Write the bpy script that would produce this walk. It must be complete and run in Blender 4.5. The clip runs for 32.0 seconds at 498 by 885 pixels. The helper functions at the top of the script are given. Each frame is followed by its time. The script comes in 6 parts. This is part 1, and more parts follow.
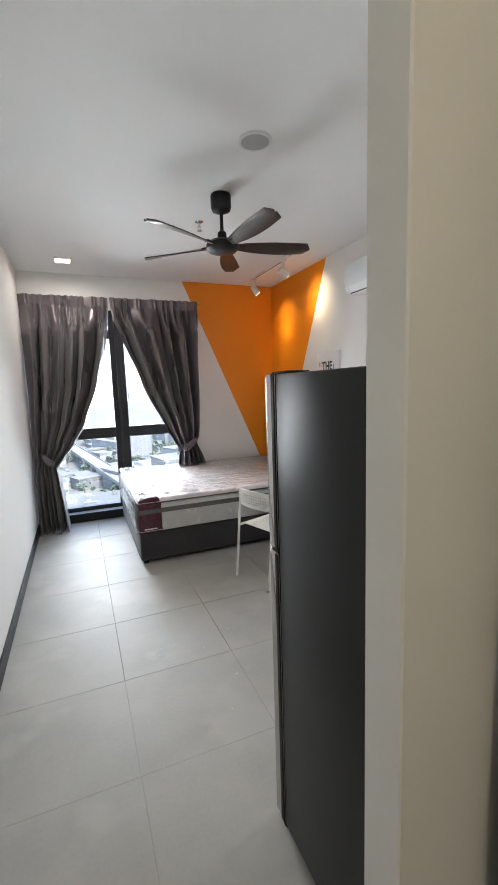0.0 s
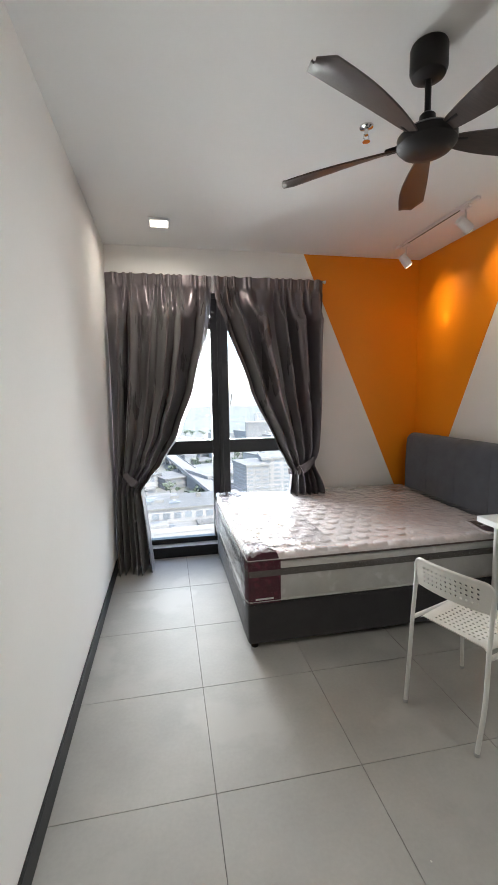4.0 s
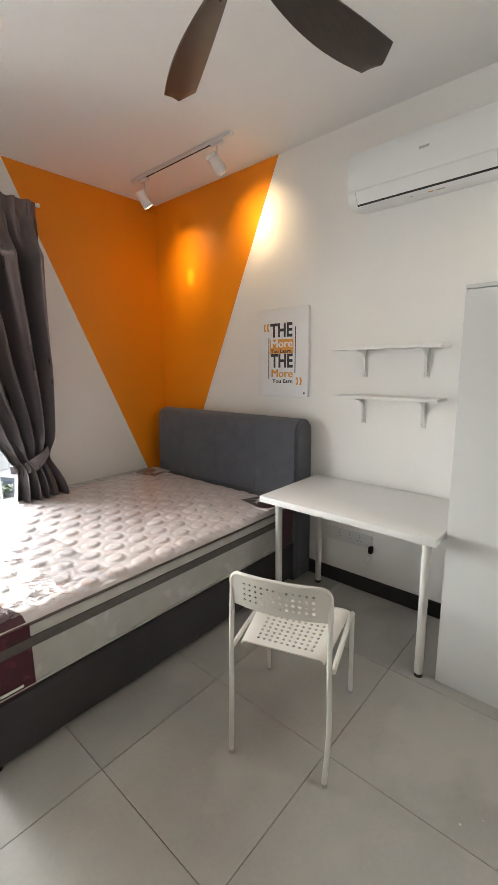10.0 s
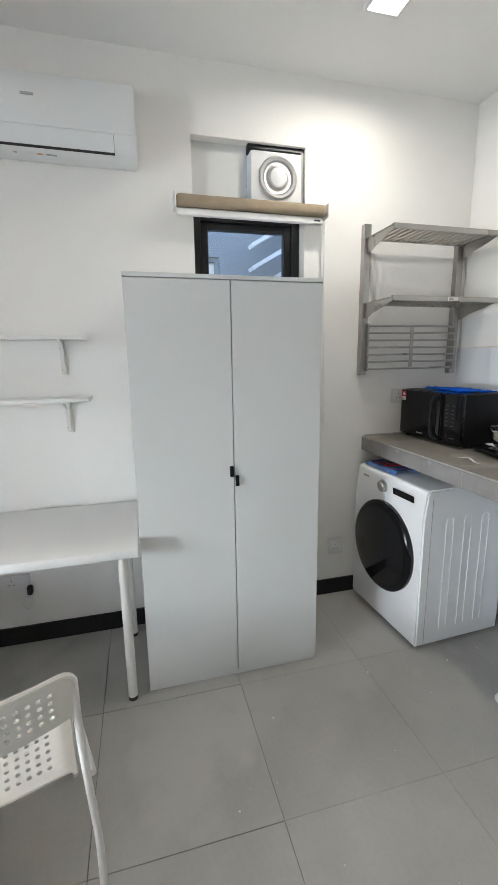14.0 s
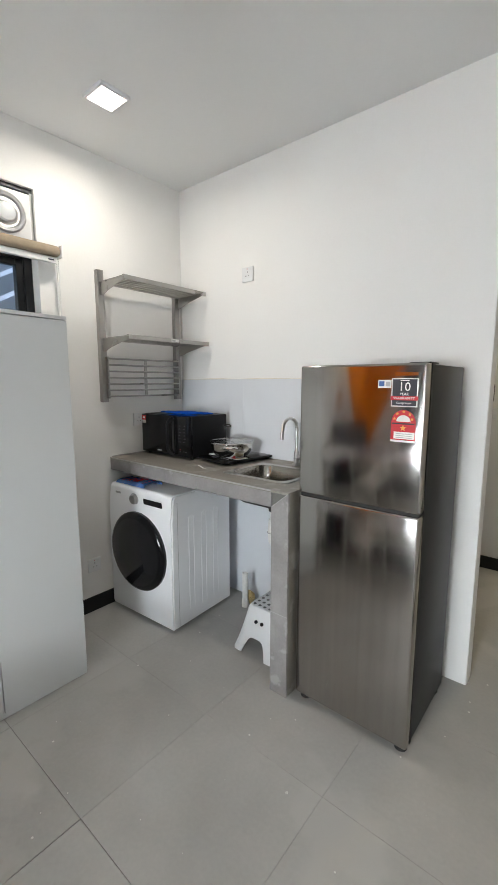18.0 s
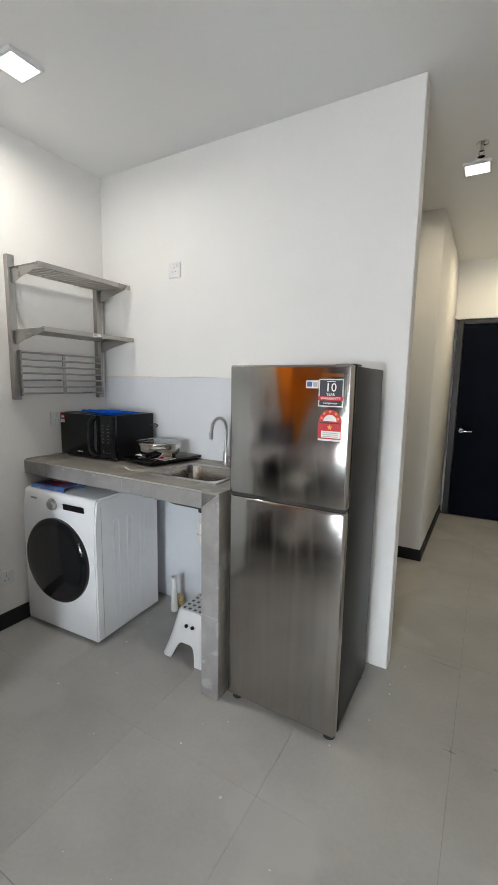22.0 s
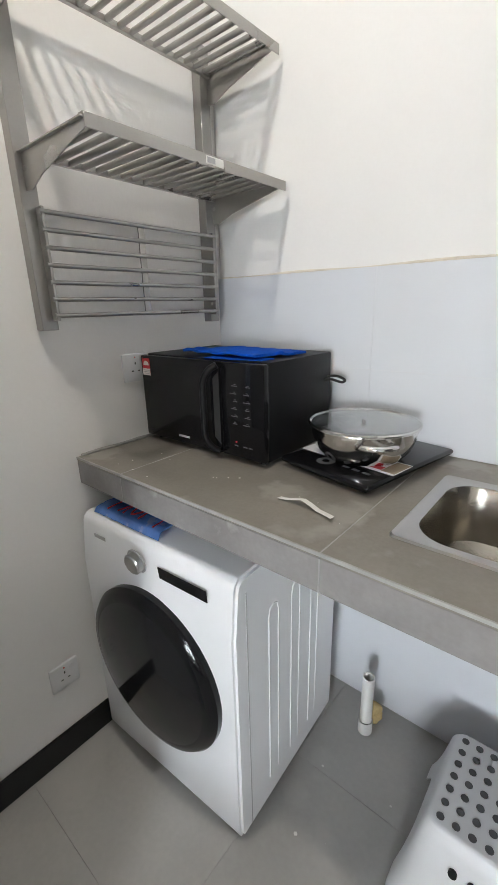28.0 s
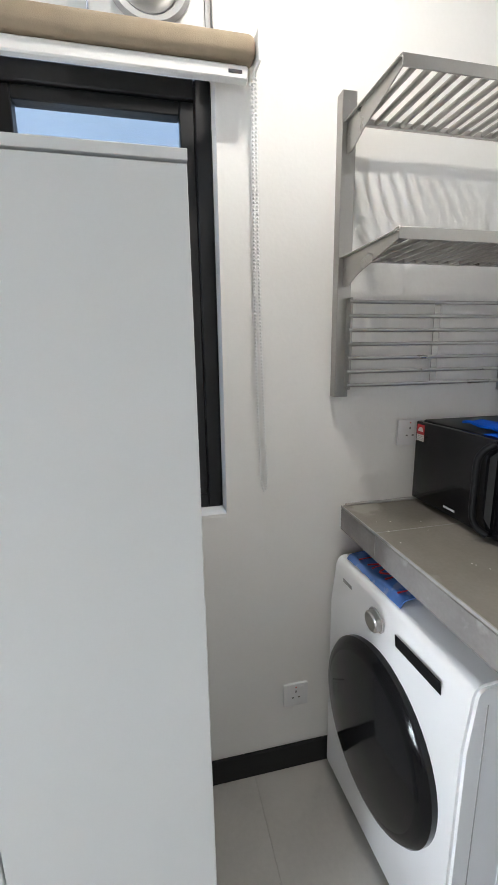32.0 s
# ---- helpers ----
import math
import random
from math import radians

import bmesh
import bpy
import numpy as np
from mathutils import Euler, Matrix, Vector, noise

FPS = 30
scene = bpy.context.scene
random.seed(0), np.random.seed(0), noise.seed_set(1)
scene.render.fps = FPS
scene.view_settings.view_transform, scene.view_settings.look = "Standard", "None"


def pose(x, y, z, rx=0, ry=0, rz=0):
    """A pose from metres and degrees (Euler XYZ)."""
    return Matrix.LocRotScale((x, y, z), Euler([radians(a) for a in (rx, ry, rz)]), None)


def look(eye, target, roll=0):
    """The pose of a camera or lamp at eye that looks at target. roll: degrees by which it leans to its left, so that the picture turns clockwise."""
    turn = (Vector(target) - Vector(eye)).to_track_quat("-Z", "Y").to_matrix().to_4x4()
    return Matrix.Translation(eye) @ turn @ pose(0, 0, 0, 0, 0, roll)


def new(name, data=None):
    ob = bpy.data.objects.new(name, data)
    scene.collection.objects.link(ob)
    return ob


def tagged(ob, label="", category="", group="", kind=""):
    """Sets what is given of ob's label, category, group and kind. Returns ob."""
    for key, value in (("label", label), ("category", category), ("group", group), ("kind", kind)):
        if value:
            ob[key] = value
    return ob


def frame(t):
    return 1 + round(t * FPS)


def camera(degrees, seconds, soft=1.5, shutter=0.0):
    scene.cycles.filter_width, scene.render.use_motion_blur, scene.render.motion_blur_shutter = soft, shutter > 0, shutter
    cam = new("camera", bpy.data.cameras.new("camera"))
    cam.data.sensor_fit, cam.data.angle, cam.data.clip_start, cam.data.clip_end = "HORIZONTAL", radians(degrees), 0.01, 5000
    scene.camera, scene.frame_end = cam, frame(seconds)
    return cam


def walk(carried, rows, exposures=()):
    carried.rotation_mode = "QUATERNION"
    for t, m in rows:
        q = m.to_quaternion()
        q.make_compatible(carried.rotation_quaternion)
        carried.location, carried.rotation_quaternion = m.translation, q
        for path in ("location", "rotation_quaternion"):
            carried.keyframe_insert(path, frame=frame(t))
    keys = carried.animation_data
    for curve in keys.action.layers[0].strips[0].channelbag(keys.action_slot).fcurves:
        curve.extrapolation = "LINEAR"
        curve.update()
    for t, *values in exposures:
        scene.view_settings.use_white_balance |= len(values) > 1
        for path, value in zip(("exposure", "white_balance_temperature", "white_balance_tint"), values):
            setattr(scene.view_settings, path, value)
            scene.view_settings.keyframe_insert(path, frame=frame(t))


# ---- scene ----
cam = camera(61.7, 32.0)
PATH = [
    (0, (0.233, 0.231, 1.522), (0.982, 2.067, 1.26), -1.9),
    (0.5, (0.188, 0.351, 1.522), (0.694, 2.271, 1.28), -1.9),
    (1, (0.188, 0.473, 1.522), (0.557, 2.426, 1.299), -1.6),
    (1.5, (0.22, 0.667, 1.536), (0.507, 2.635, 1.33), -1.5),
    (2, (0.221, 0.846, 1.539), (0.485, 2.817, 1.327), -1.5),
    (2.5, (0.185, 1.031, 1.545), (0.457, 3.001, 1.334), -1.5),
    (3, (0.173, 1.2, 1.536), (0.472, 3.165, 1.309), -1.5),
    (3.5, (0.227, 1.373, 1.522), (0.568, 3.331, 1.303), -1.3),
    (5.5, (0.179, 1.916, 1.512), (0.644, 3.844, 1.256), 0.2),
    (6, (0.211, 2.01, 1.526), (0.697, 3.931, 1.254), 0.4),
    (6.5, (0.223, 2.043, 1.516), (0.765, 3.949, 1.243), 0.5),
    (7, (0.233, 2.029, 1.525), (0.864, 3.906, 1.243), 0.3),
    (7.5, (0.251, 2.021, 1.527), (1.001, 3.852, 1.24), 0.1),
    (8, (0.272, 2.04, 1.521), (1.161, 3.807, 1.226), -0.2),
    (8.5, (0.293, 2.087, 1.516), (1.334, 3.765, 1.201), -0.5),
    (9, (0.303, 2.151, 1.509), (1.49, 3.725, 1.174), -0.7),
    (9.5, (0.311, 2.23, 1.501), (1.651, 3.671, 1.145), -0.7),
    (10, (0.341, 2.284, 1.489), (1.817, 3.583, 1.122), -0.7),
    (10.5, (0.407, 2.375, 1.483), (2.015, 3.505, 1.114), -0.7),
    (11, (0.452, 2.429, 1.485), (2.172, 3.379, 1.11), -0.8),
    (11.5, (0.458, 2.521, 1.475), (2.296, 3.218, 1.102), -0.7),
    (12, (0.455, 2.629, 1.47), (2.361, 3.1, 1.09), -0.8),
    (12.5, (0.442, 2.715, 1.458), (2.394, 2.923, 1.077), -0.8),
    (13, (0.477, 2.742, 1.463), (2.439, 2.7, 1.076), -0.8),
    (13.5, (0.525, 2.747, 1.463), (2.465, 2.46, 1.071), -0.8),
    (14, (0.532, 2.744, 1.465), (2.43, 2.251, 1.075), -0.8),
    (14.5, (0.512, 2.79, 1.475), (2.334, 2.065, 1.087), -0.6),
    (15, (0.493, 2.866, 1.478), (2.227, 1.945, 1.099), -0.3),
    (15.5, (0.468, 2.909, 1.477), (2.113, 1.832, 1.111), -0.1),
    (17.5, (0.319, 2.955, 1.49), (1.651, 1.492, 1.194), -0.1),
    (18, (0.315, 2.955, 1.493), (1.584, 1.436, 1.207), -0.0),
    (18.5, (0.318, 2.956, 1.491), (1.515, 1.378, 1.214), 0.2),
    (19, (0.318, 2.959, 1.494), (1.429, 1.318, 1.222), 0.4),
    (19.5, (0.307, 2.955, 1.493), (1.316, 1.249, 1.229), 0.7),
    (20, (0.286, 2.948, 1.495), (1.205, 1.19, 1.24), 0.9),
    (20.5, (0.273, 2.947, 1.493), (1.136, 1.16, 1.246), 1.1),
    (21, (0.274, 2.945, 1.496), (1.133, 1.157, 1.243), 1.1),
    (21.5, (0.297, 2.948, 1.495), (1.207, 1.187, 1.228), 1.0),
    (22, (0.341, 2.943, 1.489), (1.323, 1.224, 1.205), 1.0),
    (22.5, (0.432, 2.868, 1.481), (1.49, 1.199, 1.175), 0.9),
    (23, (0.556, 2.715, 1.482), (1.671, 1.09, 1.144), 0.7),
    (23.5, (0.659, 2.613, 1.475), (1.791, 1.006, 1.105), 0.5),
    (24, (0.826, 2.495, 1.473), (1.96, 0.897, 1.073), 0.0),
    (24.5, (0.976, 2.373, 1.47), (2.122, 0.795, 1.025), -0.6),
    (26.5, (1.291, 2.05, 1.424), (2.482, 0.555, 0.833), -1.4),
    (27, (1.423, 2.072, 1.424), (2.602, 0.576, 0.815), -1.3),
    (27.5, (1.533, 2.074, 1.423), (2.721, 0.589, 0.802), -1.3),
    (28, (1.611, 2.019, 1.414), (2.844, 0.571, 0.796), -1.4),
    (28.5, (1.684, 1.944, 1.423), (2.981, 0.549, 0.811), -1.6),
    (29, (1.753, 1.88, 1.437), (3.125, 0.555, 0.836), -1.8),
    (29.5, (1.795, 1.846, 1.436), (3.238, 0.595, 0.842), -1.9),
    (30, (1.813, 1.833, 1.427), (3.335, 0.665, 0.862), -2.1),
    (30.5, (1.815, 1.862, 1.44), (3.435, 0.808, 0.925), -2.2),
    (31, (1.767, 1.901, 1.469), (3.487, 0.993, 1.002), -2.0),
    (31.5, (1.674, 1.985, 1.49), (3.478, 1.236, 1.06), -1.6),
    (32, (1.548, 2.046, 1.504), (3.454, 1.616, 1.082), -0.9),
]
EXPOSURES = [(0.0, 3.12, 6500, 10), (2.0, 2.94, 6500, 10), (4.5, 2.92, 7000, 10), (6.0, 2.92, 7400, 12), (8.0, 2.92, 7400, 12), (10.0, 3.16, 7200, 11), (11.0, 3.14, 7000, 10), (13.0, 3.18, 6500, 9), (19.0, 3.08, 6600, 10), (22.0, 3.06, 6500, 10),
             (23.0, 3.05, 6450, 11), (24.0, 3.12, 6400, 11), (27.0, 3.26, 6550, 11), (30.5, 3.5, 6650, 11), (32.0, 3.4, 6450, 11)]
walk(cam, [(t, look(eye, target, roll)) for t, eye, target, roll in PATH], EXPOSURES)

# ---- world, sun and lamps ----
WX, EX, NY, SY, TOP = -0.264, 2.752, 5.452, 0.822, 2.838   # west, east, window and kitchen walls; ceiling
world = bpy.data.worlds.new("sky")
scene.world = world
world.use_nodes = True
wn = world.node_tree
sky = wn.nodes.new("ShaderNodeTexSky")
sky.sky_type, sky.sun_disc = "NISHITA", False
sky.sun_elevation, sky.sun_rotation = radians(52), radians(160)
sky.air_density, sky.dust_density, sky.ozone_density = 1.0, 2.0, 1.0
wn.nodes["Background"].inputs[1].default_value = 0.15
wn.links.new(sky.outputs[0], wn.nodes["Background"].inputs[0])
sun = new("sun", bpy.data.lights.new("sun", "SUN"))
sun.data.energy, sun.data.angle, sun.data.color = 1.1, radians(10), (1.0, 0.95, 0.87)
sun.matrix_basis = look((0, 0, 0), (-math.sin(radians(160)) * 0.62, -math.cos(radians(160)) * 0.62, -0.79))


# added area lamp outside the window, standing in for the hazy sky's light
sky_fill = new("window_sky_fill", bpy.data.lights.new("window_sky_fill", "AREA"))
sky_fill.data.shape, sky_fill.data.size, sky_fill.data.size_y = "RECTANGLE", 2.2, 1.9
sky_fill.data.energy, sky_fill.data.color = 51.0, (0.90, 0.955, 1.0)
sky_fill.data.spread = radians(112)
sky_fill.matrix_basis = look((0.50, NY + 0.8, 1.80), (0.70, NY - 1.0, 2.00))


def square_lamp(x, y, watts, colour):
    lamp = new("downlight_lamp", bpy.data.lights.new("downlight_lamp", "AREA"))
    lamp.data.shape, lamp.data.size, lamp.data.energy, lamp.data.color = "SQUARE", 0.085, watts, colour
    lamp.data.spread = radians(170)
    lamp.matrix_basis = pose(x, y, TOP - 0.022)


COOL, WARM = (1.0, 0.95, 0.86), (1.0, 0.86, 0.60)
DOWNLIGHTS = [(0.215, 4.912, 0.6, COOL), (2.236, 1.708, 1.0, COOL), (0.526, -0.174, 0.62, WARM), (0.221, -1.707, 0.75, WARM)]
for dx, dy, dw, dc in DOWNLIGHTS:
    square_lamp(dx, dy, dw, dc)
SPOTS = [((2.340, 5.025, 2.675), (EX, 5.018, 2.200), 6.5), ((2.340, 4.274, 2.690), (EX, 4.268, 2.420), 5.0)]
for eye, aim, core in SPOTS:
    away = (Vector(aim) - Vector(eye)).normalized()
    for watts, cone, edge in ((core, 11, 1.0), (0.85, 37, 0.25), (1.3, 95, 1.0)):   # hot core, rimmed beam and wide spill of the reflector
        lamp = new("spot_lamp", bpy.data.lights.new("spot_lamp", "SPOT"))
        lamp.data.energy, lamp.data.color, lamp.data.spot_size, lamp.data.spot_blend = watts, (1.0, 0.76, 0.45), radians(cone), edge
        lamp.data.shadow_soft_size = 0.012
        lamp.matrix_basis = look(Vector(eye) + away * 0.062, aim)

# ---- materials ----


def mat(name, base, rough=0.5, metal=0.0, var=0.06, scale=3.0, bump=0.05, bscale=180.0, spec=0.5, coat=0.0, sheen=0.0, stretch=None, spots=None, rvar=0.08, aniso=0.0, each=0.0, laid=False):
    """A procedural surface: broad tone, fine grain, uneven gloss, an optional second tone in blotches."""
    m = bpy.data.materials.new(name)
    m.use_nodes = True
    nt = m.node_tree
    n, l = nt.nodes, nt.links
    b = n["Principled BSDF"]
    b.inputs["Metallic"].default_value = metal
    b.inputs["Specular IOR Level"].default_value = spec
    b.inputs["Coat Weight"].default_value = coat
    b.inputs["Coat Roughness"].default_value = 0.08
    b.inputs["Sheen Weight"].default_value = sheen
    b.inputs["Anisotropic"].default_value = aniso
    if aniso:
        tg = n.new("ShaderNodeTangent")
        tg.direction_type, tg.axis = "RADIAL", "Z"
        l.new(tg.outputs[0], b.inputs["Tangent"])
        b.inputs["Anisotropic Rotation"].default_value = 0.25
    tc = n.new("ShaderNodeTexCoord")
    mp = n.new("ShaderNodeMapping")
    mp.inputs["Scale"].default_value = stretch or (1, 1, 1)
    at = tc.outputs["Object"]
    if laid:   # pieces of one surface share one grain
        at = n.new("ShaderNodeNewGeometry").outputs["Position"]
    l.new(at, mp.inputs[0])
    broad, fine = n.new("ShaderNodeTexNoise"), n.new("ShaderNodeTexNoise")
    broad.inputs["Scale"].default_value, broad.inputs["Detail"].default_value = scale, 6.0
    fine.inputs["Scale"].default_value, fine.inputs["Detail"].default_value = bscale, 3.0
    l.new(mp.outputs[0], broad.inputs[0])
    l.new(mp.outputs[0], fine.inputs[0])
    ramp = n.new("ShaderNodeValToRGB")
    lo, hi = [c * (1 - var) for c in base], [min(1.0, c * (1 + var)) for c in base]
    ramp.color_ramp.elements[0].position, ramp.color_ramp.elements[1].position = 0.3, 0.7
    ramp.color_ramp.elements[0].color, ramp.color_ramp.elements[1].color = (*lo, 1), (*hi, 1)
    l.new(broad.outputs[0], ramp.inputs[0])
    tone = ramp.outputs[0]
    grain = n.new("ShaderNodeMix")
    grain.data_type, grain.blend_type = "RGBA", "MULTIPLY"
    grain.inputs[0].default_value = min(1.0, var * 2.5)
    l.new(tone, grain.inputs[6])
    l.new(fine.outputs[0], grain.inputs[7])
    bright = n.new("ShaderNodeMix")
    bright.data_type = "RGBA"
    bright.inputs[0].default_value = 0.5
    l.new(tone, bright.inputs[6])
    l.new(grain.outputs[2], bright.inputs[7])
    tone = bright.outputs[2]
    if spots:
        colour, size, amount = spots
        sn, sr, sm = n.new("ShaderNodeTexNoise"), n.new("ShaderNodeValToRGB"), n.new("ShaderNodeMix")
        sn.inputs["Scale"].default_value, sn.inputs["Detail"].default_value = size, 5.0
        l.new(at, sn.inputs[0])
        sr.color_ramp.elements[0].position, sr.color_ramp.elements[1].position = 1 - amount, min(1.0, 1.06 - amount)
        l.new(sn.outputs[0], sr.inputs[0])
        sm.data_type = "RGBA"
        sm.inputs[7].default_value = (*colour, 1)
        l.new(sr.outputs[0], sm.inputs[0])
        l.new(tone, sm.inputs[6])
        tone = sm.outputs[2]
    if each:
        info, span, hsv = n.new("ShaderNodeObjectInfo"), n.new("ShaderNodeMapRange"), n.new("ShaderNodeHueSaturation")
        span.inputs["To Min"].default_value, span.inputs["To Max"].default_value = 1 - each, 1 + each
        l.new(info.outputs["Random"], span.inputs[0])
        l.new(span.outputs[0], hsv.inputs["Value"])
        l.new(tone, hsv.inputs["Color"])
        tone = hsv.outputs[0]
    l.new(tone, b.inputs["Base Color"])
    rr = n.new("ShaderNodeMapRange")
    rr.inputs["To Min"].default_value, rr.inputs["To Max"].default_value = max(0.02, rough - rvar), min(1.0, rough + rvar)
    l.new(broad.outputs[0], rr.inputs[0])
    l.new(rr.outputs[0], b.inputs["Roughness"])
    if bump:
        bp = n.new("ShaderNodeBump")
        bp.inputs["Strength"].default_value, bp.inputs["Distance"].default_value = bump, 0.004
        l.new(fine.outputs[0], bp.inputs["Height"])
        l.new(bp.outputs[0], b.inputs["Normal"])
    return m


def glow(name, colour, strength):
    m = bpy.data.materials.new(name)
    m.use_nodes = True
    b = m.node_tree.nodes["Principled BSDF"]
    b.inputs["Base Color"].default_value = (*colour, 1)
    b.inputs["Emission Color"].default_value, b.inputs["Emission Strength"].default_value = (*colour, 1), strength
    return m


def clear(name, tint, gloss, ior=1.45, bump=0.0, bscale=20.0):
    """Thin glass or film: what lies behind shows through, with a sheen that grows at a slant."""
    m = bpy.data.materials.new(name)
    m.use_nodes = True
    nt = m.node_tree
    n, l = nt.nodes, nt.links
    n.remove(n["Principled BSDF"])
    tr, gl, mx, fr = n.new("ShaderNodeBsdfTransparent"), n.new("ShaderNodeBsdfGlossy"), n.new("ShaderNodeMixShader"), n.new("ShaderNodeLayerWeight")
    tr.inputs[0].default_value = (*tint, 1)
    gl.inputs["Roughness"].default_value = gloss
    fr.inputs[0].default_value = 0.5
    f0 = ((ior - 1) / (ior + 1)) ** 2
    power, scaled = n.new("ShaderNodeMath"), n.new("ShaderNodeMath")
    power.operation, power.inputs[1].default_value = "POWER", 5.0
    scaled.operation, scaled.inputs[1].default_value, scaled.inputs[2].default_value = "MULTIPLY_ADD", 1 - f0, f0
    if bump:
        tc, no, bp = n.new("ShaderNodeTexCoord"), n.new("ShaderNodeTexNoise"), n.new("ShaderNodeBump")
        no.inputs["Scale"].default_value, no.inputs["Detail"].default_value, no.inputs["Distortion"].default_value = bscale, 4.0, 1.5
        bp.inputs["Strength"].default_value, bp.inputs["Distance"].default_value = bump, 0.02
        l.new(tc.outputs["Object"], no.inputs[0])
        l.new(no.outputs[0], bp.inputs["Height"])
        l.new(bp.outputs[0], gl.inputs["Normal"])
        l.new(bp.outputs[0], fr.inputs["Normal"])
    l.new(fr.outputs["Facing"], power.inputs[0])
    l.new(power.outputs[0], scaled.inputs[0])
    l.new(scaled.outputs[0], mx.inputs[0])
    l.new(tr.outputs[0], mx.inputs[1])
    l.new(gl.outputs[0], mx.inputs[2])
    l.new(mx.outputs[0], n["Material Output"].inputs[0])
    return m


M_WALL = mat("white_wall_paint", (0.83, 0.82, 0.80), 0.78, var=0.025, scale=1.2, bump=0.10, bscale=90, spec=0.1)
M_CEIL = mat("ceiling_paint", (0.82, 0.82, 0.81), 0.75, var=0.02, scale=0.9, bump=0.06, bscale=70, spec=0.2)
M_ORANGE = mat("orange_wall_paint", (0.86, 0.275, 0.012), 0.45, var=0.03, scale=1.5, bump=0.08, bscale=90, spec=0.4)
M_TILE = mat("grey_floor_tile", (0.43, 0.42, 0.395), 0.52, var=0.10, scale=2.6, bump=0.02, bscale=60, spec=0.28, spots=((0.447, 0.437, 0.412), 1.7, 0.44), rvar=0.10, each=0.025, laid=True)
M_GROUT = mat("dark_grout", (0.17, 0.165, 0.155), 0.9, var=0.2, scale=5, bump=0.2)
M_SPECK = mat("plaster_speck", (0.75, 0.74, 0.70), 0.8, var=0.1)
M_SKIRT = mat("charcoal_skirting", (0.020, 0.021, 0.023), 0.48, var=0.15, scale=8, bump=0.05, spec=0.25, spots=((0.07, 0.07, 0.07), 14, 0.20))
M_BLACK_ALU = mat("black_aluminium", (0.018, 0.019, 0.021), 0.38, 0.3, var=0.12, scale=10, bump=0.03)
M_GLASS = clear("window_glass", (0.93, 0.95, 0.95), 0.02)
M_CURTAIN = mat("taupe_satin", (0.190, 0.160, 0.172), 0.29, 0.62, var=0.12, scale=6, bump=0.12, bscale=420, sheen=0.3, spec=0.6, stretch=(1, 1, 0.25))
M_HEAD = mat("grey_upholstery", (0.100, 0.104, 0.124), 0.85, var=0.12, scale=12, bump=0.35, bscale=600, sheen=0.25, spec=0.2)
M_BASE = mat("brown_grey_upholstery", (0.046, 0.043, 0.046), 0.8, var=0.15, scale=9, bump=0.35, bscale=600, sheen=0.15, spec=0.2)
M_TICK = mat("pink_white_damask", (0.68, 0.62, 0.615), 0.55, var=0.04, scale=25, bump=0.25, bscale=260, spots=((0.62, 0.545, 0.54), 22, 0.45), sheen=0.2)
M_SIDE = mat("grey_white_mattress_side", (0.55, 0.54, 0.52), 0.6, var=0.06, scale=14, bump=0.25, bscale=220, spots=((0.62, 0.61, 0.60), 9, 0.4))
M_STRIPE = mat("charcoal_mesh_band", (0.13, 0.118, 0.110), 0.7, var=0.2, scale=60, bump=0.12, bscale=420)
M_PIPING = mat("brown_piping", (0.10, 0.07, 0.06), 0.6, var=0.1)
M_BURGUNDY = mat("burgundy_satin", (0.075, 0.008, 0.022), 0.3, var=0.25, scale=18, bump=0.15, spots=((0.13, 0.02, 0.04), 20, 0.42))
M_FILM = clear("plastic_wrap", (0.92, 0.92, 0.93), 0.14, 3.0, 0.0, 26)
M_FILMFLAT = clear("taut_plastic_wrap", (0.99, 0.99, 0.99), 0.30, 1.28, 0.15, 9)
M_WHITE = mat("white_laminate", (0.82, 0.82, 0.81), 0.42, var=0.02, scale=3, bump=0.02, spec=0.4)
M_GREYWHITE = mat("grey_white_foil", (0.66, 0.67, 0.665), 0.45, var=0.02, scale=2, bump=0.02, spec=0.4)
M_CHAIR = mat("white_chair_plastic", (0.74, 0.72, 0.67), 0.40, var=0.03, scale=8, bump=0.04, spec=0.4)
M_STEELPAINT = mat("white_powder_coat", (0.72, 0.71, 0.68), 0.38, var=0.03, scale=8, bump=0.05, spec=0.5)
M_RUBBER = mat("black_rubber", (0.02, 0.02, 0.02), 0.7, var=0.1)
M_APPL = mat("white_appliance_enamel", (0.86, 0.87, 0.885), 0.36, var=0.012, scale=3, bump=0.0, coat=0.1)
M_PLASTIC = mat("white_plastic", (0.74, 0.745, 0.75), 0.35, var=0.02, scale=4, bump=0.02)
M_BLACKGLOSS = mat("black_gloss", (0.006, 0.006, 0.007), 0.12, var=0.1, scale=5, bump=0.0, spec=0.28)
M_SMOKE = mat("smoked_door_glass", (0.010, 0.010, 0.011), 0.08, var=0.1, scale=3, bump=0.0, spec=0.45)
M_BLACKMATT = mat("black_satin_plastic", (0.007, 0.007, 0.008), 0.42, var=0.1, scale=9, bump=0.06, spec=0.16)
M_STEEL = mat("brushed_stainless", (0.50, 0.49, 0.475), 0.30, 1.0, var=0.06, scale=4, bump=0.05, bscale=90, stretch=(1, 1, 30), aniso=0.6)
M_FRIDGE = mat("dark_brushed_stainless", (0.44, 0.418, 0.395), 0.12, 1.0, var=0.05, scale=3, bump=0.010, bscale=1.6, stretch=(14, 1, 0.35), rvar=0.04, aniso=0.8)
M_FRIDGESIDE = mat("grey_fridge_side", (0.030, 0.031, 0.033), 0.42, var=0.06, scale=3, bump=0.10, bscale=300, spec=0.2)
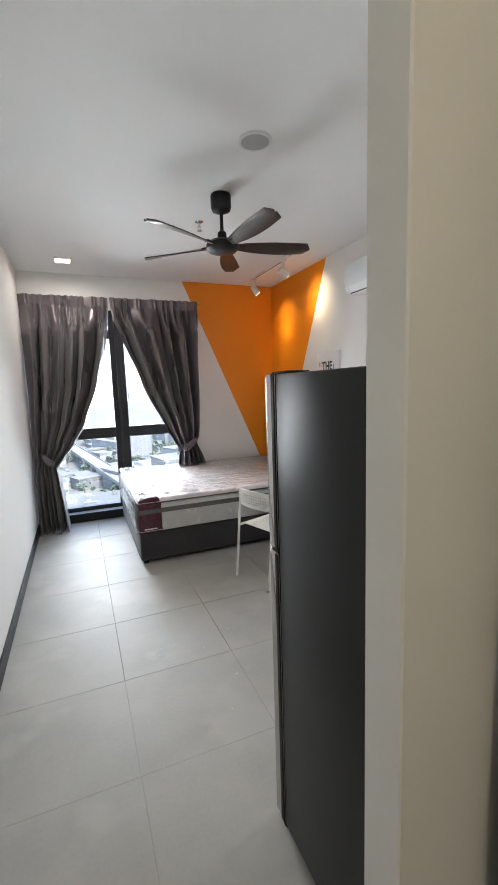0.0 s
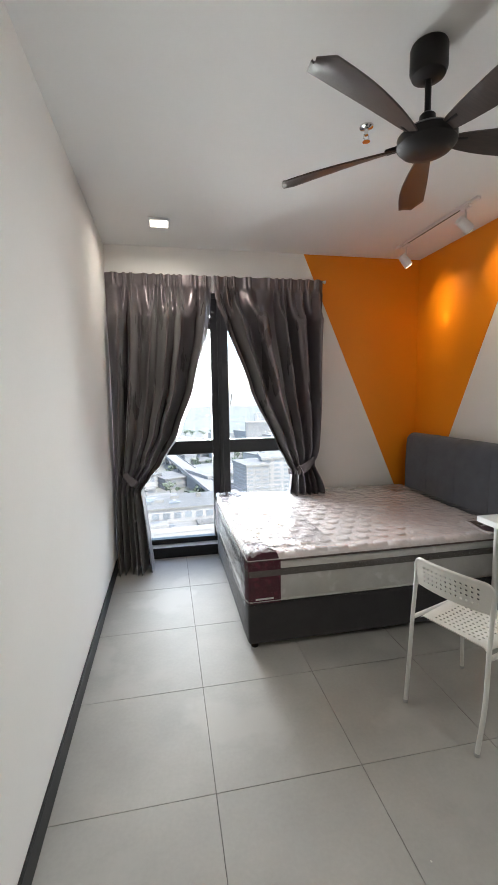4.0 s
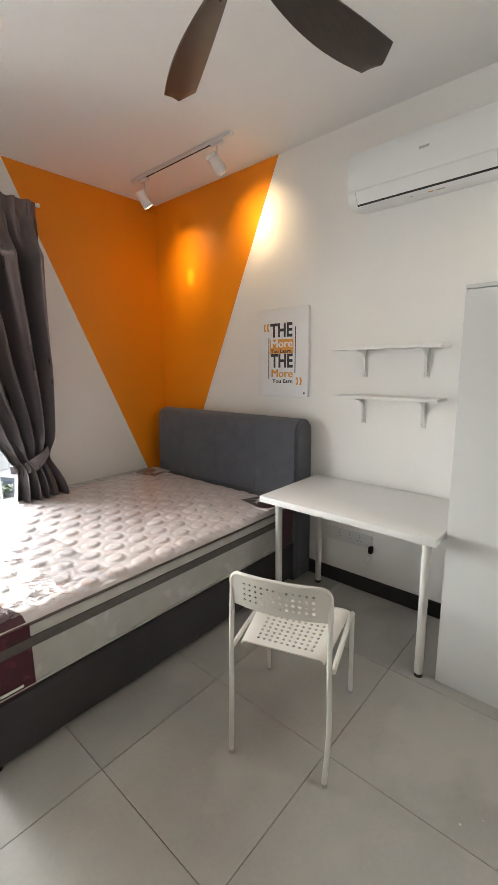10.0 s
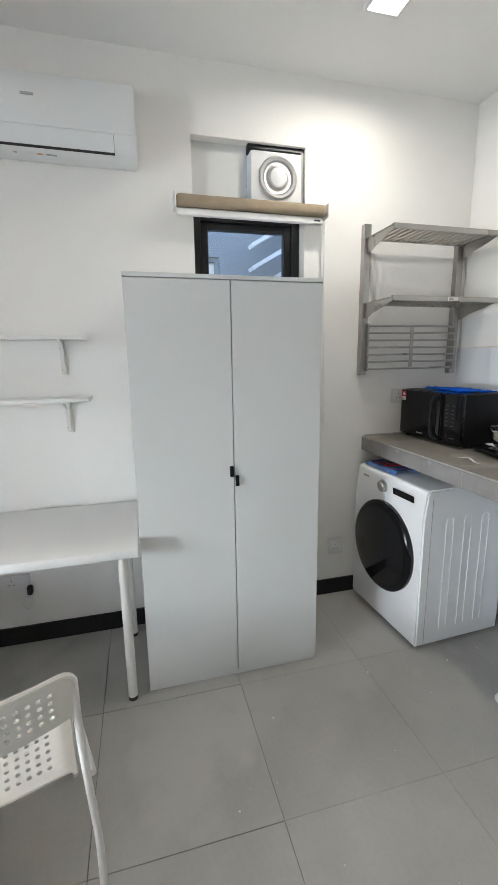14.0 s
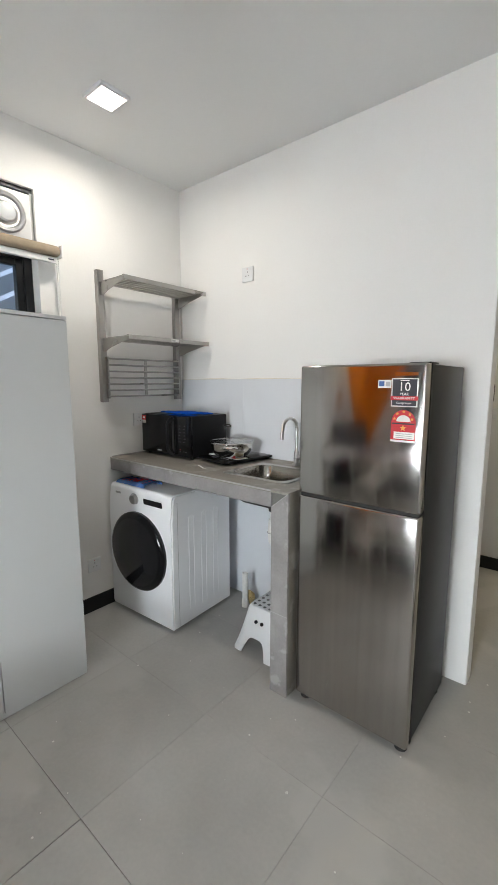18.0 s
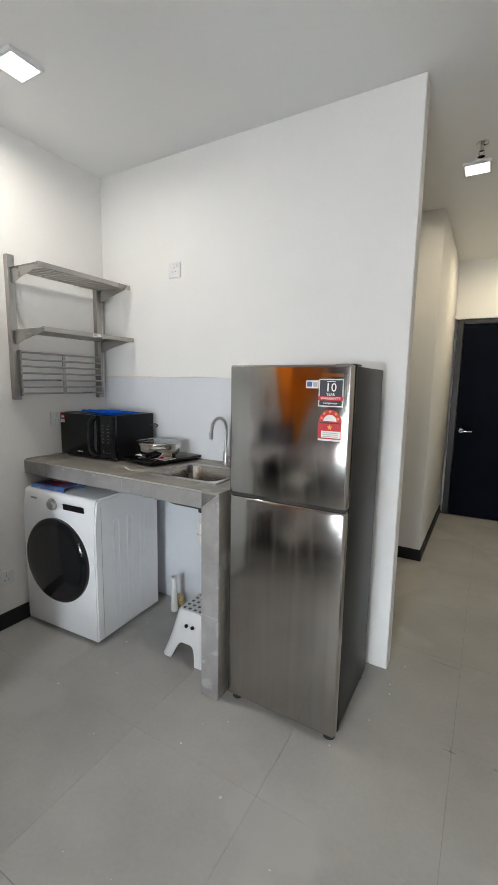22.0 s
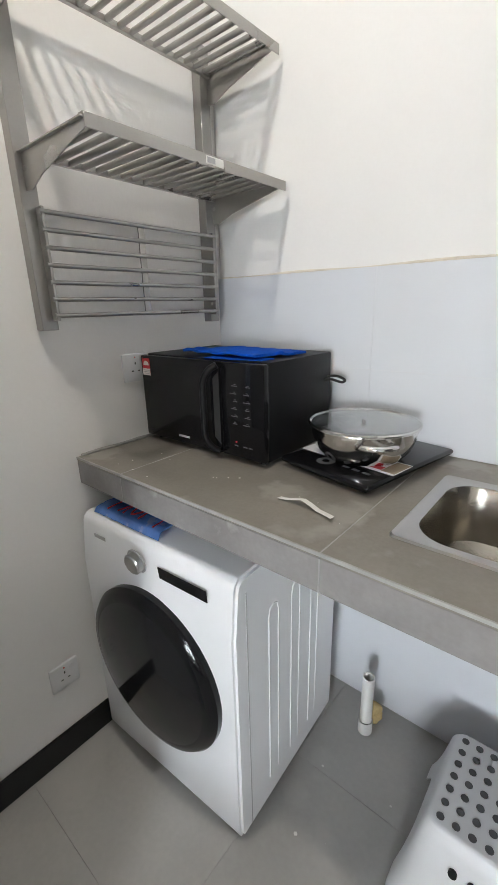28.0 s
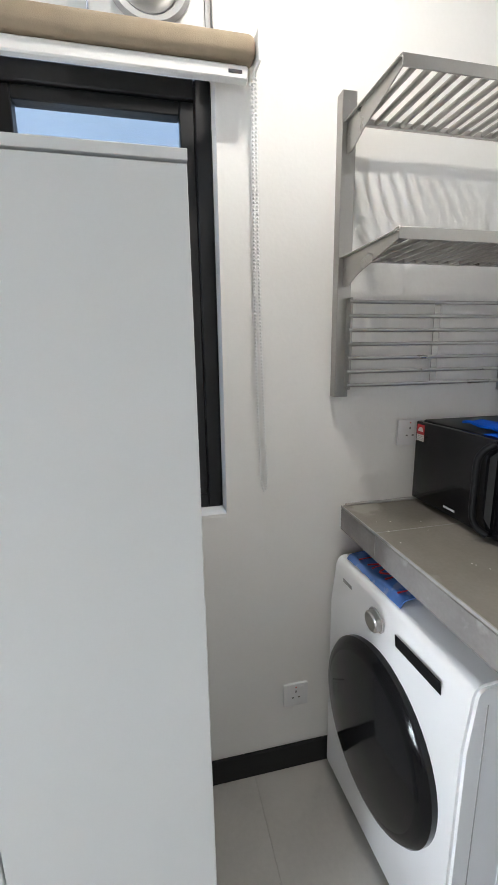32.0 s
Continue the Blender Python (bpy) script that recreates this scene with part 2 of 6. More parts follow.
M_RACK = mat("satin_stainless", (0.42, 0.41, 0.39), 0.30, 1.0, var=0.06, scale=6, bump=0.04, bscale=150)
M_CHROME = mat("chrome", (0.72, 0.71, 0.69), 0.10, 1.0, var=0.03, scale=5, bump=0.0)
M_SINK = mat("sink_steel", (0.50, 0.47, 0.42), 0.24, 1.0, var=0.08, scale=9, bump=0.06, bscale=160)
M_STONE = mat("grey_concrete_tile", (0.25, 0.23, 0.20), 0.42, var=0.16, scale=6, bump=0.08, bscale=120, spec=0.4, spots=((0.31, 0.29, 0.26), 5.5, 0.44))
M_EDGE = mat("pale_concrete_edge", (0.30, 0.285, 0.28), 0.5, var=0.16, scale=9, bump=0.12, bscale=90, spec=0.35, spots=((0.37, 0.355, 0.35), 11, 0.42))
M_STONEEDGE = mat("pale_tile_edge", (0.42, 0.41, 0.40), 0.6, var=0.15, scale=20)
M_SPLASH = mat("glossy_white_tile", (0.70, 0.72, 0.755), 0.08, var=0.015, scale=2, bump=0.01, bscale=20, coat=0.3)
M_CREAM = mat("cream_grout", (0.72, 0.66, 0.56), 0.8, var=0.12, scale=20, bump=0.4)
M_TAN = mat("tan_blind_fabric", (0.34, 0.27, 0.19), 0.8, var=0.08, scale=20, bump=0.3, bscale=500)
M_GREYPLASTIC = mat("grey_plastic", (0.42, 0.42, 0.42), 0.5, var=0.06)
M_DOORBLUE = mat("blue_black_door", (0.005, 0.007, 0.014), 0.7, spec=0.05, var=0.2, scale=3, bump=0.08, bscale=140)
M_DOORFRAME = mat("black_door_frame", (0.016, 0.016, 0.017), 0.4, var=0.1)
M_FANBLACK = mat("matt_black_fan", (0.014, 0.012, 0.012), 0.45, var=0.1, bump=0.05, spec=0.3)
M_FANBROWN = mat("dark_brown_blade", (0.050, 0.032, 0.026), 0.35, var=0.2, scale=14, bump=0.05, stretch=(1, 8, 1))
M_RED = mat("red_print", (0.55, 0.02, 0.03), 0.4, var=0.03)
M_BLUECLOTH = mat("blue_cloth", (0.002, 0.070, 0.44), 0.8, var=0.12, scale=20, bump=0.4, bscale=500, spec=0.1)
M_BLUEBAG = mat("blue_printed_plastic", (0.10, 0.22, 0.56), 0.2, var=0.2, scale=14, spots=((0.22, 0.30, 0.52), 22, 0.40), bump=0.3, bscale=30)
M_PAPER = mat("white_paper", (0.80, 0.79, 0.76), 0.7, var=0.04)
M_INK = mat("dark_ink", (0.035, 0.035, 0.045), 0.6, var=0.1)
M_GOLD = mat("amber_ink", (0.80, 0.36, 0.07), 0.6, var=0.05)
M_AC = mat("cool_white_casing", (0.73, 0.75, 0.755), 0.35, var=0.012, scale=3, bump=0.0)
M_CANVAS = mat("white_canvas", (0.83, 0.83, 0.835), 0.6, var=0.02, bump=0.25, bscale=700)
M_PVC = mat("white_pvc", (0.76, 0.75, 0.72), 0.35, var=0.04)
M_FOAM = mat("yellowed_foam", (0.55, 0.42, 0.20), 0.9, var=0.2, bump=0.5)
M_LAMP = glow("lit_diffuser", (1.0, 0.94, 0.84), 0.9)
M_LENS = glow("spot_lens", (1.0, 0.80, 0.50), 2.0)
M_CLEARLID = clear("lid_glass", (0.97, 0.98, 0.98), 0.10, 1.4, 0.06, 14)
M_TOWN = mat("pale_render", (0.20, 0.205, 0.21), 0.8, var=0.1, scale=0.05, bump=0.0, each=0.22)
M_ROOF = mat("pale_roof", (0.15, 0.152, 0.15), 0.8, var=0.15, scale=0.06, bump=0.0, each=0.25)
M_TOWNGLASS = mat("town_window", (0.13, 0.15, 0.175), 0.4, var=0.2, scale=0.2, bump=0.0)
M_EARTH = mat("hazy_ground", (0.15, 0.155, 0.15), 0.9, var=0.2, scale=0.01, bump=0.0, spots=((0.13, 0.16, 0.125), 0.012, 0.44))
M_LEAF = mat("far_foliage", (0.085, 0.115, 0.085), 0.8, var=0.25, scale=0.4, bump=0.0, each=0.3)
M_ROAD = mat("pale_road", (0.19, 0.19, 0.188), 0.8, var=0.08, scale=0.05, bump=0.0)
M_SHAFT = mat("blue_grey_render", (0.27, 0.285, 0.295), 0.8, var=0.08, scale=1, bump=0.02, spec=0.1)
M_FIN = mat("white_concrete_fin", (0.68, 0.69, 0.70), 0.7, var=0.08)

# ---- mesh helpers ----


def link(name, bm, material, parent=None, label="", smooth=40):
    me = bpy.data.meshes.new(name)
    bm.normal_update()
    bm.to_mesh(me)
    bm.free()
    me.materials.append(material)
    ob = new(name, me)
    if smooth:
        for p in me.polygons:
            p.use_smooth = True
        me.set_sharp_from_angle(angle=radians(smooth))
    if parent:
        ob.parent = parent
        ob.matrix_parent_inverse = parent.matrix_basis.inverted()
    if label:
        ob["label"] = label
    return ob


def part(name, bm, material, parent, label="", smooth=40):
    return link(name, bm, material, parent, label, smooth)


def thing(name, at, label, category, group="", kind=""):
    ob = new(name)
    ob.empty_display_size = 0.1
    ob.matrix_basis = Matrix.Translation(at)
    return tagged(ob, label, category, group, kind)


def structure(name, bm, material, label, category=""):
    return tagged(link(name, bm, material, smooth=30), label, category, "", "structure")


def box(x0, x1, y0, y1, z0, z1, bevel=0.0, seg=2, bm=None):
    b = bm or bmesh.new()
    made = bmesh.ops.create_cube(b, size=1.0)["verts"]
    for v in made:
        v.co = Vector(((x0 + x1) / 2 + v.co.x * (x1 - x0), (y0 + y1) / 2 + v.co.y * (y1 - y0), (z0 + z1) / 2 + v.co.z * (z1 - z0)))
    if bevel:
        edges = list({e for v in made for e in v.link_edges})
        bmesh.ops.bevel(b, geom=edges, offset=bevel, segments=seg, profile=0.5, affect="EDGES", clamp_overlap=True)
    return b


def turned(bm, m):
    bm.transform(m)
    return bm


def rod(p0, p1, r0, r1=None, seg=14, bm=None, caps=True):
    b = bm or bmesh.new()
    p0, p1 = Vector(p0), Vector(p1)
    d = p1 - p0
    m = Matrix.Translation((p0 + p1) / 2) @ d.to_track_quat("Z", "Y").to_matrix().to_4x4()
    bmesh.ops.create_cone(b, cap_ends=caps, segments=seg, radius1=r0, radius2=r0 if r1 is None else r1, depth=d.length, matrix=m)
    return b


def tube(points, r, seg=10, bm=None, closed=False):
    """A pipe of even thickness along points."""
    b = bm or bmesh.new()
    pts = [Vector(p) for p in points]
    rings, side = [], None
    for i, p in enumerate(pts):
        a, c = pts[max(i - 1, 0)], pts[min(i + 1, len(pts) - 1)]
        if closed:
            a, c = pts[i - 1], pts[(i + 1) % len(pts)]
        d = (c - a).normalized()
        if side is None:
            side = d.orthogonal().normalized()
        side = (side - d * side.dot(d)).normalized()
        up = d.cross(side)
        rr = r[i] if isinstance(r, (list, tuple)) else r
        rings.append([b.verts.new(p + (side * math.cos(k) + up * math.sin(k)) * rr) for k in (2 * math.pi * j / seg for j in range(seg))])
    n = len(rings)
    for i in range(n if closed else n - 1):
        A, B = rings[i], rings[(i + 1) % n]
        for j in range(seg):
            b.faces.new((A[j], A[(j + 1) % seg], B[(j + 1) % seg], B[j]))
    if not closed:
        b.faces.new(rings[0][::-1])
        b.faces.new(rings[-1])
    return b


def smooth_path(points, steps=6):
    """Catmull-Rom points through the given ones."""
    p = [Vector(q) for q in points]
    p = [p[0] * 2 - p[1]] + p + [p[-1] * 2 - p[-2]]
    out = []
    for i in range(1, len(p) - 2):
        for k in range(steps):
            t = k / steps
            out.append(0.5 * (2 * p[i] + (p[i + 1] - p[i - 1]) * t + (2 * p[i - 1] - 5 * p[i] + 4 * p[i + 1] - p[i + 2]) * t * t + (3 * p[i] - p[i - 1] - 3 * p[i + 1] + p[i + 2]) * t ** 3))
    return out + [p[-2]]


def lathe(profile, centre, seg=40, bm=None):
    """A turned body from (radius, height) pairs."""
    b = bm or bmesh.new()
    cx, cy, cz = centre
    rings = [[b.verts.new((cx + r * math.cos(2 * math.pi * j / seg), cy + r * math.sin(2 * math.pi * j / seg), cz + z)) for j in range(seg)] for r, z in profile]
    for A, B in zip(rings, rings[1:]):
        for j in range(seg):
            b.faces.new((A[j], A[(j + 1) % seg], B[(j + 1) % seg], B[j]))
    return b


def capped(b):
    edges = [e for e in b.edges if e.is_boundary]
    bmesh.ops.holes_fill(b, edges=edges, sides=0)
    bmesh.ops.recalc_face_normals(b, faces=b.faces)
    return b


def prism(outline, axis, a, c, bm=None):
    """A flat outline of pairs pushed along an axis: x takes (y, z), y takes (x, z), z takes (x, y)."""
    b = bm or bmesh.new()

    def at(p, q):
        return (q, p[0], p[1]) if axis == "x" else (p[0], q, p[1]) if axis == "y" else (p[0], p[1], q)

    A, B = [b.verts.new(at(p, a)) for p in outline], [b.verts.new(at(p, c)) for p in outline]
    n = len(outline)
    for i in range(n):
        b.faces.new((A[i], A[(i + 1) % n], B[(i + 1) % n], B[i]))
    b.faces.new(A[::-1])
    b.faces.new(B)
    bmesh.ops.recalc_face_normals(b, faces=b.faces)
    return b


def sheet(nu, nv, place, thick=0.0):
    """A grid of nu x nv cells laid by place(u, v); thick gives it a back."""
    b = bmesh.new()
    g = [[b.verts.new(place(i / nu, j / nv)) for j in range(nv + 1)] for i in range(nu + 1)]
    for i in range(nu):
        for j in range(nv):
            b.faces.new((g[i][j], g[i + 1][j], g[i + 1][j + 1], g[i][j + 1]))
    if thick:
        b.normal_update()
        bmesh.ops.solidify(b, geom=list(b.faces), thickness=thick)
    return b


def perforated(place, thick, nu, nv, hole, skip):
    """A plate of nu x nv cells with a round hole in each cell that skip() lets through; place(u, v) lays it."""
    b = bmesh.new()
    seen = {}

    def vert(u, v):
        key = (round(u * 4096), round(v * 4096))
        if key not in seen:
            seen[key] = b.verts.new(place(u, v))
        return seen[key]

    for i in range(nu):
        for j in range(nv):
            u0, u1, v0, v1 = i / nu, (i + 1) / nu, j / nv, (j + 1) / nv
            um, vm = (u0 + u1) / 2, (v0 + v1) / 2
            ring = [vert(u0, v0), vert(um, v0), vert(u1, v0), vert(u1, vm), vert(u1, v1), vert(um, v1), vert(u0, v1), vert(u0, vm)]
            if skip(i, j):
                b.faces.new(ring)
                continue
            inner = [b.verts.new(place(um + hole * (u1 - u0) * math.cos(a), vm + hole * (v1 - v0) * math.sin(a))) for a in (radians(225 + 45 * k) for k in range(8))]
            for k in range(8):
                b.faces.new((ring[k], ring[(k + 1) % 8], inner[(k + 1) % 8], inner[k]))
    b.normal_update()
    bmesh.ops.solidify(b, geom=list(b.faces), thickness=thick)
    return b


def words(name, body, size, m, material, parent, label="", bold=0.0, width=0.0):
    """Lettering as a thin mesh, centred on the pose m."""
    cu = bpy.data.curves.new(name, "FONT")
    cu.body, cu.size, cu.align_x, cu.align_y, cu.extrude, cu.offset = body, size, "CENTER", "CENTER", 0.0004, bold
    cu.resolution_u = 2
    tmp = bpy.data.objects.new(name, cu)
    me = bpy.data.meshes.new_from_object(tmp)
    bpy.data.objects.remove(tmp)
    if width:
        span = max(v.co.x for v in me.vertices) - min(v.co.x for v in me.vertices)
        me.transform(Matrix.Diagonal((width / span, 1, 1, 1)))
    me.transform(m)
    me.materials.clear()
    me.materials.append(material)
    ob = new(name, me)
    ob.parent = parent
    ob.matrix_parent_inverse = parent.matrix_basis.inverted()
    ob["label"] = label or body.lower() + " in printed letters"
    return ob

# ---- the shell ----
END, BACK, BLOCK, BLOCK_N, DOOR_Y = 0.692, 0.724, 0.747, -0.742, -2.345  # kitchen wall's end and back; corridor block; entrance
WIN = (-0.12, 1.572, 0.108, 2.468)      # the big window's opening: x, x, z, z
HATCH = (1.848, 2.434, 1.008, 2.520)    # the small window's opening: y, y, z, z

structure("floor", box(WX - 0.1, EX + 0.1, DOOR_Y - 0.1, NY + 0.1, -0.20, -0.006), M_GROUT, "dark grout bed under large grey floor tiles", "floor")
structure("ceiling", box(WX - 0.15, EX + 0.2, DOOR_Y - 0.2, NY + 0.2, TOP, TOP + 0.2), M_CEIL, "smooth white painted ceiling", "ceiling")
structure("wall_west", box(WX - 0.15, WX, DOOR_Y - 0.15, NY + 0.17, -0.1, TOP), M_WALL, "long white painted side wall", "wall")
b = bmesh.new()
box(WX, WIN[0], NY, NY + 0.17, -0.1, TOP, bm=b)
box(WIN[1], EX + 0.18, NY, NY + 0.17, -0.1, TOP, bm=b)
box(WIN[0], WIN[1], NY, NY + 0.17, WIN[3], TOP, bm=b)
box(WIN[0], WIN[1], NY - 0.015, NY + 0.17, -0.1, 0.095, bm=b)
structure("wall_north", b, M_WALL, "white window wall with a tall opening", "wall")
b = bmesh.new()
box(EX, EX + 0.18, SY - 0.11, HATCH[0], -0.1, TOP, bm=b)
box(EX, EX + 0.18, HATCH[1], NY, -0.1, TOP, bm=b)
box(EX, EX + 0.18, HATCH[0], HATCH[1], -0.1, HATCH[2], bm=b)
box(EX, EX + 0.18, HATCH[0], HATCH[1], HATCH[3], TOP, bm=b)
structure("wall_east", b, M_WALL, "white wall with a small window opening", "wall")
structure("wall_kitchen", box(END, EX, BACK, SY, -0.1, TOP, 0.004, 1), M_WALL, "white free-ending wall behind the kitchen", "wall")
structure("wall_corridor_block", box(BLOCK, 2.2, DOOR_Y - 0.15, BLOCK_N, -0.1, TOP, 0.012, 2), M_WALL, "white corridor block with a rounded corner", "wall")
structure("wall_recess", box(1.95, 2.1, BLOCK_N, BACK, -0.1, TOP), M_WALL, "white end wall of the corridor recess", "wall")
b = bmesh.new()
box(WX - 0.15, BLOCK, DOOR_Y - 0.15, DOOR_Y, 2.225, TOP, bm=b)
structure("wall_entrance", b, M_WALL, "white wall over the entrance door", "wall")

# orange wedge painted across the corner
b = prism([(1.541, TOP - 0.002), (EX - 0.002, TOP - 0.002), (EX - 0.002, 0.06)], "y", NY - 0.003, NY + 0.004)
structure("painted_wedge_north", b, M_ORANGE, "orange painted wedge on the window wall", "paint")
b = prism([(4.116, TOP - 0.002), (NY - 0.003, TOP - 0.002), (NY - 0.003, 0.012), (5.436, 0.012)], "x", EX - 0.003, EX + 0.004)
structure("painted_wedge_east", b, M_ORANGE, "orange painted wedge on the headboard wall", "paint")

# skirting
SK, SKT = 0.10, 0.012
for name, q in (("skirting_west", (WX, WX + SKT, DOOR_Y + 0.02, NY)),
                ("skirting_north", (WX + SKT, EX, NY - 0.015 - SKT, NY - 0.015)),
                ("skirting_east", (EX - SKT, EX, SY, NY - 0.03)),
                ("skirting_block_north", (BLOCK - SKT, 1.95, BLOCK_N, BLOCK_N + SKT)),
                ("skirting_block_west", (BLOCK - SKT, BLOCK, DOOR_Y + 0.02, BLOCK_N))):
    structure(name, box(*q, 0.0, SK, 0.003, 1), M_SKIRT, "charcoal skirting board with scuffs", "skirting")

# ---- the big window ----
w = thing("window_1", (0.70, NY + 0.1, 0.1), "tall black aluminium window with four panes, city beyond", "window", kind="structure")
fy0, fy1 = NY + 0.055, NY + 0.125
x0, x1, z0, z1 = WIN
MID = 0.726
for name, q in (("frame_side", (x0, x0 + 0.05, z0, z1)), ("frame_side", (x1 - 0.05, x1, z0, z1)), ("frame_head", (x0 + 0.05, x1 - 0.05, z1 - 0.05, z1)),
                ("frame_sill", (x0 + 0.05, x1 - 0.05, z0, z0 + 0.05)), ("mullion", (MID - 0.083, MID + 0.083, z0 + 0.05, z1 - 0.05)),
                ("transom", (x0 + 0.05, MID - 0.083, 0.975, 1.104)), ("transom", (MID + 0.083, x1 - 0.05, 0.975, 1.104)),
                ("transom", (x0 + 0.05, MID - 0.083, 2.14, 2.25)), ("transom", (MID + 0.083, x1 - 0.05, 2.14, 2.25))):
    part(name, box(q[0], q[1], fy0, fy1, q[2], q[3], 0.004, 1), M_BLACK_ALU, w)
part("mullion_ridge", box(MID - 0.018, MID + 0.018, fy0 - 0.016, fy0, z0 + 0.05, z1 - 0.05, 0.003, 1), M_BLACK_ALU, w)
for sx in (-0.095, 0.095):
    b = box(MID + sx - 0.008, MID + sx + 0.008, fy0 - 0.02, fy0, 1.43, 1.46, 0.003, 1)
    tube([(MID + sx, fy0 - 0.022, 1.445), (MID + sx, fy0 - 0.03, 1.47), (MID + sx * 1.12, fy0 - 0.032, 1.54)], 0.006, bm=b)
    part("window_handle", b, M_STEEL, w, "small silver window handle")
for a, c, d, e in ((x0 + 0.05, MID - 0.083, z0 + 0.05, 0.975), (MID + 0.083, x1 - 0.05, z0 + 0.05, 0.975), (x0 + 0.05, MID - 0.083, 1.104, 2.14),
                   (MID + 0.083, x1 - 0.05, 1.104, 2.14), (x0 + 0.05, MID - 0.083, 2.25, z1 - 0.05), (MID + 0.083, x1 - 0.05, 2.25, z1 - 0.05)):
    p = part("pane", box(a, c, fy0 + 0.03, fy0 + 0.036, d, e), M_GLASS, w)
    p.visible_shadow = False

# ---- the small window, fan panel and blind ----
y0, y1, z0, z1 = HATCH
w = thing("window_2", (EX + 0.12, (y0 + y1) / 2, z0), "narrow black-framed window onto a light well", "window", kind="structure")
hx0, hx1, zt = EX + 0.075, EX + 0.135, 2.215
for name, q in (("frame_side", (y0, y0 + 0.045, z0, zt)), ("frame_side", (y1 - 0.045, y1, z0, zt)), ("frame_head", (y0 + 0.045, y1 - 0.045, zt - 0.05, zt)), ("frame_sill", (y0 + 0.045, y1 - 0.045, z0, z0 + 0.05))):
    part(name, box(hx0, hx1, q[0], q[1], q[2], q[3], 0.004, 1), M_BLACK_ALU, w)
for name, q in (("sash_side", (y0 + 0.045, y0 + 0.085, z0 + 0.05, zt - 0.05)), ("sash_side", (y1 - 0.085, y1 - 0.045, z0 + 0.05, zt - 0.05)), ("sash_rail", (y0 + 0.085, y1 - 0.085, zt - 0.085, zt - 0.05)), ("sash_rail", (y0 + 0.085, y1 - 0.085, z0 + 0.05, z0 + 0.085))):
    part(name, box(hx0 + 0.012, hx1 - 0.005, q[0], q[1], q[2], q[3], 0.003, 1), M_BLACK_ALU, w)
p = part("pane", box(hx0 + 0.03, hx0 + 0.036, y0 + 0.085, y1 - 0.085, z0 + 0.085, zt - 0.085), M_GLASS, w)
p.visible_shadow = False
part("sill_ledge", box(EX + 0.001, hx0, y0, y1, z0, z0 + 0.008), M_WALL, w, "rough white sill with plaster crumbs")
structure("fan_panel", box(EX + 0.060, EX + 0.074, 2.147, y1, zt, z1), M_GREYWHITE, "white board closing the opening beside the fan", "panel")

fan = thing("exhaust_fan", (EX + 0.05, 2.00, 2.265), "square white wall exhaust fan with round louvre, set in the opening", "exhaust fan")
part("housing", box(EX - 0.004, EX + 0.09, 1.868, 2.140, 2.235, 2.486, 0.012, 2), M_PLASTIC, fan)
tilt = Matrix.Translation((EX - 0.006, 2.000, 2.362)) @ Matrix.Rotation(radians(-90), 4, "Y")
part("ring", turned(capped(lathe([(0.098, -0.004), (0.102, 0.004), (0.094, 0.014), (0.080, 0.010), (0.072, -0.002)], (0, 0, 0), 40)), tilt), M_GREYPLASTIC, fan)
part("louvre", turned(lathe([(0.072, 0.0), (0.060, -0.002), (0.048, 0.004)], (0, 0, 0.003), 40), tilt), M_STEEL, fan)
part("cap", turned(capped(lathe([(0.048, 0.004), (0.044, 0.016), (0.028, 0.022), (0.004, 0.024)], (0, 0, 0.002), 32)), tilt), M_PLASTIC, fan)
part("screw", rod((EX - 0.006, 2.122, 2.250), (EX - 0.002, 2.122, 2.250), 0.004), M_BLACKMATT, fan)
structure("fan_trim_top", box(EX + 0.02, EX + 0.10, y0, 2.147, 2.500, 2.519), M_BLACK_ALU, "dark strip over the exhaust fan", "trim")
structure("fan_trim_side", box(EX + 0.02, EX + 0.10, y0 + 0.001, 1.864, zt, 2.500), M_GREYPLASTIC, "grey strip beside the exhaust fan", "trim")

bl = thing("roller_blind", (2.65, 2.17, 2.15), "rolled-up tan fabric blind with a white bottom rail and bead chain", "blind")
part("roll", box(2.605, 2.665, 1.79, 2.552, 2.172, 2.226, 0.018, 3), M_TAN, bl)
part("bottom_rail", box(2.625, 2.65, 1.806, 2.552, 2.136, 2.168, 0.004, 1), M_WHITE, bl)
part("rail_mark", box(2.6235, 2.625, 1.822, 1.855, 2.148, 2.155), M_INK, bl, "small dark maker's mark")
for yy in (1.785, 2.556):
    part("bracket", box(2.60, 2.699, yy - 0.004, yy + 0.004, 2.165, 2.232, 0.002, 1), M_WHITE, bl)
line = smooth_path([(2.66, 1.780, 2.17), (2.668, 1.776, 1.80), (2.674, 1.766, 1.45), (2.678, 1.756, 1.20), (2.678, 1.752, 1.11)], 5)
back = smooth_path([(2.678, 1.752, 1.11), (2.680, 1.757, 1.085), (2.684, 1.766, 1.10), (2.684, 1.775, 1.25), (2.68, 1.783, 1.60), (2.67, 1.786, 2.17)], 5)
loop, walked, b = line + back[1:], 0.0, bmesh.new()
for p, q in zip(loop, loop[1:]):
    p, q = Vector(p), Vector(q)
    while walked < (q - p).length:
        bmesh.ops.create_icosphere(b, subdivisions=1, radius=0.0044, matrix=Matrix.Translation(p.lerp(q, walked / (q - p).length)))
        walked += 0.0095
    walked -= (q - p).length
part("chain", b, M_WHITE, bl, "white bead chain loop", smooth=180)
bl.matrix_basis = Matrix.Translation((2.702, 2.142, 2.155))

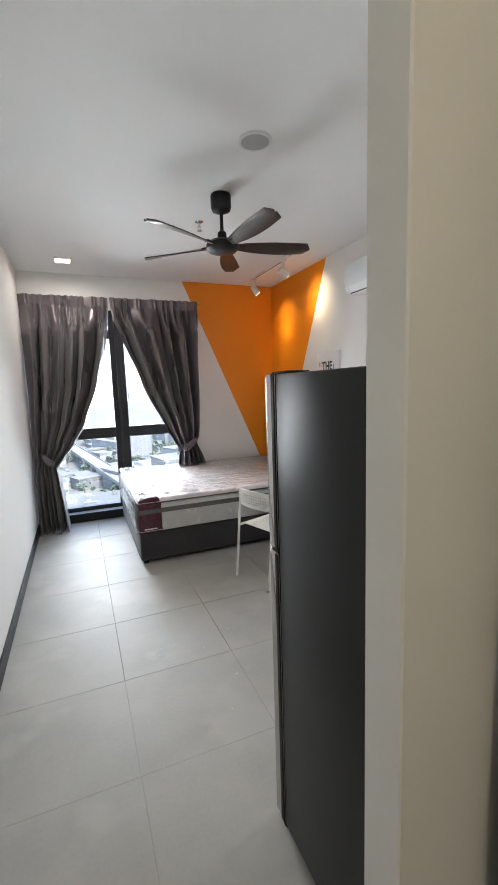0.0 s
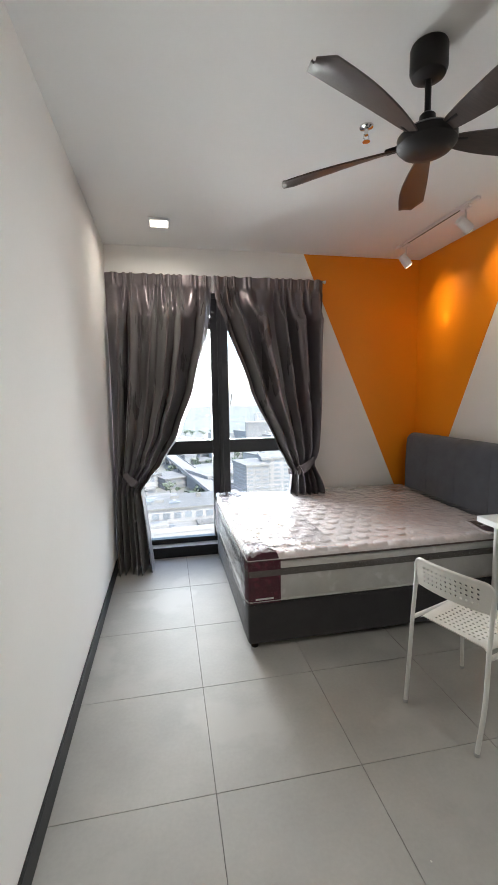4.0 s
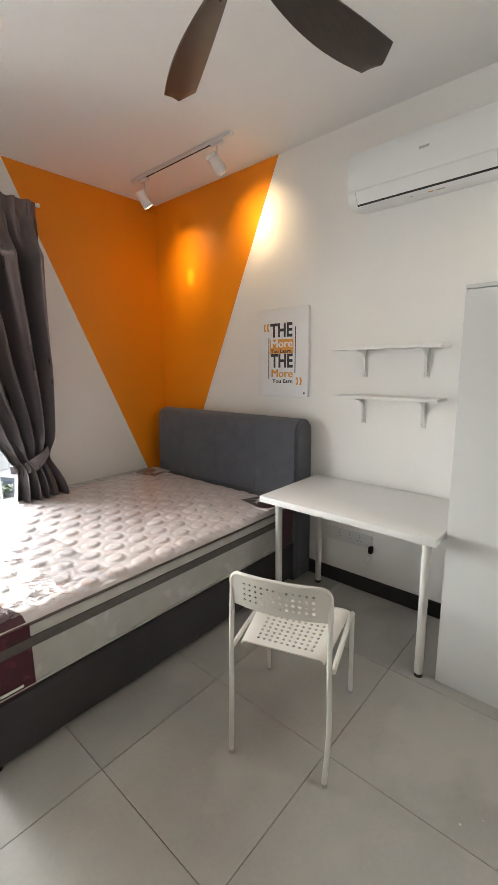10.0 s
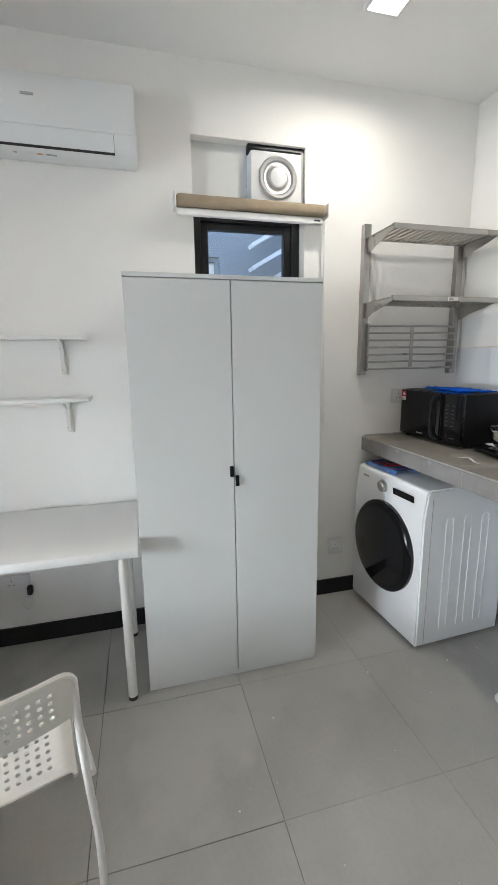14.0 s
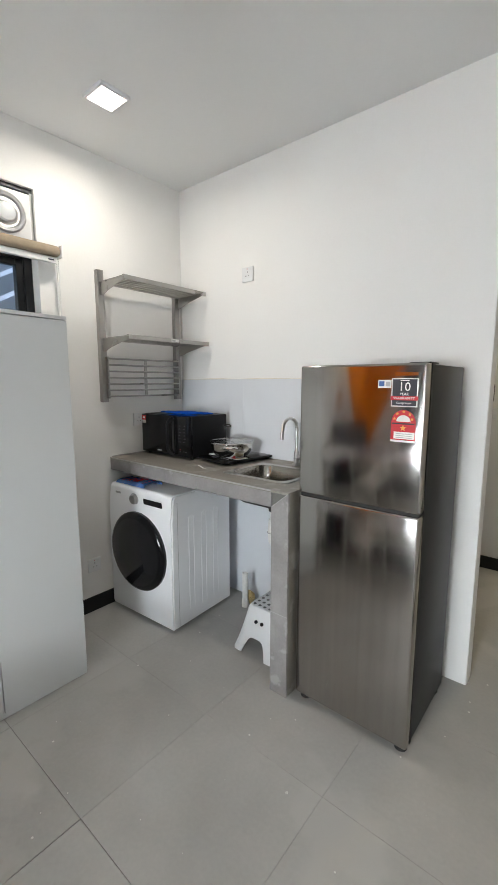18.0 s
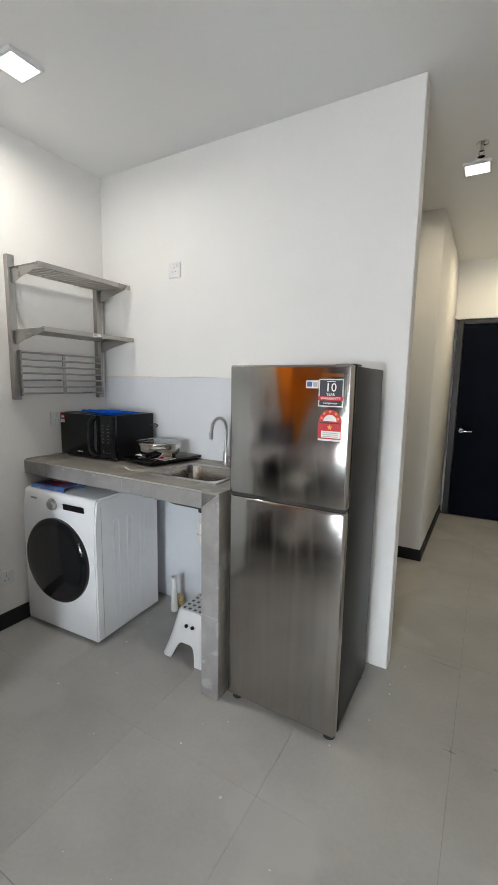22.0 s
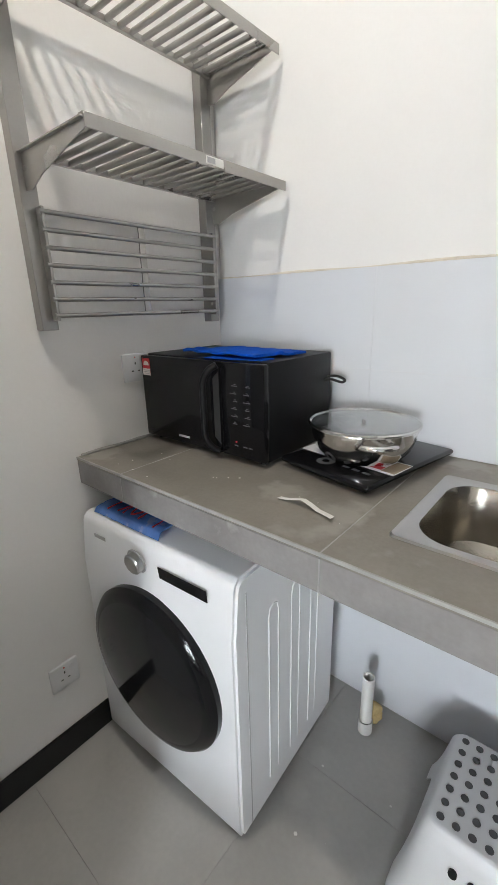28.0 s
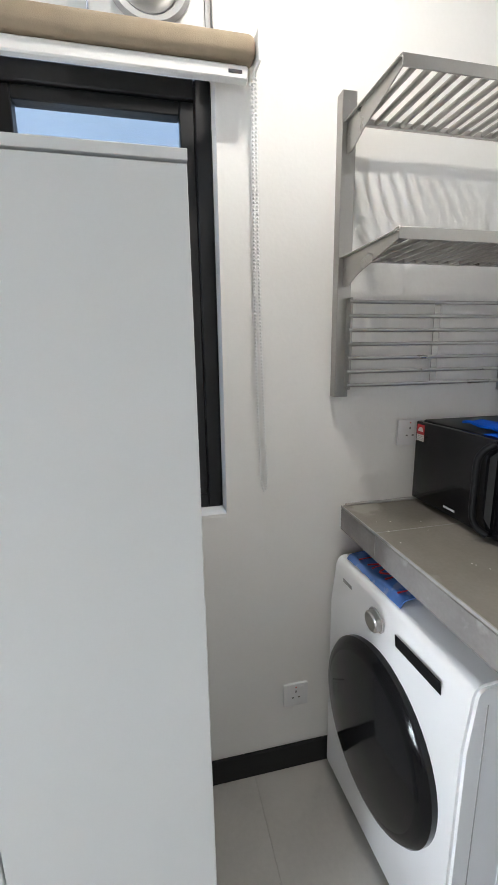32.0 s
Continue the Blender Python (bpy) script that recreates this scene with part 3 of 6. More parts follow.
# ---- light well behind the small window ----
b = bmesh.new()
box(4.6, 4.75, -2.0, 1.95, -9.0, 4.4, bm=b)
box(4.6, 4.75, 2.70, 8.0, -9.0, 4.4, bm=b)
box(4.6, 4.75, 1.95, 2.70, -9.0, 0.6, bm=b)
box(4.6, 4.75, 1.95, 2.70, 2.4, 4.4, bm=b)
structure("light_well_wall", b, M_SHAFT, "blue-grey rendered wall across the light well", "wall")
structure("light_well_end", box(2.88, 4.6, -2.15, -2.0, -9.0, 9.0), M_SHAFT, "blue-grey end wall of the light well", "wall")
w = thing("window_3", (4.66, 2.32, 0.6), "white framed neighbour window across the light well", "window", kind="structure")
for q in ((1.95, 1.99, 0.6, 2.4), (2.66, 2.70, 0.6, 2.4), (1.99, 2.66, 0.6, 0.64), (1.99, 2.66, 2.36, 2.4), (1.99, 2.66, 1.92, 1.98), (1.99, 2.66, 1.02, 1.06)):
    part("frame", box(4.62, 4.68, *q), M_SHAFT, w)
# the pane's brightness is put into a plain white colour
part("pane", box(4.66, 4.67, 1.99, 2.66, 0.64, 2.36), M_PAPER, w, "bright pane painted as a plain white sheet")
fins = thing("sloping_fins", (4.2, 3.0, 2.6), "row of white sloping concrete fins in the light well", "fins", kind="structure")
for k in range(9):
    f0 = box(4.28, 4.40, -1.5, 1.5, -0.016, 0.016)
    part("fin", turned(f0, pose(0, 0.42, 2.05 + 0.19 * k, -30)), M_FIN, fins)

# ---- entrance door ----
d = thing("door_1", (0.25, DOOR_Y, 0.0), "closed blue-black flush entrance door in a black frame", "door", kind="structure")
L, R = BLOCK - 0.03, WX + 0.02
for q in ((L - 0.065, L, 0.0, 2.22), (R, R + 0.065, 0.0, 2.22), (R + 0.065, L - 0.065, 2.165, 2.22)):
    part("door_frame", box(q[0], q[1], DOOR_Y - 0.12, DOOR_Y + 0.012, q[2], q[3], 0.004, 1), M_DOORFRAME, d)
leaf = part("leaf", box(R + 0.067, L - 0.067, DOOR_Y - 0.05, DOOR_Y - 0.012, 0.006, 2.162, 0.002, 1), M_DOORBLUE, d)
hx = L - 0.067 - 0.06
b = rod((hx, DOOR_Y - 0.012, 0.99), (hx, DOOR_Y - 0.002, 0.99), 0.026, seg=24)
tube(smooth_path([(hx, DOOR_Y - 0.004, 0.99), (hx, DOOR_Y + 0.035, 0.99), (hx - 0.02, DOOR_Y + 0.048, 0.99), (hx - 0.11, DOOR_Y + 0.046, 0.988)], 4), 0.008, bm=b)
part("lever_handle", b, M_CHROME, leaf, "polished steel lever handle")
for hz in (0.25, 1.1, 1.9):
    part("hinge", rod((R + 0.068, DOOR_Y - 0.006, hz - 0.05), (R + 0.068, DOOR_Y - 0.006, hz + 0.05), 0.007), M_STEEL, d)
part("threshold", box(R + 0.065, L - 0.065, DOOR_Y - 0.12, DOOR_Y - 0.06, -0.004, 0.008), M_BLACK_ALU, d)
structure("wall_behind_door", box(WX, BLOCK, DOOR_Y - 0.2, DOOR_Y - 0.13, -0.1, 2.225), M_WALL, "plain wall closing the entrance", "wall")
# bathroom door, folded back in the recess
d = thing("door_2", (1.3, BACK - 0.05, 0.0), "brown-grey bathroom door folded back against the recess wall", "door", kind="structure")
part("leaf", box(0.90, 1.62, BACK - 0.075, BACK - 0.035, 0.01, 2.05, 0.003, 1), M_BASE, d)
part("hinge_post", box(1.62, 1.66, BACK - 0.075, BACK, 0.0, 2.1), M_DOORFRAME, d)

# ---- keypad and switch in the corridor, sockets ----
k = thing("door_keypad", (0.957, BLOCK_N, 1.347), "small black access keypad with a screen on the corridor wall", "keypad")
part("body", box(0.935, 1.0, BLOCK_N, BLOCK_N + 0.02, 1.347, 1.477, 0.005, 2), M_BLACKGLOSS, k)
part("screen", box(0.945, 0.99, BLOCK_N + 0.02, BLOCK_N + 0.0215, 1.427, 1.467), M_GREYPLASTIC, k)
for i in range(6):
    part("key", box(0.949 + 0.014 * (i % 3), 0.958 + 0.014 * (i % 3), BLOCK_N + 0.02, BLOCK_N + 0.0215, 1.369 + 0.022 * (i // 3), 1.379 + 0.022 * (i // 3)), M_GREYPLASTIC, k)


def wall_plate(name, label, centre, axis, w, h, kind):
    """A moulded switch or socket plate on a wall; axis: the wall's normal."""
    cx, cy, cz = centre
    t = thing(name, centre, label, "switch" if kind == "switch" else "socket")
    turn = pose(cx, cy, cz, 0, 0, {"+y": 180, "-x": -90, "+x": 90}[axis])

    def put(nm, q, material, lb="", bev=0.0):
        part(nm, turned(box(*q, bev, 2), turn), material, t, lb)

    put("plate", (-w / 2, w / 2, -0.010, 0.0, -h / 2, h / 2), M_PLASTIC, "", 0.003)
    if kind == "switch":
        put("rocker", (-w * 0.2, w * 0.2, -0.014, -0.010, -h * 0.3, h * 0.3), M_PLASTIC)
        return t
    for i in range(kind):
        ox = (i - (kind - 1) / 2) * 0.075
        # small black patches stand in for the shade in the pin holes
        for px, pz, pw, ph in ((0, 0.014, 0.004, 0.008), (-0.011, -0.010, 0.007, 0.004), (0.011, -0.010, 0.007, 0.004)):
            put("pin_hole_patch", (ox + px - pw / 2, ox + px + pw / 2, -0.0106, -0.010, pz - ph / 2, pz + ph / 2), M_RUBBER)
        put("rocker", (ox + 0.016, ox + 0.026, -0.0125, -0.010, 0.018, 0.034), M_PLASTIC)
        put("neon", (ox - 0.002, ox + 0.002, -0.0112, -0.010, 0.030, 0.034), M_RED)
    return t


wall_plate("light_switch", "white rocker switch below the keypad", (0.947, BLOCK_N, 1.251), "+y", 0.086, 0.086, "switch")
wall_plate("wall_socket", "white single socket high on the kitchen wall", (2.103, SY, 2.172), "+y", 0.09, 0.09, 1)
wall_plate("wall_socket", "white single socket above the worktop beside the microwave", (EX, 1.235, 1.24), "-x", 0.086, 0.086, 1)
wall_plate("wall_socket", "white single socket low beside the washing machine", (EX, 1.62, 0.312), "-x", 0.09, 0.09, 1)
s = wall_plate("wall_socket", "white double socket plate under the desk", (EX, 3.517, 0.352), "-x", 0.32, 0.085, 3)
g = thing("plug_lead", (2.67, 3.37, 0.30), "short black plug with a thin looped white lead under the desk", "plug")
part("plug", box(2.655, 2.69, 3.36, 3.385, 0.30, 0.345, 0.006, 2), M_BLACKMATT, g)
part("lead", tube(smooth_path([(2.67, 3.372, 0.30), (2.66, 3.36, 0.255), (2.66, 3.385, 0.225), (2.665, 3.41, 0.245), (2.67, 3.395, 0.285), (2.672, 3.375, 0.28)], 6), 0.0025, 6), M_PLASTIC, g)
g.matrix_basis = Matrix.Translation((2.722, 3.352, 0.29))

# ---- ceiling fittings ----
for dx, dy, dw, dc in DOWNLIGHTS:
    t = thing("downlight", (dx, dy, TOP), "lit square surface downlight on the ceiling", "downlight", "ceiling downlights")
    b = bmesh.new()
    for q in ((-0.078, 0.078, -0.078, -0.066), (-0.078, 0.078, 0.066, 0.078), (-0.078, -0.066, -0.066, 0.066), (0.066, 0.078, -0.066, 0.066)):
        box(dx + q[0], dx + q[1], dy + q[2], dy + q[3], TOP - 0.018, TOP, bm=b)
    part("frame", b, M_PLASTIC, t)
    part("diffuser", box(dx - 0.066, dx + 0.066, dy - 0.066, dy + 0.066, TOP - 0.016, TOP - 0.002), M_LAMP, t, "glowing white diffuser")
sp = thing("ceiling_speaker", (1.232, 2.453, TOP), "round flat grey-grilled ceiling speaker", "speaker")
part("rim", capped(lathe([(0.090, 0.0), (0.090, -0.010), (0.084, -0.014), (0.076, -0.012)], (1.232, 2.453, TOP), 40)), M_PLASTIC, sp)
part("grille", capped(lathe([(0.076, -0.012), (0.06, -0.0165), (0.03, -0.019), (0.004, -0.020)], (1.232, 2.453, TOP), 40)), M_GREYPLASTIC, sp)
for sx, sy in ((1.245, 3.604), (0.497, 0.099)):
    t = thing("fire_sprinkler", (sx, sy, TOP), "chrome pendent fire sprinkler under the ceiling", "sprinkler", "fire sprinklers")
    part("escutcheon", capped(lathe([(0.034, 0.0), (0.033, -0.006), (0.018, -0.012), (0.012, -0.014)], (sx, sy, TOP), 24)), M_CHROME, t)
    b = rod((sx, sy, TOP - 0.012), (sx, sy, TOP - 0.042), 0.010, seg=12)
    part("body", b, M_CHROME, t)
    b = tube([(sx - 0.012, sy, TOP - 0.038), (sx - 0.014, sy, TOP - 0.055), (sx, sy, TOP - 0.068), (sx + 0.014, sy, TOP - 0.055), (sx + 0.012, sy, TOP - 0.038)], 0.003, 6)
    part("yoke", b, M_CHROME, t)
    part("deflector", rod((sx, sy, TOP - 0.069), (sx, sy, TOP - 0.072), 0.019, seg=16), M_CHROME, t)

tr = thing("track_light", (2.338, 4.652, TOP), "white ceiling track with two lit cylindrical spot heads", "track light")
b = bmesh.new()
box(-0.018, 0.018, -0.50, 0.50, -0.02, 0.0, 0.003, 1, bm=b)
lean = pose(2.338, 4.652, TOP, 0, 0, 0.6)
part("rail", turned(b, lean), M_PLASTIC, tr)
part("slot", turned(box(-0.005, 0.005, -0.42, 0.42, -0.0215, -0.019), lean), M_BLACKMATT, tr)
for eye, aim, core in SPOTS:
    e = Vector(eye)
    way = (Vector(aim) - e).normalized()
    head = part("spot_head", capped(rod(e - way * 0.065, e + way * 0.045, 0.034, 0.037, 24, caps=False)), M_PLASTIC, tr)
    part("lens", rod(e + way * 0.0455, e + way * 0.048, 0.031, seg=20), M_LENS, head, "glowing lens")
    b = box(e.x - 0.014, e.x + 0.014, e.y - 0.045, e.y + 0.045, TOP - 0.042, TOP - 0.02, 0.004, 1)
    rod((e.x, e.y, TOP - 0.04), e + Vector((0, 0, 0.02)), 0.007, bm=b)
    part("adapter", b, M_PLASTIC, tr)

# ---- ceiling fan ----
FX, FY = 1.260, 3.118
cf = thing("ceiling_fan", (FX, FY, TOP), "black five-blade ceiling fan with dark brown undersides", "ceiling fan")
part("canopy", capped(lathe([(0.066, 0.0), (0.070, -0.01), (0.070, -0.085), (0.062, -0.105), (0.030, -0.118), (0.018, -0.120)], (FX, FY, TOP), 36)), M_FANBLACK, cf)
part("downrod", rod((FX, FY, TOP - 0.11), (FX, FY, TOP - 0.25), 0.012), M_FANBLACK, cf)
part("collar", capped(lathe([(0.016, 0.0), (0.030, -0.012), (0.032, -0.05), (0.044, -0.062)], (FX, FY, TOP - 0.235), 24)), M_FANBLACK, cf)
part("motor", capped(lathe([(0.040, 0.0), (0.088, -0.012), (0.112, -0.032), (0.112, -0.062), (0.095, -0.080), (0.050, -0.090), (0.004, -0.092)], (FX, FY, TOP - 0.292), 40)), M_FANBLACK, cf)


def blade(u, v):
    r = 0.095 + 0.545 * u
    wide = 0.034 + 0.066 * math.sin(min(1.0, u * 1.15) * 1.9) ** 0.8 if u < 0.93 else (0.034 + 0.066 * math.sin(1.9) ** 0.8) * math.sqrt(max(0.02, 1 - ((u - 0.93) / 0.07) ** 2))
    s = v - 0.5
    return (r, s * wide * 1.25 + 0.012 * math.sin(u * 3), -0.335 + 0.012 * u - s * wide * (0.55 - 0.25 * u) - 0.010 * (1 - 4 * s * s) * u)


for k in range(5):
    m = pose(FX, FY, TOP, 0, 0, -9 + 72 * k)
    bd = part("blade", turned(sheet(18, 5, blade, 0.007), m), M_FANBROWN, cf)
    part("blade_arm", turned(box(0.08, 0.16, -0.018, 0.018, -0.338, -0.326, 0.004, 1), m), M_FANBLACK, cf)

# ---- curtains ----


def curve_at(keys, z):
    """Linear reading of (height, x) keys, highest first."""
    for (za, xa), (zb, xb) in zip(keys, keys[1:]):
        if z >= zb:
            k = (za - z) / (za - zb)
            k = k * k * (3 - 2 * k) * 0.35 + k * 0.65
            return xa + (xb - xa) * k
    return keys[-1][1]


def curtain(name, label, outer, inner, tie_z, low, pleats, seed, tie_pts, forward=0.0):
    """A tied-back pinch-pleat curtain between two edges that are given by height."""
    high = 2.592
    rnd = random.Random(seed)
    phase = [rnd.uniform(-0.5, 0.5) for _ in range(pleats + 2)]
    shift = [rnd.uniform(0, 6.28) for _ in range(4)]
    amp = [rnd.uniform(0.55, 1.5) for _ in range(pleats + 2)]

    def place(u, v):
        z = high - (high - low) * v
        xo, xi = curve_at(outer, z), curve_at(inner, z)
        down = high - z
        head = max(0.0, min(1.0, (0.125 - down) / 0.03))
        drop = min(1.0, max(0.0, (down - 0.09) / 0.30))
        warp = 0.050 * math.sin(6.1 * u + shift[0]) + 0.026 * math.sin(14.3 * u + shift[1]) + 0.012 * math.sin(27.0 * u + shift[2])
        a = math.pi * (u + warp) * pleats
        ridge = (math.sin(a) ** 2 + 0.01) ** 0.75            # round folds with sharp valleys between
        wide = (math.sin(0.5 * a + shift[3] + 0.5 * math.sin(9 * u + shift[1])) ** 2 + 0.01) ** 0.78
        part_deep = 0.62 + 0.38 * math.sin(8.7 * u + shift[2] + 1.1 * v)
        fold = ridge * (0.55 + 0.45 * part_deep) * (1 - 0.86 * drop) + drop * wide * (0.85 + 0.25 * part_deep)
        crush = 0.08 * drop * noise.noise(Vector((u * 12, v * 4, seed)))
        depth = 0.095 + 0.105 * drop
        hang = depth * (fold + crush) * (1 - 0.45 * math.exp(-((z - tie_z - 0.03) / 0.10) ** 2))
        pinch = abs(math.sin(a)) ** 6 * 0.026 * (0.6 + 0.4 * math.cos(6 * a)) + 0.004 * math.sin(2 * a)
        y = NY - 0.034 - (head * (0.018 + pinch) + (1 - head) * hang * (0.5 + 0.5 * drop))
        nip = math.exp(-((down - 0.118) / 0.016) ** 2)
        y += nip * 0.003
        y -= forward * max(0.0, 1 - z / tie_z)
        y -= 0.030 * math.exp(-((z - tie_z - 0.35) / 0.35) ** 2) * math.sin(math.pi * u)
        x = xo + (xi - xo) * (u + 0.012 * math.sin(5 * v + 9 * u) * min(1.0, v * 4)) 
        top = 0.007 * head * (abs(math.sin(a)) ** 3 - 0.5)
        return (max(x, WX + 0.003), min(y, NY - 0.018), z + top)

    t = thing(name, ((outer[0][1] + inner[0][1]) / 2, NY - 0.07, low), label, "curtain", "tied-back curtains")
    part("cloth", sheet(pleats * 26, 150, place), M_CURTAIN, t, smooth=180)
    part("tieback", sheet(24, 5, lambda u, v: (tie_pts[0][0] + (tie_pts[1][0] - tie_pts[0][0]) * u,
                NY - 0.075 - 0.100 * math.sin(math.pi * min(1.0, 0.06 + 0.94 * u)) ** 0.6 - forward * 0.12 - 0.004 * math.sin(6 * v),
                tie_pts[0][1] + (tie_pts[1][1] - tie_pts[0][1]) * u - 0.04 * math.sin(math.pi * u) + (v - 0.5) * (0.075 - 0.02 * math.cos(2 * math.pi * u))), 0.004), M_CURTAIN, t, "folded satin tieback")
    return t


curtain("curtain", "taupe satin pinch-pleat curtain tied back, reaching the floor",
        [(2.60, WX + 0.003), (1.0, WX + 0.012), (0.85, WX + 0.012), (0.0, WX + 0.008)],
        [(2.60, 0.654), (2.35, 0.644), (2.09, 0.607), (1.60, 0.502), (1.21, 0.350), (0.95, 0.187), (0.80, 0.067), (0.70, -0.013), (0.62, 0.002), (0.30, 0.034), (0.0, 0.062)],
        0.76, 0.004, 11, 3, ((WX + 0.03, 0.95), (0.0, 0.72)), 0.11)
curtain("curtain", "taupe satin pinch-pleat curtain tied back behind the bed",
        [(2.60, 1.712), (1.5, 1.667), (1.0, 1.627), (0.85, 1.607), (0.62, 1.677), (0.40, 1.692), (0.0, 1.682)],
        [(2.60, 0.670), (2.35, 0.687), (2.20, 0.734), (1.58, 0.957), (1.05, 1.214), (0.88, 1.322), (0.80, 1.367), (0.70, 1.347), (0.45, 1.312), (0.0, 1.322)],
        0.84, 0.02, 11, 8, ((1.637, 0.955), (1.357, 0.79)))
rl = thing("curtain_rail", (0.7, NY - 0.05, 2.6), "white ceiling-height curtain rail behind the pleats", "curtain rail")
part("rail", box(WX + 0.002, 1.727, NY - 0.045, NY - 0.03, 2.572, 2.590), M_WHITE, rl)
part("end_cap", box(1.727, 1.744, NY - 0.05, NY - 0.025, 2.566, 2.592, 0.004, 1), M_WHITE, rl)
for bx in (-0.1, 0.7, 1.6):
    part("bracket", box(bx - 0.01, bx + 0.01, NY - 0.032, NY, 2.574, 2.590), M_WHITE, rl)

# ---- bed ----
BX0, BX1, BY0, BY1 = 0.645, 2.560, 3.838, 5.36
bed = thing("bed", (1.6, 4.58, 0.0), "queen bed base upholstered in brown-grey fabric with a tall grey headboard", "bed")


def soft_box(x0, x1, y0, y1, z0, z1, r, puff=0.006, n=10):
    b = box(x0, x1, y0, y1, z0, z1, r, 4)
    bmesh.ops.subdivide_edges(b, edges=[e for e in b.edges if e.calc_length() > 0.3], cuts=n, use_grid_fill=True)
    for v in b.verts:
        v.co += Vector((noise.noise(v.co * 3.1), noise.noise(v.co * 3.1 + Vector((7, 0, 0))), noise.noise(v.co * 3.1 + Vector((0, 9, 0))))) * puff
    return b


part("base", soft_box(BX0 + 0.005, BX1, BY0 - 0.005, BY1, 0.035, 0.286, 0.018), M_BASE, bed)
for lx, ly in ((BX0 + 0.05, BY0 + 0.045), (BX0 + 0.05, BY1 - 0.05), (2.38, BY0 + 0.045), (2.38, BY1 - 0.05)):
    part("leg", rod((lx, ly, 0.0), (lx, ly, 0.045), 0.022, 0.028, 16), M_BLACKMATT, bed)
HY0, HY1 = 3.798, 5.335
profile = [(2.747, 0.0), (2.747, 1.055)] + [(2.655 + 0.092 * math.cos(a), 1.052 + 0.078 * math.sin(a)) for a in (radians(12 + 15 * k) for k in range(12))] + [(2.558, 0.98), (2.552, 0.80), (2.552, 0.58), (2.560, 0.0)]
hb = prism([(x, z) for x, z in profile], "y", HY0 + 0.02, HY1 - 0.02)
bmesh.ops.bevel(hb, geom=[e for e in hb.edges if abs(e.verts[0].co.y - e.verts[1].co.y) < 1e-5], offset=0.02, segments=3, affect="EDGES", clamp_overlap=True)
head = part("headboard", hb, M_HEAD, bed, "grey upholstered headboard with rounded top")
for sy in (HY0 + (HY1 - HY0) * k / 4 for k in (1, 2, 3)):
    part("seam", tube([(2.655 + 0.0925 * math.cos(a), sy, 1.052 + 0.0785 * math.sin(a)) for a in (radians(70 + 10 * k) for k in range(12))] + [(2.5575, sy, 0.98), (2.5515, sy, 0.80), (2.5515, sy, 0.58)], 0.0016, 6), M_HEAD, head)

mt = thing("mattress", (1.6, 4.58, 0.268), "pinkish quilted mattress still in clear plastic wrap with burgundy corner labels", "mattress")
MX0, MX1, MY0, MY1, MZ0, MZ1 = 0.648, 2.545, 3.838, 5.352, 0.268, 0.560
part("core", soft_box(MX0, MX1, MY0, MY1, MZ0, 0.520, 0.022, 0.004, 16), M_SIDE, mt, "pale grey patterned mattress border")


def quilt(x, y):
    """Rows of puffed rings between stitched waves."""
    p, q = (x - MX0) / 0.135, (y - MY0) / 0.118
    row = math.floor(q)
    fx = (p + 0.5 * (row % 2)) % 1.0 - 0.5
    fy = q % 1.0 - 0.5
    d = math.hypot(fx * 1.05, fy)
    k = min(1.0, max(0.0, (0.37 - d) / 0.10))
    disc = k * k * (3 - 2 * k)
    groove = math.exp(-((d - 0.385) / 0.035) ** 2)
    quilted = math.exp(-((abs(fy) - 0.5) / 0.10) ** 2) * (0.5 + 0.5 * math.cos(2 * math.pi * fx))
    return 0.0060 * disc - 0.0048 * groove - 0.003 * quilted + 0.003 * noise.noise(Vector((x * 9, y * 9, 0)))


def top_skin(u, v):
    x, y = MX0 + 0.004 + (MX1 - MX0 - 0.008) * u, MY0 + 0.004 + (MY1 - MY0 - 0.008) * v
    edge = min(u * (MX1 - MX0), (1 - u) * (MX1 - MX0), v * (MY1 - MY0), (1 - v) * (MY1 - MY0))
    fall = min(1.0, edge / 0.055)
    rise = math.sqrt(max(0.0, 1 - (1 - fall) ** 2))
    return (x, y, 0.528 + 0.030 * rise + quilt(x, y) * rise)


part("quilted_top", sheet(190, 150, top_skin), M_TICK, mt, "pinkish white damask with quilted rings", smooth=180)


def ring_at(z, out):
    pts = []
    for cx, cy, a0 in ((MX1 - 0.03, MY1 - 0.03, 0), (MX0 + 0.03, MY1 - 0.03, 90), (MX0 + 0.03, MY0 + 0.03, 180), (MX1 - 0.03, MY0 + 0.03, 270)):
        pts += [(cx + (0.03 + out) * math.cos(radians(a0 + k * 22.5)), cy + (0.03 + out) * math.sin(radians(a0 + k * 22.5)), z + 0.003 * math.sin(3 * cx + k)) for k in range(5)]
    return pts


part("piping", tube(ring_at(0.527, 0.002), 0.006, 8, closed=True), M_PIPING, mt)
part("piping", tube(ring_at(0.283, 0.003), 0.006, 8, closed=True), M_SIDE, mt)
b = bmesh.new()
rings = [[b.verts.new(p) for p in ring_at(z, out)] for z, out in ((0.434, 0.001), (0.436, 0.0085), (0.474, 0.0085), (0.476, 0.001))]
for lo, hi in zip(rings, rings[1:]):
    for i in range(len(lo)):
        b.faces.new((lo[i], lo[(i + 1) % len(lo)], hi[(i + 1) % len(hi)], hi[i]))
bmesh.ops.recalc_face_normals(b, faces=b.faces)
part("band", b, M_STRIPE, mt, "charcoal mesh band")


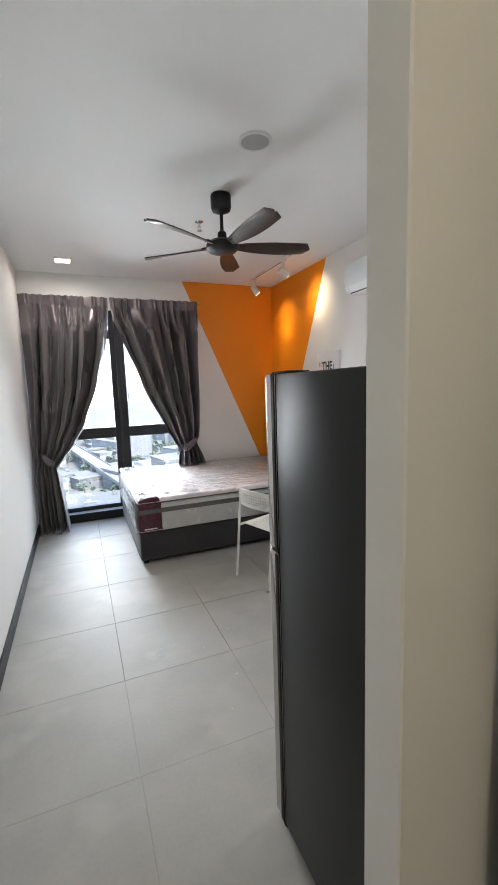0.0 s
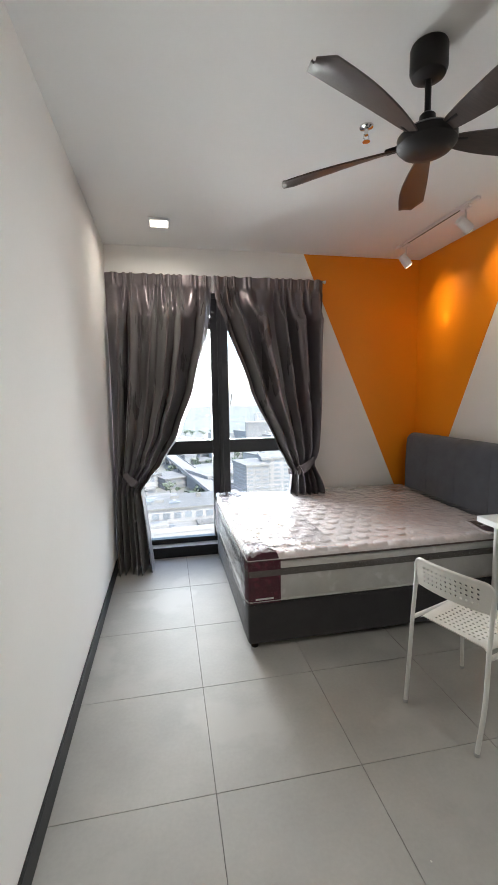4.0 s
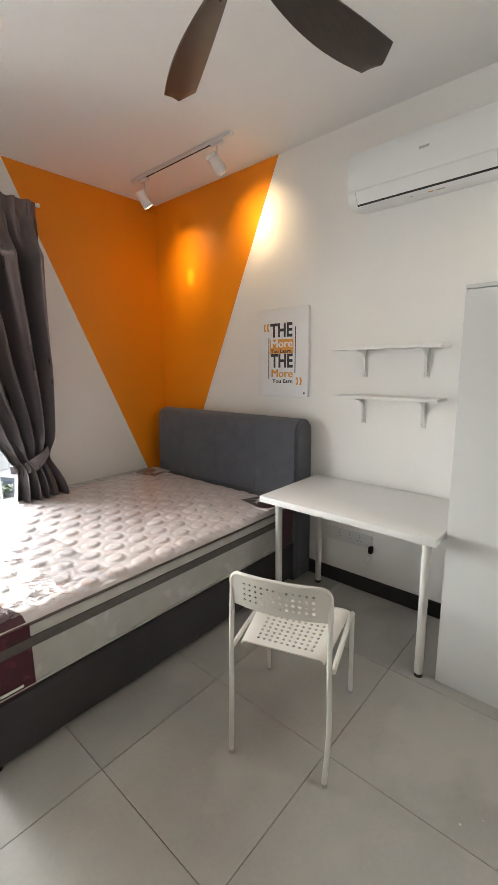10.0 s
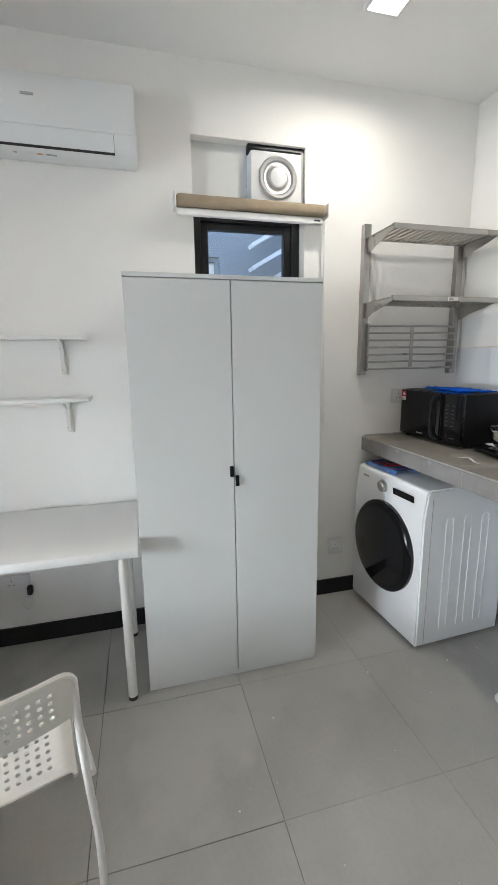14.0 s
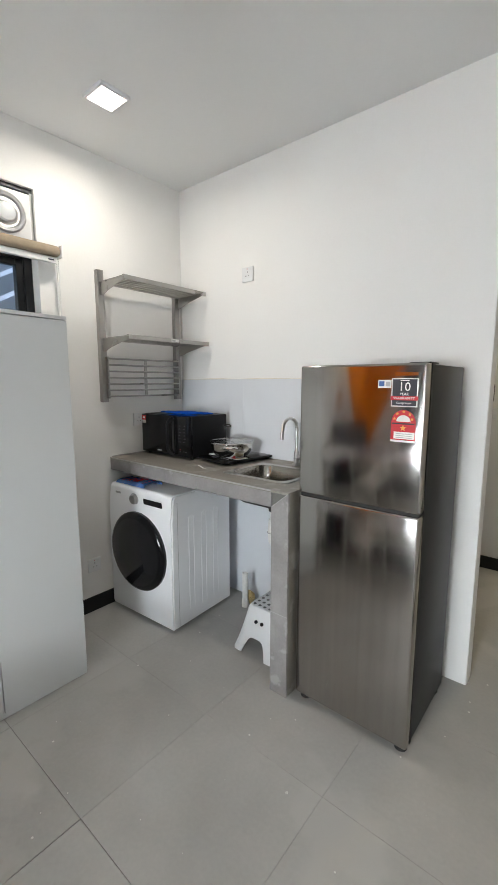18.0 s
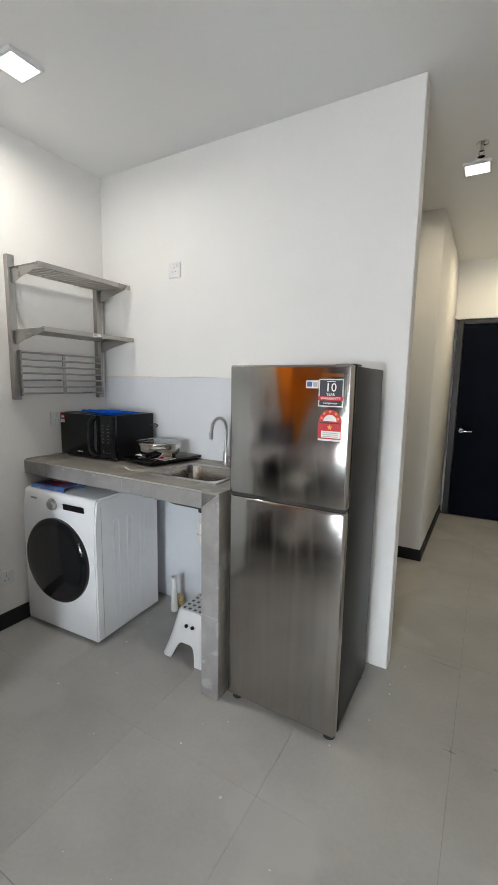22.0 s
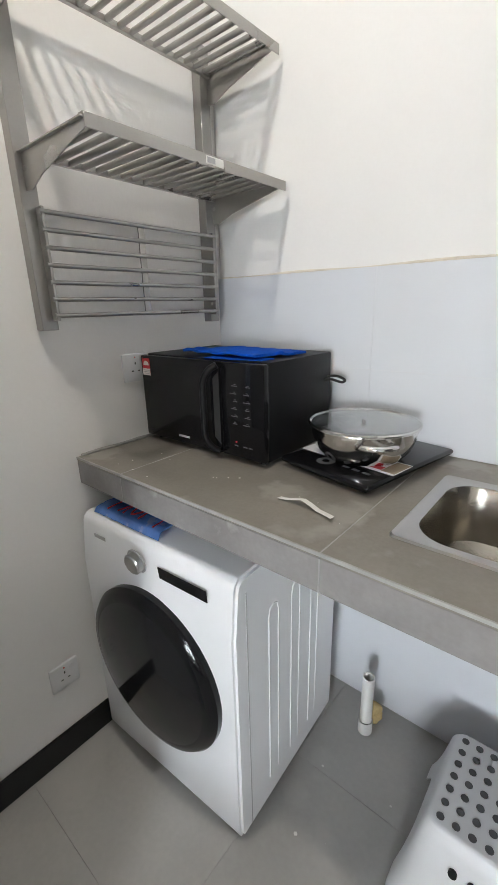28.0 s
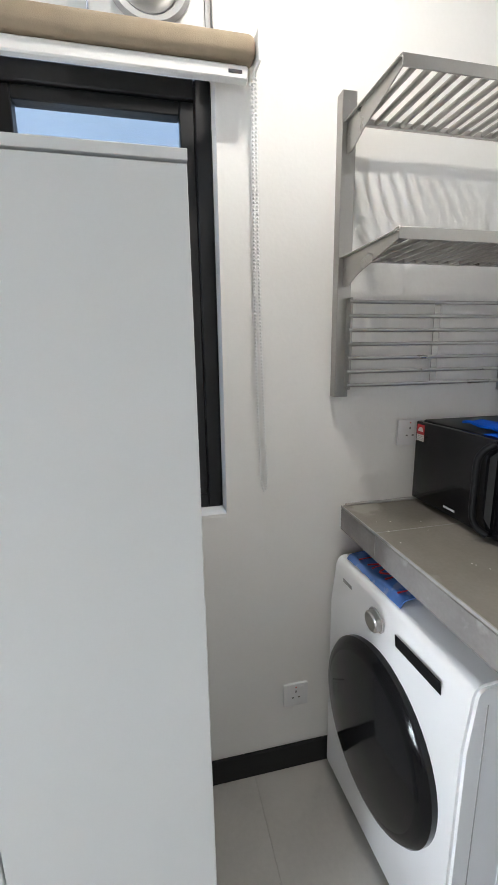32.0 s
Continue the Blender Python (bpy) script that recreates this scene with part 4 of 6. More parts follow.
def corner_label(x, sx, y, sy):
    """A burgundy label wrapped round one mattress corner: two sides and the top."""
    b = bmesh.new()
    bot, up = MZ0 + 0.004, 0.528
    L = 0.20
    o = 0.008
    pts = [(x + sx * L, y - sy * o), (x + sx * 0.03, y - sy * o), (x + sx * 0.006, y + sy * 0.000), (x - sx * o, y + sy * 0.03), (x - sx * o, y + sy * L)]
    cols = [[b.verts.new((p[0], p[1], bot + (up - bot) * k / 6 + 0.002 * math.sin(9 * k + 5 * p[0]))) for k in range(7)] for p in pts]
    for A, B in zip(cols, cols[1:]):
        for k in range(6):
            b.faces.new((A[k], B[k], B[k + 1], A[k + 1]))
    bmesh.ops.recalc_face_normals(b, faces=b.faces)
    bmesh.ops.solidify(b, geom=list(b.faces), thickness=-0.003)
    lab = part("corner_label", b, M_BURGUNDY, mt, "burgundy satin corner label")
    n = 12
    if sx < 0:
        return lab
    tb = sheet(n, n, lambda u, v: (x + sx * (0.004 + 0.19 * u * (1 - 0.35 * v)), y + sy * (0.004 + 0.17 * v), 0.5730 - 0.038 * math.exp(-min(u, v) * 12)))
    part("corner_flap", tb, M_BURGUNDY, mt, "burgundy label over the quilted corner")
    return lab


lab = corner_label(MX0, 1, MY0, 1)
corner_label(MX1, -1, MY0, 1)
corner_label(MX0, 1, MY1, -1)
corner_label(MX1, -1, MY1, -1)
# printed corner cloth at the head end: tan leaf, white field and a burgundy round
FLAP = 0.5715
for fy, fs in ((MY0, 1), (MY1, -1)):
    part("corner_flap", prism([(MX1 - 0.010, fy + fs * 0.012), (MX1 - 0.255, fy + fs * 0.012), (MX1 - 0.265, fy + fs * 0.10), (MX1 - 0.225, fy + fs * 0.285), (MX1 - 0.010, fy + fs * 0.215)][::fs], "z", FLAP - 0.010, FLAP), M_TICK, mt, "printed corner cloth")
    for k, tri in enumerate((((-0.172, 0.280), (-0.012, 0.214), (-0.090, 0.195)), ((-0.172, 0.280), (-0.100, 0.188), (-0.150, 0.165)), ((-0.165, 0.262), (-0.158, 0.150), (-0.198, 0.115)))):
        part("flap_print", prism([(MX1 - 0.05 + a, fy + fs * c) for a, c in tri], "z", FLAP - 0.001, FLAP + 0.0012), M_PIPING, mt, "brown printed leaf")
    rd = [(MX1 - 0.165 + 0.092 * math.cos(radians(k * 18)), fy + fs * (0.082 + 0.068 * math.sin(radians(k * 18)))) for k in range(20)]
    part("flap_print", prism(rd, "z", FLAP - 0.001, FLAP + 0.0014), M_BURGUNDY, mt, "burgundy printed round")
part("label_mark", box(MX0 + 0.045, MX0 + 0.155, MY0 - 0.0135, MY0 - 0.0115, 0.296, 0.306), M_PAPER, lab, "white maker's mark as a plain bar")


def crease(x, y):
    """Sharp ridges of crumpled film."""
    wx, wy = x + 0.05 * noise.noise(Vector((x * 6, y * 6, 3))), y + 0.05 * noise.noise(Vector((x * 6, y * 6, 9)))
    a = 1 - abs(noise.noise(Vector((wx * 12, wy * 30, 1.0))))
    c = 1 - abs(noise.noise(Vector((wx * 34, wy * 15, 4.0))))
    return 0.6 * a ** 3 + 0.4 * c ** 3


def film_height(x, y, amount):
    e = min((x - MX0 + 0.012) / 0.05, (y - MY0 + 0.014) / 0.05, 1.0)
    return 0.546 + 0.032 * math.sqrt(max(0, 1 - (1 - e) ** 2)) + amount * crease(x, y)


def wrap_foot(u, v):
    x, y = MX0 - 0.010 + 0.58 * u, MY0 - 0.012 + (MY1 - MY0 + 0.02) * v
    edge = 0.42 + 0.10 * noise.noise(Vector((y * 3, 0, 2)))
    return (x, y, film_height(x, y, 0.034 * max(0.08, min(1.0, (edge - u * 0.58) / 0.16))))


def wrap_rest(u, v):
    x, y = MX0 + 0.57 + (MX1 - MX0 - 0.575) * u, MY0 - 0.012 + (MY1 - MY0 + 0.02) * v
    return (x, y, film_height(x, y, 0.0024))


film = part("plastic_wrap", sheet(150, 300, wrap_foot), M_FILM, mt, "crinkled clear plastic wrap over the foot end", smooth=180)
film4 = part("plastic_wrap", sheet(110, 90, wrap_rest), M_FILMFLAT, mt, "taut clear plastic wrap", smooth=180)
film2 = part("plastic_wrap", sheet(220, 44, lambda u, v: (MX0 - 0.012 - 0.012 * crease(u * 0.9, v * 0.25 + 3), MY0 - 0.012 + (MY1 - MY0 + 0.02) * u, 0.270 + 0.285 * v)), M_FILM, mt, "crinkled clear plastic wrap on the foot end", smooth=180)
film3 = part("plastic_wrap", sheet(260, 30, lambda u, v: (MX0 - 0.01 + (MX1 - MX0 + 0.008) * u, MY0 - 0.016 - 0.016 * crease(u * 2.4, v * 0.4 + 8) * max(0.18, 1 - 5 * u), 0.270 + 0.285 * v)), M_FILMFLAT, mt, "clear plastic wrap along the side", smooth=180)
for f in (film, film2, film3, film4):
    f.visible_shadow = False
mt.matrix_basis = Matrix.Translation((1.6, 4.58, 0.288))

# ---- poster ----
po = thing("poster", (2.74, 4.07, 1.27), "white canvas print with black and amber lettering, hung on the wall", "poster")
PY0, PY1, PZ0, PZ1, PXF = 3.854, 4.282, 1.266, 1.868, EX - 0.024
part("canvas", box(PXF, EX - 0.001, PY0, PY1, PZ0, PZ1, 0.004, 2), M_CANVAS, po)
PC = 4.072


def on_poster(dy, z):
    """dy: metres towards the reader's right."""
    return pose(PXF - 0.0015, PC - dy, z, 90, 0, -90)


words("lettering", "THE", 0.128, on_poster(-0.002, 1.716), M_INK, po, "bold black word THE", 0.004, 0.190)
part("amber_bar", box(PXF - 0.0012, PXF, PC - 0.100, PC + 0.100, 1.562, 1.660), M_GOLD, po, "amber bar behind two lines")
for dy, lift in ((-0.0022, 0.0022), (0.0006, 0.0025), (0.0034, 0.0028)):   # three passes make the stroke heavy
    words("lettering", "More", 0.076, pose(PXF - lift, PC - dy, 1.628, 90, 0, -90), M_CANVAS, po, "white word More", 0.0, 0.180)
    words("lettering", "More", 0.078, pose(PXF - lift, PC - dy - 0.002, 1.424, 90, 0, -90), M_GOLD, po, "amber word More", 0.0, 0.180)
words("lettering", "You Learn,", 0.036, pose(PXF - 0.0022, PC, 1.578, 90, 0, -90), M_INK, po, "black words You Learn", 0.0006, 0.190)
words("lettering", "THE", 0.128, on_poster(0.002, 1.508), M_INK, po, "bold black word THE", 0.004, 0.190)
words("lettering", "You Earn", 0.038, on_poster(0.008, 1.372), M_INK, po, "black words You Earn", 0.0008, 0.178)
for dy, z in ((-0.146, 1.742), (-0.118, 1.742), (0.132, 1.374), (0.160, 1.374)):
    side = -1 if dy < 0 else 1
    mark = [(0.010, 0.026), (-0.006, 0.026), (-0.012, 0.0), (-0.006, -0.026), (0.010, -0.026), (-0.001, 0.0)]
    part("quote_mark", prism([(PC - dy + side * p, z + q) for p, q in mark], "x", PXF - 0.0012, PXF + 0.001), M_GOLD, po, "amber quotation mark")
for dy, a, c in ((-0.113, 1.385, 1.672), (0.116, 1.430, 1.740)):
    part("line", prism([(PC - dy - 0.0045, c), (PC - dy + 0.0015, c), (PC - dy + 0.0045, a), (PC - dy - 0.0015, a)], "x", PXF - 0.0012, PXF), M_INK, po)
part("corner_mark", box(PXF - 0.0012, PXF, PY0 + 0.022, PY0 + 0.034, 1.288, 1.300), M_INK, po)

# ---- air conditioner ----
ac = thing("air_conditioner", (2.6, 3.09, 2.25), "white split-unit air conditioner with a closed flap", "air conditioner")
AY0, AY1 = 2.700, 3.508
face = [(2.695, 2.320), (2.695, 2.570), (2.660, 2.583), (2.560, 2.585), (2.515, 2.570), (2.492, 2.52), (2.488, 2.44), (2.489, 2.385), (2.497, 2.345), (2.517, 2.316), (2.545, 2.304), (2.600, 2.306)]
b = prism(face, "y", AY0, AY1)
bmesh.ops.bevel(b, geom=[e for e in b.edges if abs(e.verts[0].co.y - e.verts[1].co.y) < 1e-5], offset=0.006, segments=2, affect="EDGES", clamp_overlap=True)
part("body", b, M_AC, ac)
part("panel_seam", box(2.4885, 2.4935, AY0 + 0.006, AY1 - 0.006, 2.3728, 2.3745), M_PLASTIC, ac)
fl = prism([(2.4925, 2.369), (2.4872, 2.367), (2.4952, 2.343), (2.5155, 2.3125), (2.522, 2.317), (2.502, 2.346)], "y", AY0 + 0.095, AY1 - 0.052)
part("flap", fl, M_AC, ac)
# solid black strip paints the shade of the slot below the flap
part("flap_gap_strip", prism([(2.517, 2.3135), (2.5145, 2.3115), (2.524, 2.3055), (2.529, 2.308)], "y", AY0 + 0.093, AY1 - 0.050), M_RUBBER, ac, "black strip standing for the shaded air slot")
for yy in (AY0 + 0.0935, AY1 - 0.0505):
    part("flap_seam", prism([(2.4925, 2.3695), (2.4868, 2.3675), (2.4948, 2.343), (2.515, 2.312), (2.522, 2.317), (2.502, 2.346)], "y", yy - 0.0014, yy + 0.0014), M_GREYPLASTIC, ac)
part("maker_mark", box(2.4862, 2.488, 3.085, 3.132, 2.474, 2.484), M_GREYPLASTIC, ac, "small grey maker's mark as a plain bar")
for yy, ww, mm in ((3.19, 0.012, M_GREYPLASTIC), (3.135, 0.035, M_PAPER), (3.095, 0.02, M_GOLD), (3.05, 0.04, M_GREYPLASTIC), (3.005, 0.01, M_PAPER)):
    part("sticker", turned(box(-0.001, 0.001, -ww / 2, ww / 2, -0.005, 0.005), pose(2.575, yy, 2.3042, 0, -88, 0)), mm, ac)

ac.matrix_basis = Matrix.Translation((2.654, 3.078, 2.264))

# ---- shelves ----
for sz in (1.583, 1.300):
    sh = thing("wall_shelf", (2.62, 3.25, sz - 0.1), "thin white wall shelf on two white brackets above the desk", "shelf", "shelves above the desk")
    part("board", box(EX - 0.155, EX, 2.972, 3.600 if sz > 1.5 else 3.580, sz - 0.016, sz, 0.0015, 1), M_WHITE, sh)
    for by in (3.087, 3.453):
        br = prism([(EX, sz - 0.016), (EX - 0.125, sz - 0.016), (EX - 0.125, sz - 0.022), (EX - 0.055, sz - 0.034), (EX - 0.026, sz - 0.062), (EX - 0.011, sz - 0.165), (EX, sz - 0.172)], "y", by - 0.006, by + 0.006)
        box(EX - 0.005, EX, by - 0.016, by + 0.016, sz - 0.178, sz - 0.016, 0.001, 1, bm=br)
        bb = part("bracket", br, M_STEELPAINT, sh)
        for q in (0.055, 0.155):
            part("screw", rod((EX - 0.0065, by + 0.010, sz - q), (EX - 0.004, by + 0.010, sz - q), 0.0035, seg=8), M_STEEL, bb)

# ---- desk ----
dk = thing("desk", (2.44, 3.32, 0.0), "white laminate desk with four round white legs against the wall", "desk")
DX0, DX1, DY0, DY1, DZ = 2.110, 2.714, 2.788, 3.766, 0.746
part("desktop", box(DX0, DX1, DY0, DY1, DZ - 0.036, DZ, 0.0025, 2), M_WHITE, dk)
for lx, ly in ((DX0 + 0.098, DY0 + 0.066), (DX0 + 0.098, DY1 - 0.066), (DX1 - 0.055, DY0 + 0.066), (DX1 - 0.055, DY1 - 0.066)):
    lg = part("leg", rod((lx, ly, 0.018), (lx, ly, DZ - 0.042), 0.020, seg=24), M_STEELPAINT, dk)
    part("mount_plate", rod((lx, ly, DZ - 0.043), (lx, ly, DZ - 0.036), 0.05, seg=24), M_STEELPAINT, lg)
    part("foot", rod((lx, ly, 0.0), (lx, ly, 0.018), 0.0195, seg=24), M_RUBBER, lg)

# ---- wardrobe ----
wd = thing("wardrobe", (2.47, 2.39, 0.0), "pale grey-white two-door wardrobe with small black pull tabs", "wardrobe")
AX, A0, A1, AZ = 2.221, 1.978, 2.781, 1.791
part("side_panel", box(AX + 0.020, EX - 0.02, A0, A0 + 0.016, 0.0, AZ - 0.017, 0.001, 1), M_GREYWHITE, wd)
part("side_panel", box(AX + 0.020, EX - 0.02, A1 - 0.016, A1, 0.0, AZ - 0.017, 0.001, 1), M_GREYWHITE, wd)
part("top_panel", box(AX, EX - 0.02, A0, A1, AZ - 0.016, AZ, 0.001, 1), M_GREYWHITE, wd)
part("bottom_panel", box(AX + 0.020, EX - 0.02, A0 + 0.016, A1 - 0.016, 0.03, 0.046), M_GREYWHITE, wd)
part("plinth", box(AX + 0.006, AX + 0.02, A0, A1, 0.0, 0.022, 0.001, 1), M_GREYWHITE, wd)
part("back_panel", box(EX - 0.024, EX - 0.02, A0 + 0.016, A1 - 0.016, 0.03, AZ - 0.017), M_GREYWHITE, wd)
am = 2.372
for y0, y1, hz, hy in ((A0 + 0.001, am - 0.0018, 0.955, am - 0.012), (am + 0.0018, A1 - 0.001, 0.998, am + 0.012)):
    dr = part("door", box(AX + 0.001, AX + 0.0185, y0, y1, 0.025, AZ - 0.0195, 0.0012, 1), M_GREYWHITE, wd)
    hb = box(AX - 0.012, AX + 0.002, hy - 0.008, hy + 0.008, hz - 0.024, hz + 0.024, 0.004, 2)
    part("pull_tab", hb, M_BLACKMATT, dr, "small black pull tab")

# ---- chair ----
CH = Vector((1.612, 3.165, 0.0))
ch = thing("chair", CH, "white plastic chair with perforated seat and back on white metal legs", "chair")
cm = Matrix.Translation(CH)


def seat_at(u, v):
    x, y = -0.165 + 0.375 * u, (v - 0.5) * (0.325 + 0.070 * u) + 0.004
    s = abs(v - 0.5) * 2
    z = 0.437 + 0.004 * u - 0.010 * math.sin(math.pi * u) * (1 - s * s) + 0.010 * max(0.0, (s - 0.86) / 0.14) * 0
    z -= 0.020 * max(0.0, (u - 0.90) / 0.10) ** 2 + 0.012 * max(0.0, (s - 0.90) / 0.10) ** 2
    return cm @ Vector((x, y, z))


part("seat", perforated(seat_at, -0.005, 14, 14, 0.27, lambda i, j: i < 1 or i > 11 or j < 2 or j > 11), M_CHAIR, ch, "moulded seat with rows of round holes")


def back_at(u, v):
    y = (u - 0.5) * 0.382 + 0.014
    bow = 1 - (2 * u - 1) ** 2
    q = max(0.0, (abs(2 * u - 1) - 0.80) / 0.20)
    z = 0.590 + 0.134 * v - (0.004 * (2 * u - 1) ** 2 + 0.036 * (1 - math.sqrt(max(0.0, 1 - q * q)))) * v
    return cm @ Vector((-0.150 - 0.030 * bow - 0.012 * v, y, z))


part("backrest", perforated(back_at, 0.006, 16, 6, 0.27, lambda i, j: i < 2 or i > 13 or j < 1 or j > 4), M_CHAIR, ch, "curved back rail with rows of round holes")
lip = [back_at(0.5 - 0.5 * math.cos(math.pi * k / 40), 1.0) for k in range(41)]
part("back_rim", tube([back_at(0.0, 0.0), back_at(0.0, 0.5)] + lip + [back_at(1.0, 0.5), back_at(1.0, 0.0)], 0.0085, 8), M_CHAIR, ch)
for s in (-1, 1):
    lg = part("back_leg", tube([cm @ Vector(p) for p in smooth_path([(-0.240, s * 0.183, 0.012), (-0.212, s * 0.190, 0.22), (-0.183, s * 0.190 + 0.010, 0.43), (-0.165, s * 0.190 + 0.014, 0.56), (-0.157, s * 0.190 + 0.014, 0.66)], 4)], 0.010, 10), M_STEELPAINT, ch)
    part("foot", rod(cm @ Vector((-0.2415, s * 0.1825, 0.0)), cm @ Vector((-0.240, s * 0.183, 0.014)), 0.011), M_GREYPLASTIC, lg)
    lg = part("front_leg", tube([cm @ Vector(p) for p in smooth_path([(-0.185, s * 0.194, 0.424), (0.0, s * 0.196, 0.424), (0.165, s * 0.197, 0.424), (0.205, s * 0.198, 0.412), (0.218, s * 0.198, 0.375), (0.236, s * 0.198, 0.012)], 5)], 0.010, 10), M_STEELPAINT, ch)
    part("foot", rod(cm @ Vector((0.2365, s * 0.198, 0.0)), cm @ Vector((0.236, s * 0.198, 0.014)), 0.011), M_GREYPLASTIC, lg)
part("crossbar", rod(cm @ Vector((0.08, -0.19, 0.421)), cm @ Vector((0.08, 0.19, 0.421)), 0.008), M_STEELPAINT, ch)
for s in (-1, 1):
    part("stacking_buffer", box(CH.x - 0.10, CH.x - 0.07, CH.y + s * 0.13 - 0.012, CH.y + s * 0.13 + 0.012, 0.412, 0.427), M_BLACKMATT, ch)
ch.matrix_basis = pose(CH.x, CH.y, CH.z, 0, 0, 18.6)

# ---- worktop ----
CX0, CX1, CY1, CZ, CT = 1.331, EX, 1.466, 1.005, 0.070
SX0, SX1, SY0, SY1 = 1.432, 1.860, 0.978, 1.340   # sink rim
ct = thing("worktop", (2.0, 1.17, 0.0), "grey tile-clad masonry worktop on a side pier with mitred edges", "worktop")
cols = [(CX0 + 0.001, 1.928 - 0.0015), (1.928 + 0.0015, 2.530 - 0.0015), (2.530 + 0.0015, EX - 0.001)]
hole = (SX0 + 0.02, SX1 - 0.02, SY0 + 0.02, SY1 - 0.02)
sb = bmesh.new()
for q in ((CX0 + 0.012, hole[0], SY, CY1 - 0.012), (hole[1], CX1, SY, CY1 - 0.012), (hole[0], hole[1], SY, hole[2]), (hole[0], hole[1], hole[3], CY1 - 0.012)):
    box(*q, CZ - CT, CZ - 0.010, bm=sb)
part("slab", sb, M_GROUT, ct)
for i, (a, c) in enumerate(cols):
    tb = bmesh.new()
    if i == 0:
        for q in ((a, hole[0], SY, CY1), (hole[1], c, SY, CY1), (hole[0], hole[1], SY, hole[2]), (hole[0], hole[1], hole[3], CY1)):
            box(*q, CZ - 0.010, CZ, bm=tb)
    else:
        box(a, c, SY + 0.001, CY1, CZ - 0.010, CZ, 0.0012, 1, bm=tb)
    part("top_tile", tb, M_STONE, ct, smooth=0)
    part("edge_tile", box(a + (0.095 if i == 0 else 0), c, CY1 - 0.012, CY1 - 0.0005, CZ - CT - 0.012, CZ - 0.0105, 0.001, 1), M_EDGE, ct, "pale tiled front edge")
for jx in (1.928, 2.530):
    part("joint", box(jx - 0.0014, jx + 0.0014, SY + 0.002, CY1 - 0.001, CZ - 0.008, CZ + 0.0003), M_STONEEDGE, ct, "pale grout joint")
    part("joint", box(jx - 0.0014, jx + 0.0014, CY1 - 0.009, CY1 + 0.0002, CZ - CT - 0.011, CZ - 0.011), M_STONEEDGE, ct)
part("corner_strip", box(CX0 + 0.096, EX - 0.001, CY1 - 0.003, CY1 + 0.0008, CZ - 0.006, CZ + 0.0006), M_STONEEDGE, ct, "pale worn arris")
pr = bmesh.new()
box(CX0 + 0.010, CX0 + 0.085, SY, CY1 - 0.012, 0.0, CZ - CT, bm=pr)
part("pier_core", pr, M_GROUT, ct)
part("pier_tile", prism([(CX0, 0.0), (CX0 + 0.095, 0.0), (CX0 + 0.095, CZ - CT - 0.012), (CX0, CZ - 0.002)], "y", CY1 - 0.0118, CY1), M_EDGE, ct, "tall pale front tile of the pier")
part("pier_tile", box(CX0 + 0.085, CX0 + 0.095, SY, CY1 - 0.012, 0.0, CZ - CT), M_STONE, ct)
part("pier_tile", box(CX0, CX0 + 0.010, SY, CY1 - 0.012, 0.0, CZ - 0.010), M_STONE, ct)
part("pier_joint", box(CX0 + 0.0005, CX0 + 0.0945, CY1 - 0.002, CY1 + 0.0006, 0.410, 0.413), M_STONEEDGE, ct)
part("mitre_joint", prism([(CX0 + 0.001, CZ - 0.004), (CX0 + 0.004, CZ - 0.004), (CX0 + 0.098, CZ - CT - 0.010), (CX0 + 0.094, CZ - CT - 0.012)], "y", CY1 - 0.002, CY1 + 0.0007), M_STONEEDGE, ct)
part("wall_mortar", tube(smooth_path([(EX - 0.006, SY + 0.35 + 0.07 * k, CZ + 0.002 + 0.002 * (k % 2)) for k in range(5)], 4), 0.006, 6), M_STONEEDGE, ct, "crumbled mortar line along the wall")

# ---- splashback ----
sp = thing("splashback", (2.0, SY, CZ), "glossy bluish-white tiled splashback behind the worktop", "splashback", kind="structure")
part("backing", box(1.31, EX - 0.001, SY + 0.0004, SY + 0.0078, CZ + 0.002, 1.512), M_PLASTIC, sp, "white grout bed")
edge = [EX, 2.14, 1.53, 1.31]
for a, c in zip(edge[1:], edge):
    for z0, z1 in ((CZ + 0.002, 1.2275), (1.2285, 1.513)):
        part("tile", box(a + 0.0005, c - 0.0005, SY + 0.008, SY + 0.009, z0, z1), M_SPLASH, sp)
part("grout_line", tube(smooth_path([(EX - 0.02 - 0.09 * k, SY + 0.004, 1.515 + 0.0025 * math.sin(5 * k)) for k in range(16)], 3), 0.004, 6), M_CREAM, sp, "cream uneven grout line on top")
structure("underworktop_panel", box(CX0 + 0.096, EX - 0.02, SY + 0.0005, SY + 0.006, 0.002, CZ - CT), M_SPLASH, "bluish-white tiled wall under the worktop", "wall")

# ---- sink and tap ----
sk = thing("sink", (1.61, 1.18, CZ), "stainless steel inset sink with a rounded bowl", "sink")


def rounded(x0, x1, y0, y1, r, z, n=6):
    out = []
    for cx, cy, a0 in ((x1 - r, y1 - r, 0), (x0 + r, y1 - r, 90), (x0 + r, y0 + r, 180), (x1 - r, y0 + r, 270)):
        out += [(cx + r * math.cos(radians(a0 + 90 * k / n)), cy + r * math.sin(radians(a0 + 90 * k / n)), z) for k in range(n + 1)]
    return out


def loft(loops, close_last=True, bm=None):
    b = bm or bmesh.new()
    rings = [[b.verts.new(p) for p in lp] for lp in loops]
    for A, B in zip(rings, rings[1:]):
        for j in range(len(A)):
            b.faces.new((A[j], A[(j + 1) % len(A)], B[(j + 1) % len(B)], B[j]))
    if close_last:
        b.faces.new(rings[-1])
    bmesh.ops.recalc_face_normals(b, faces=b.faces)
    return b


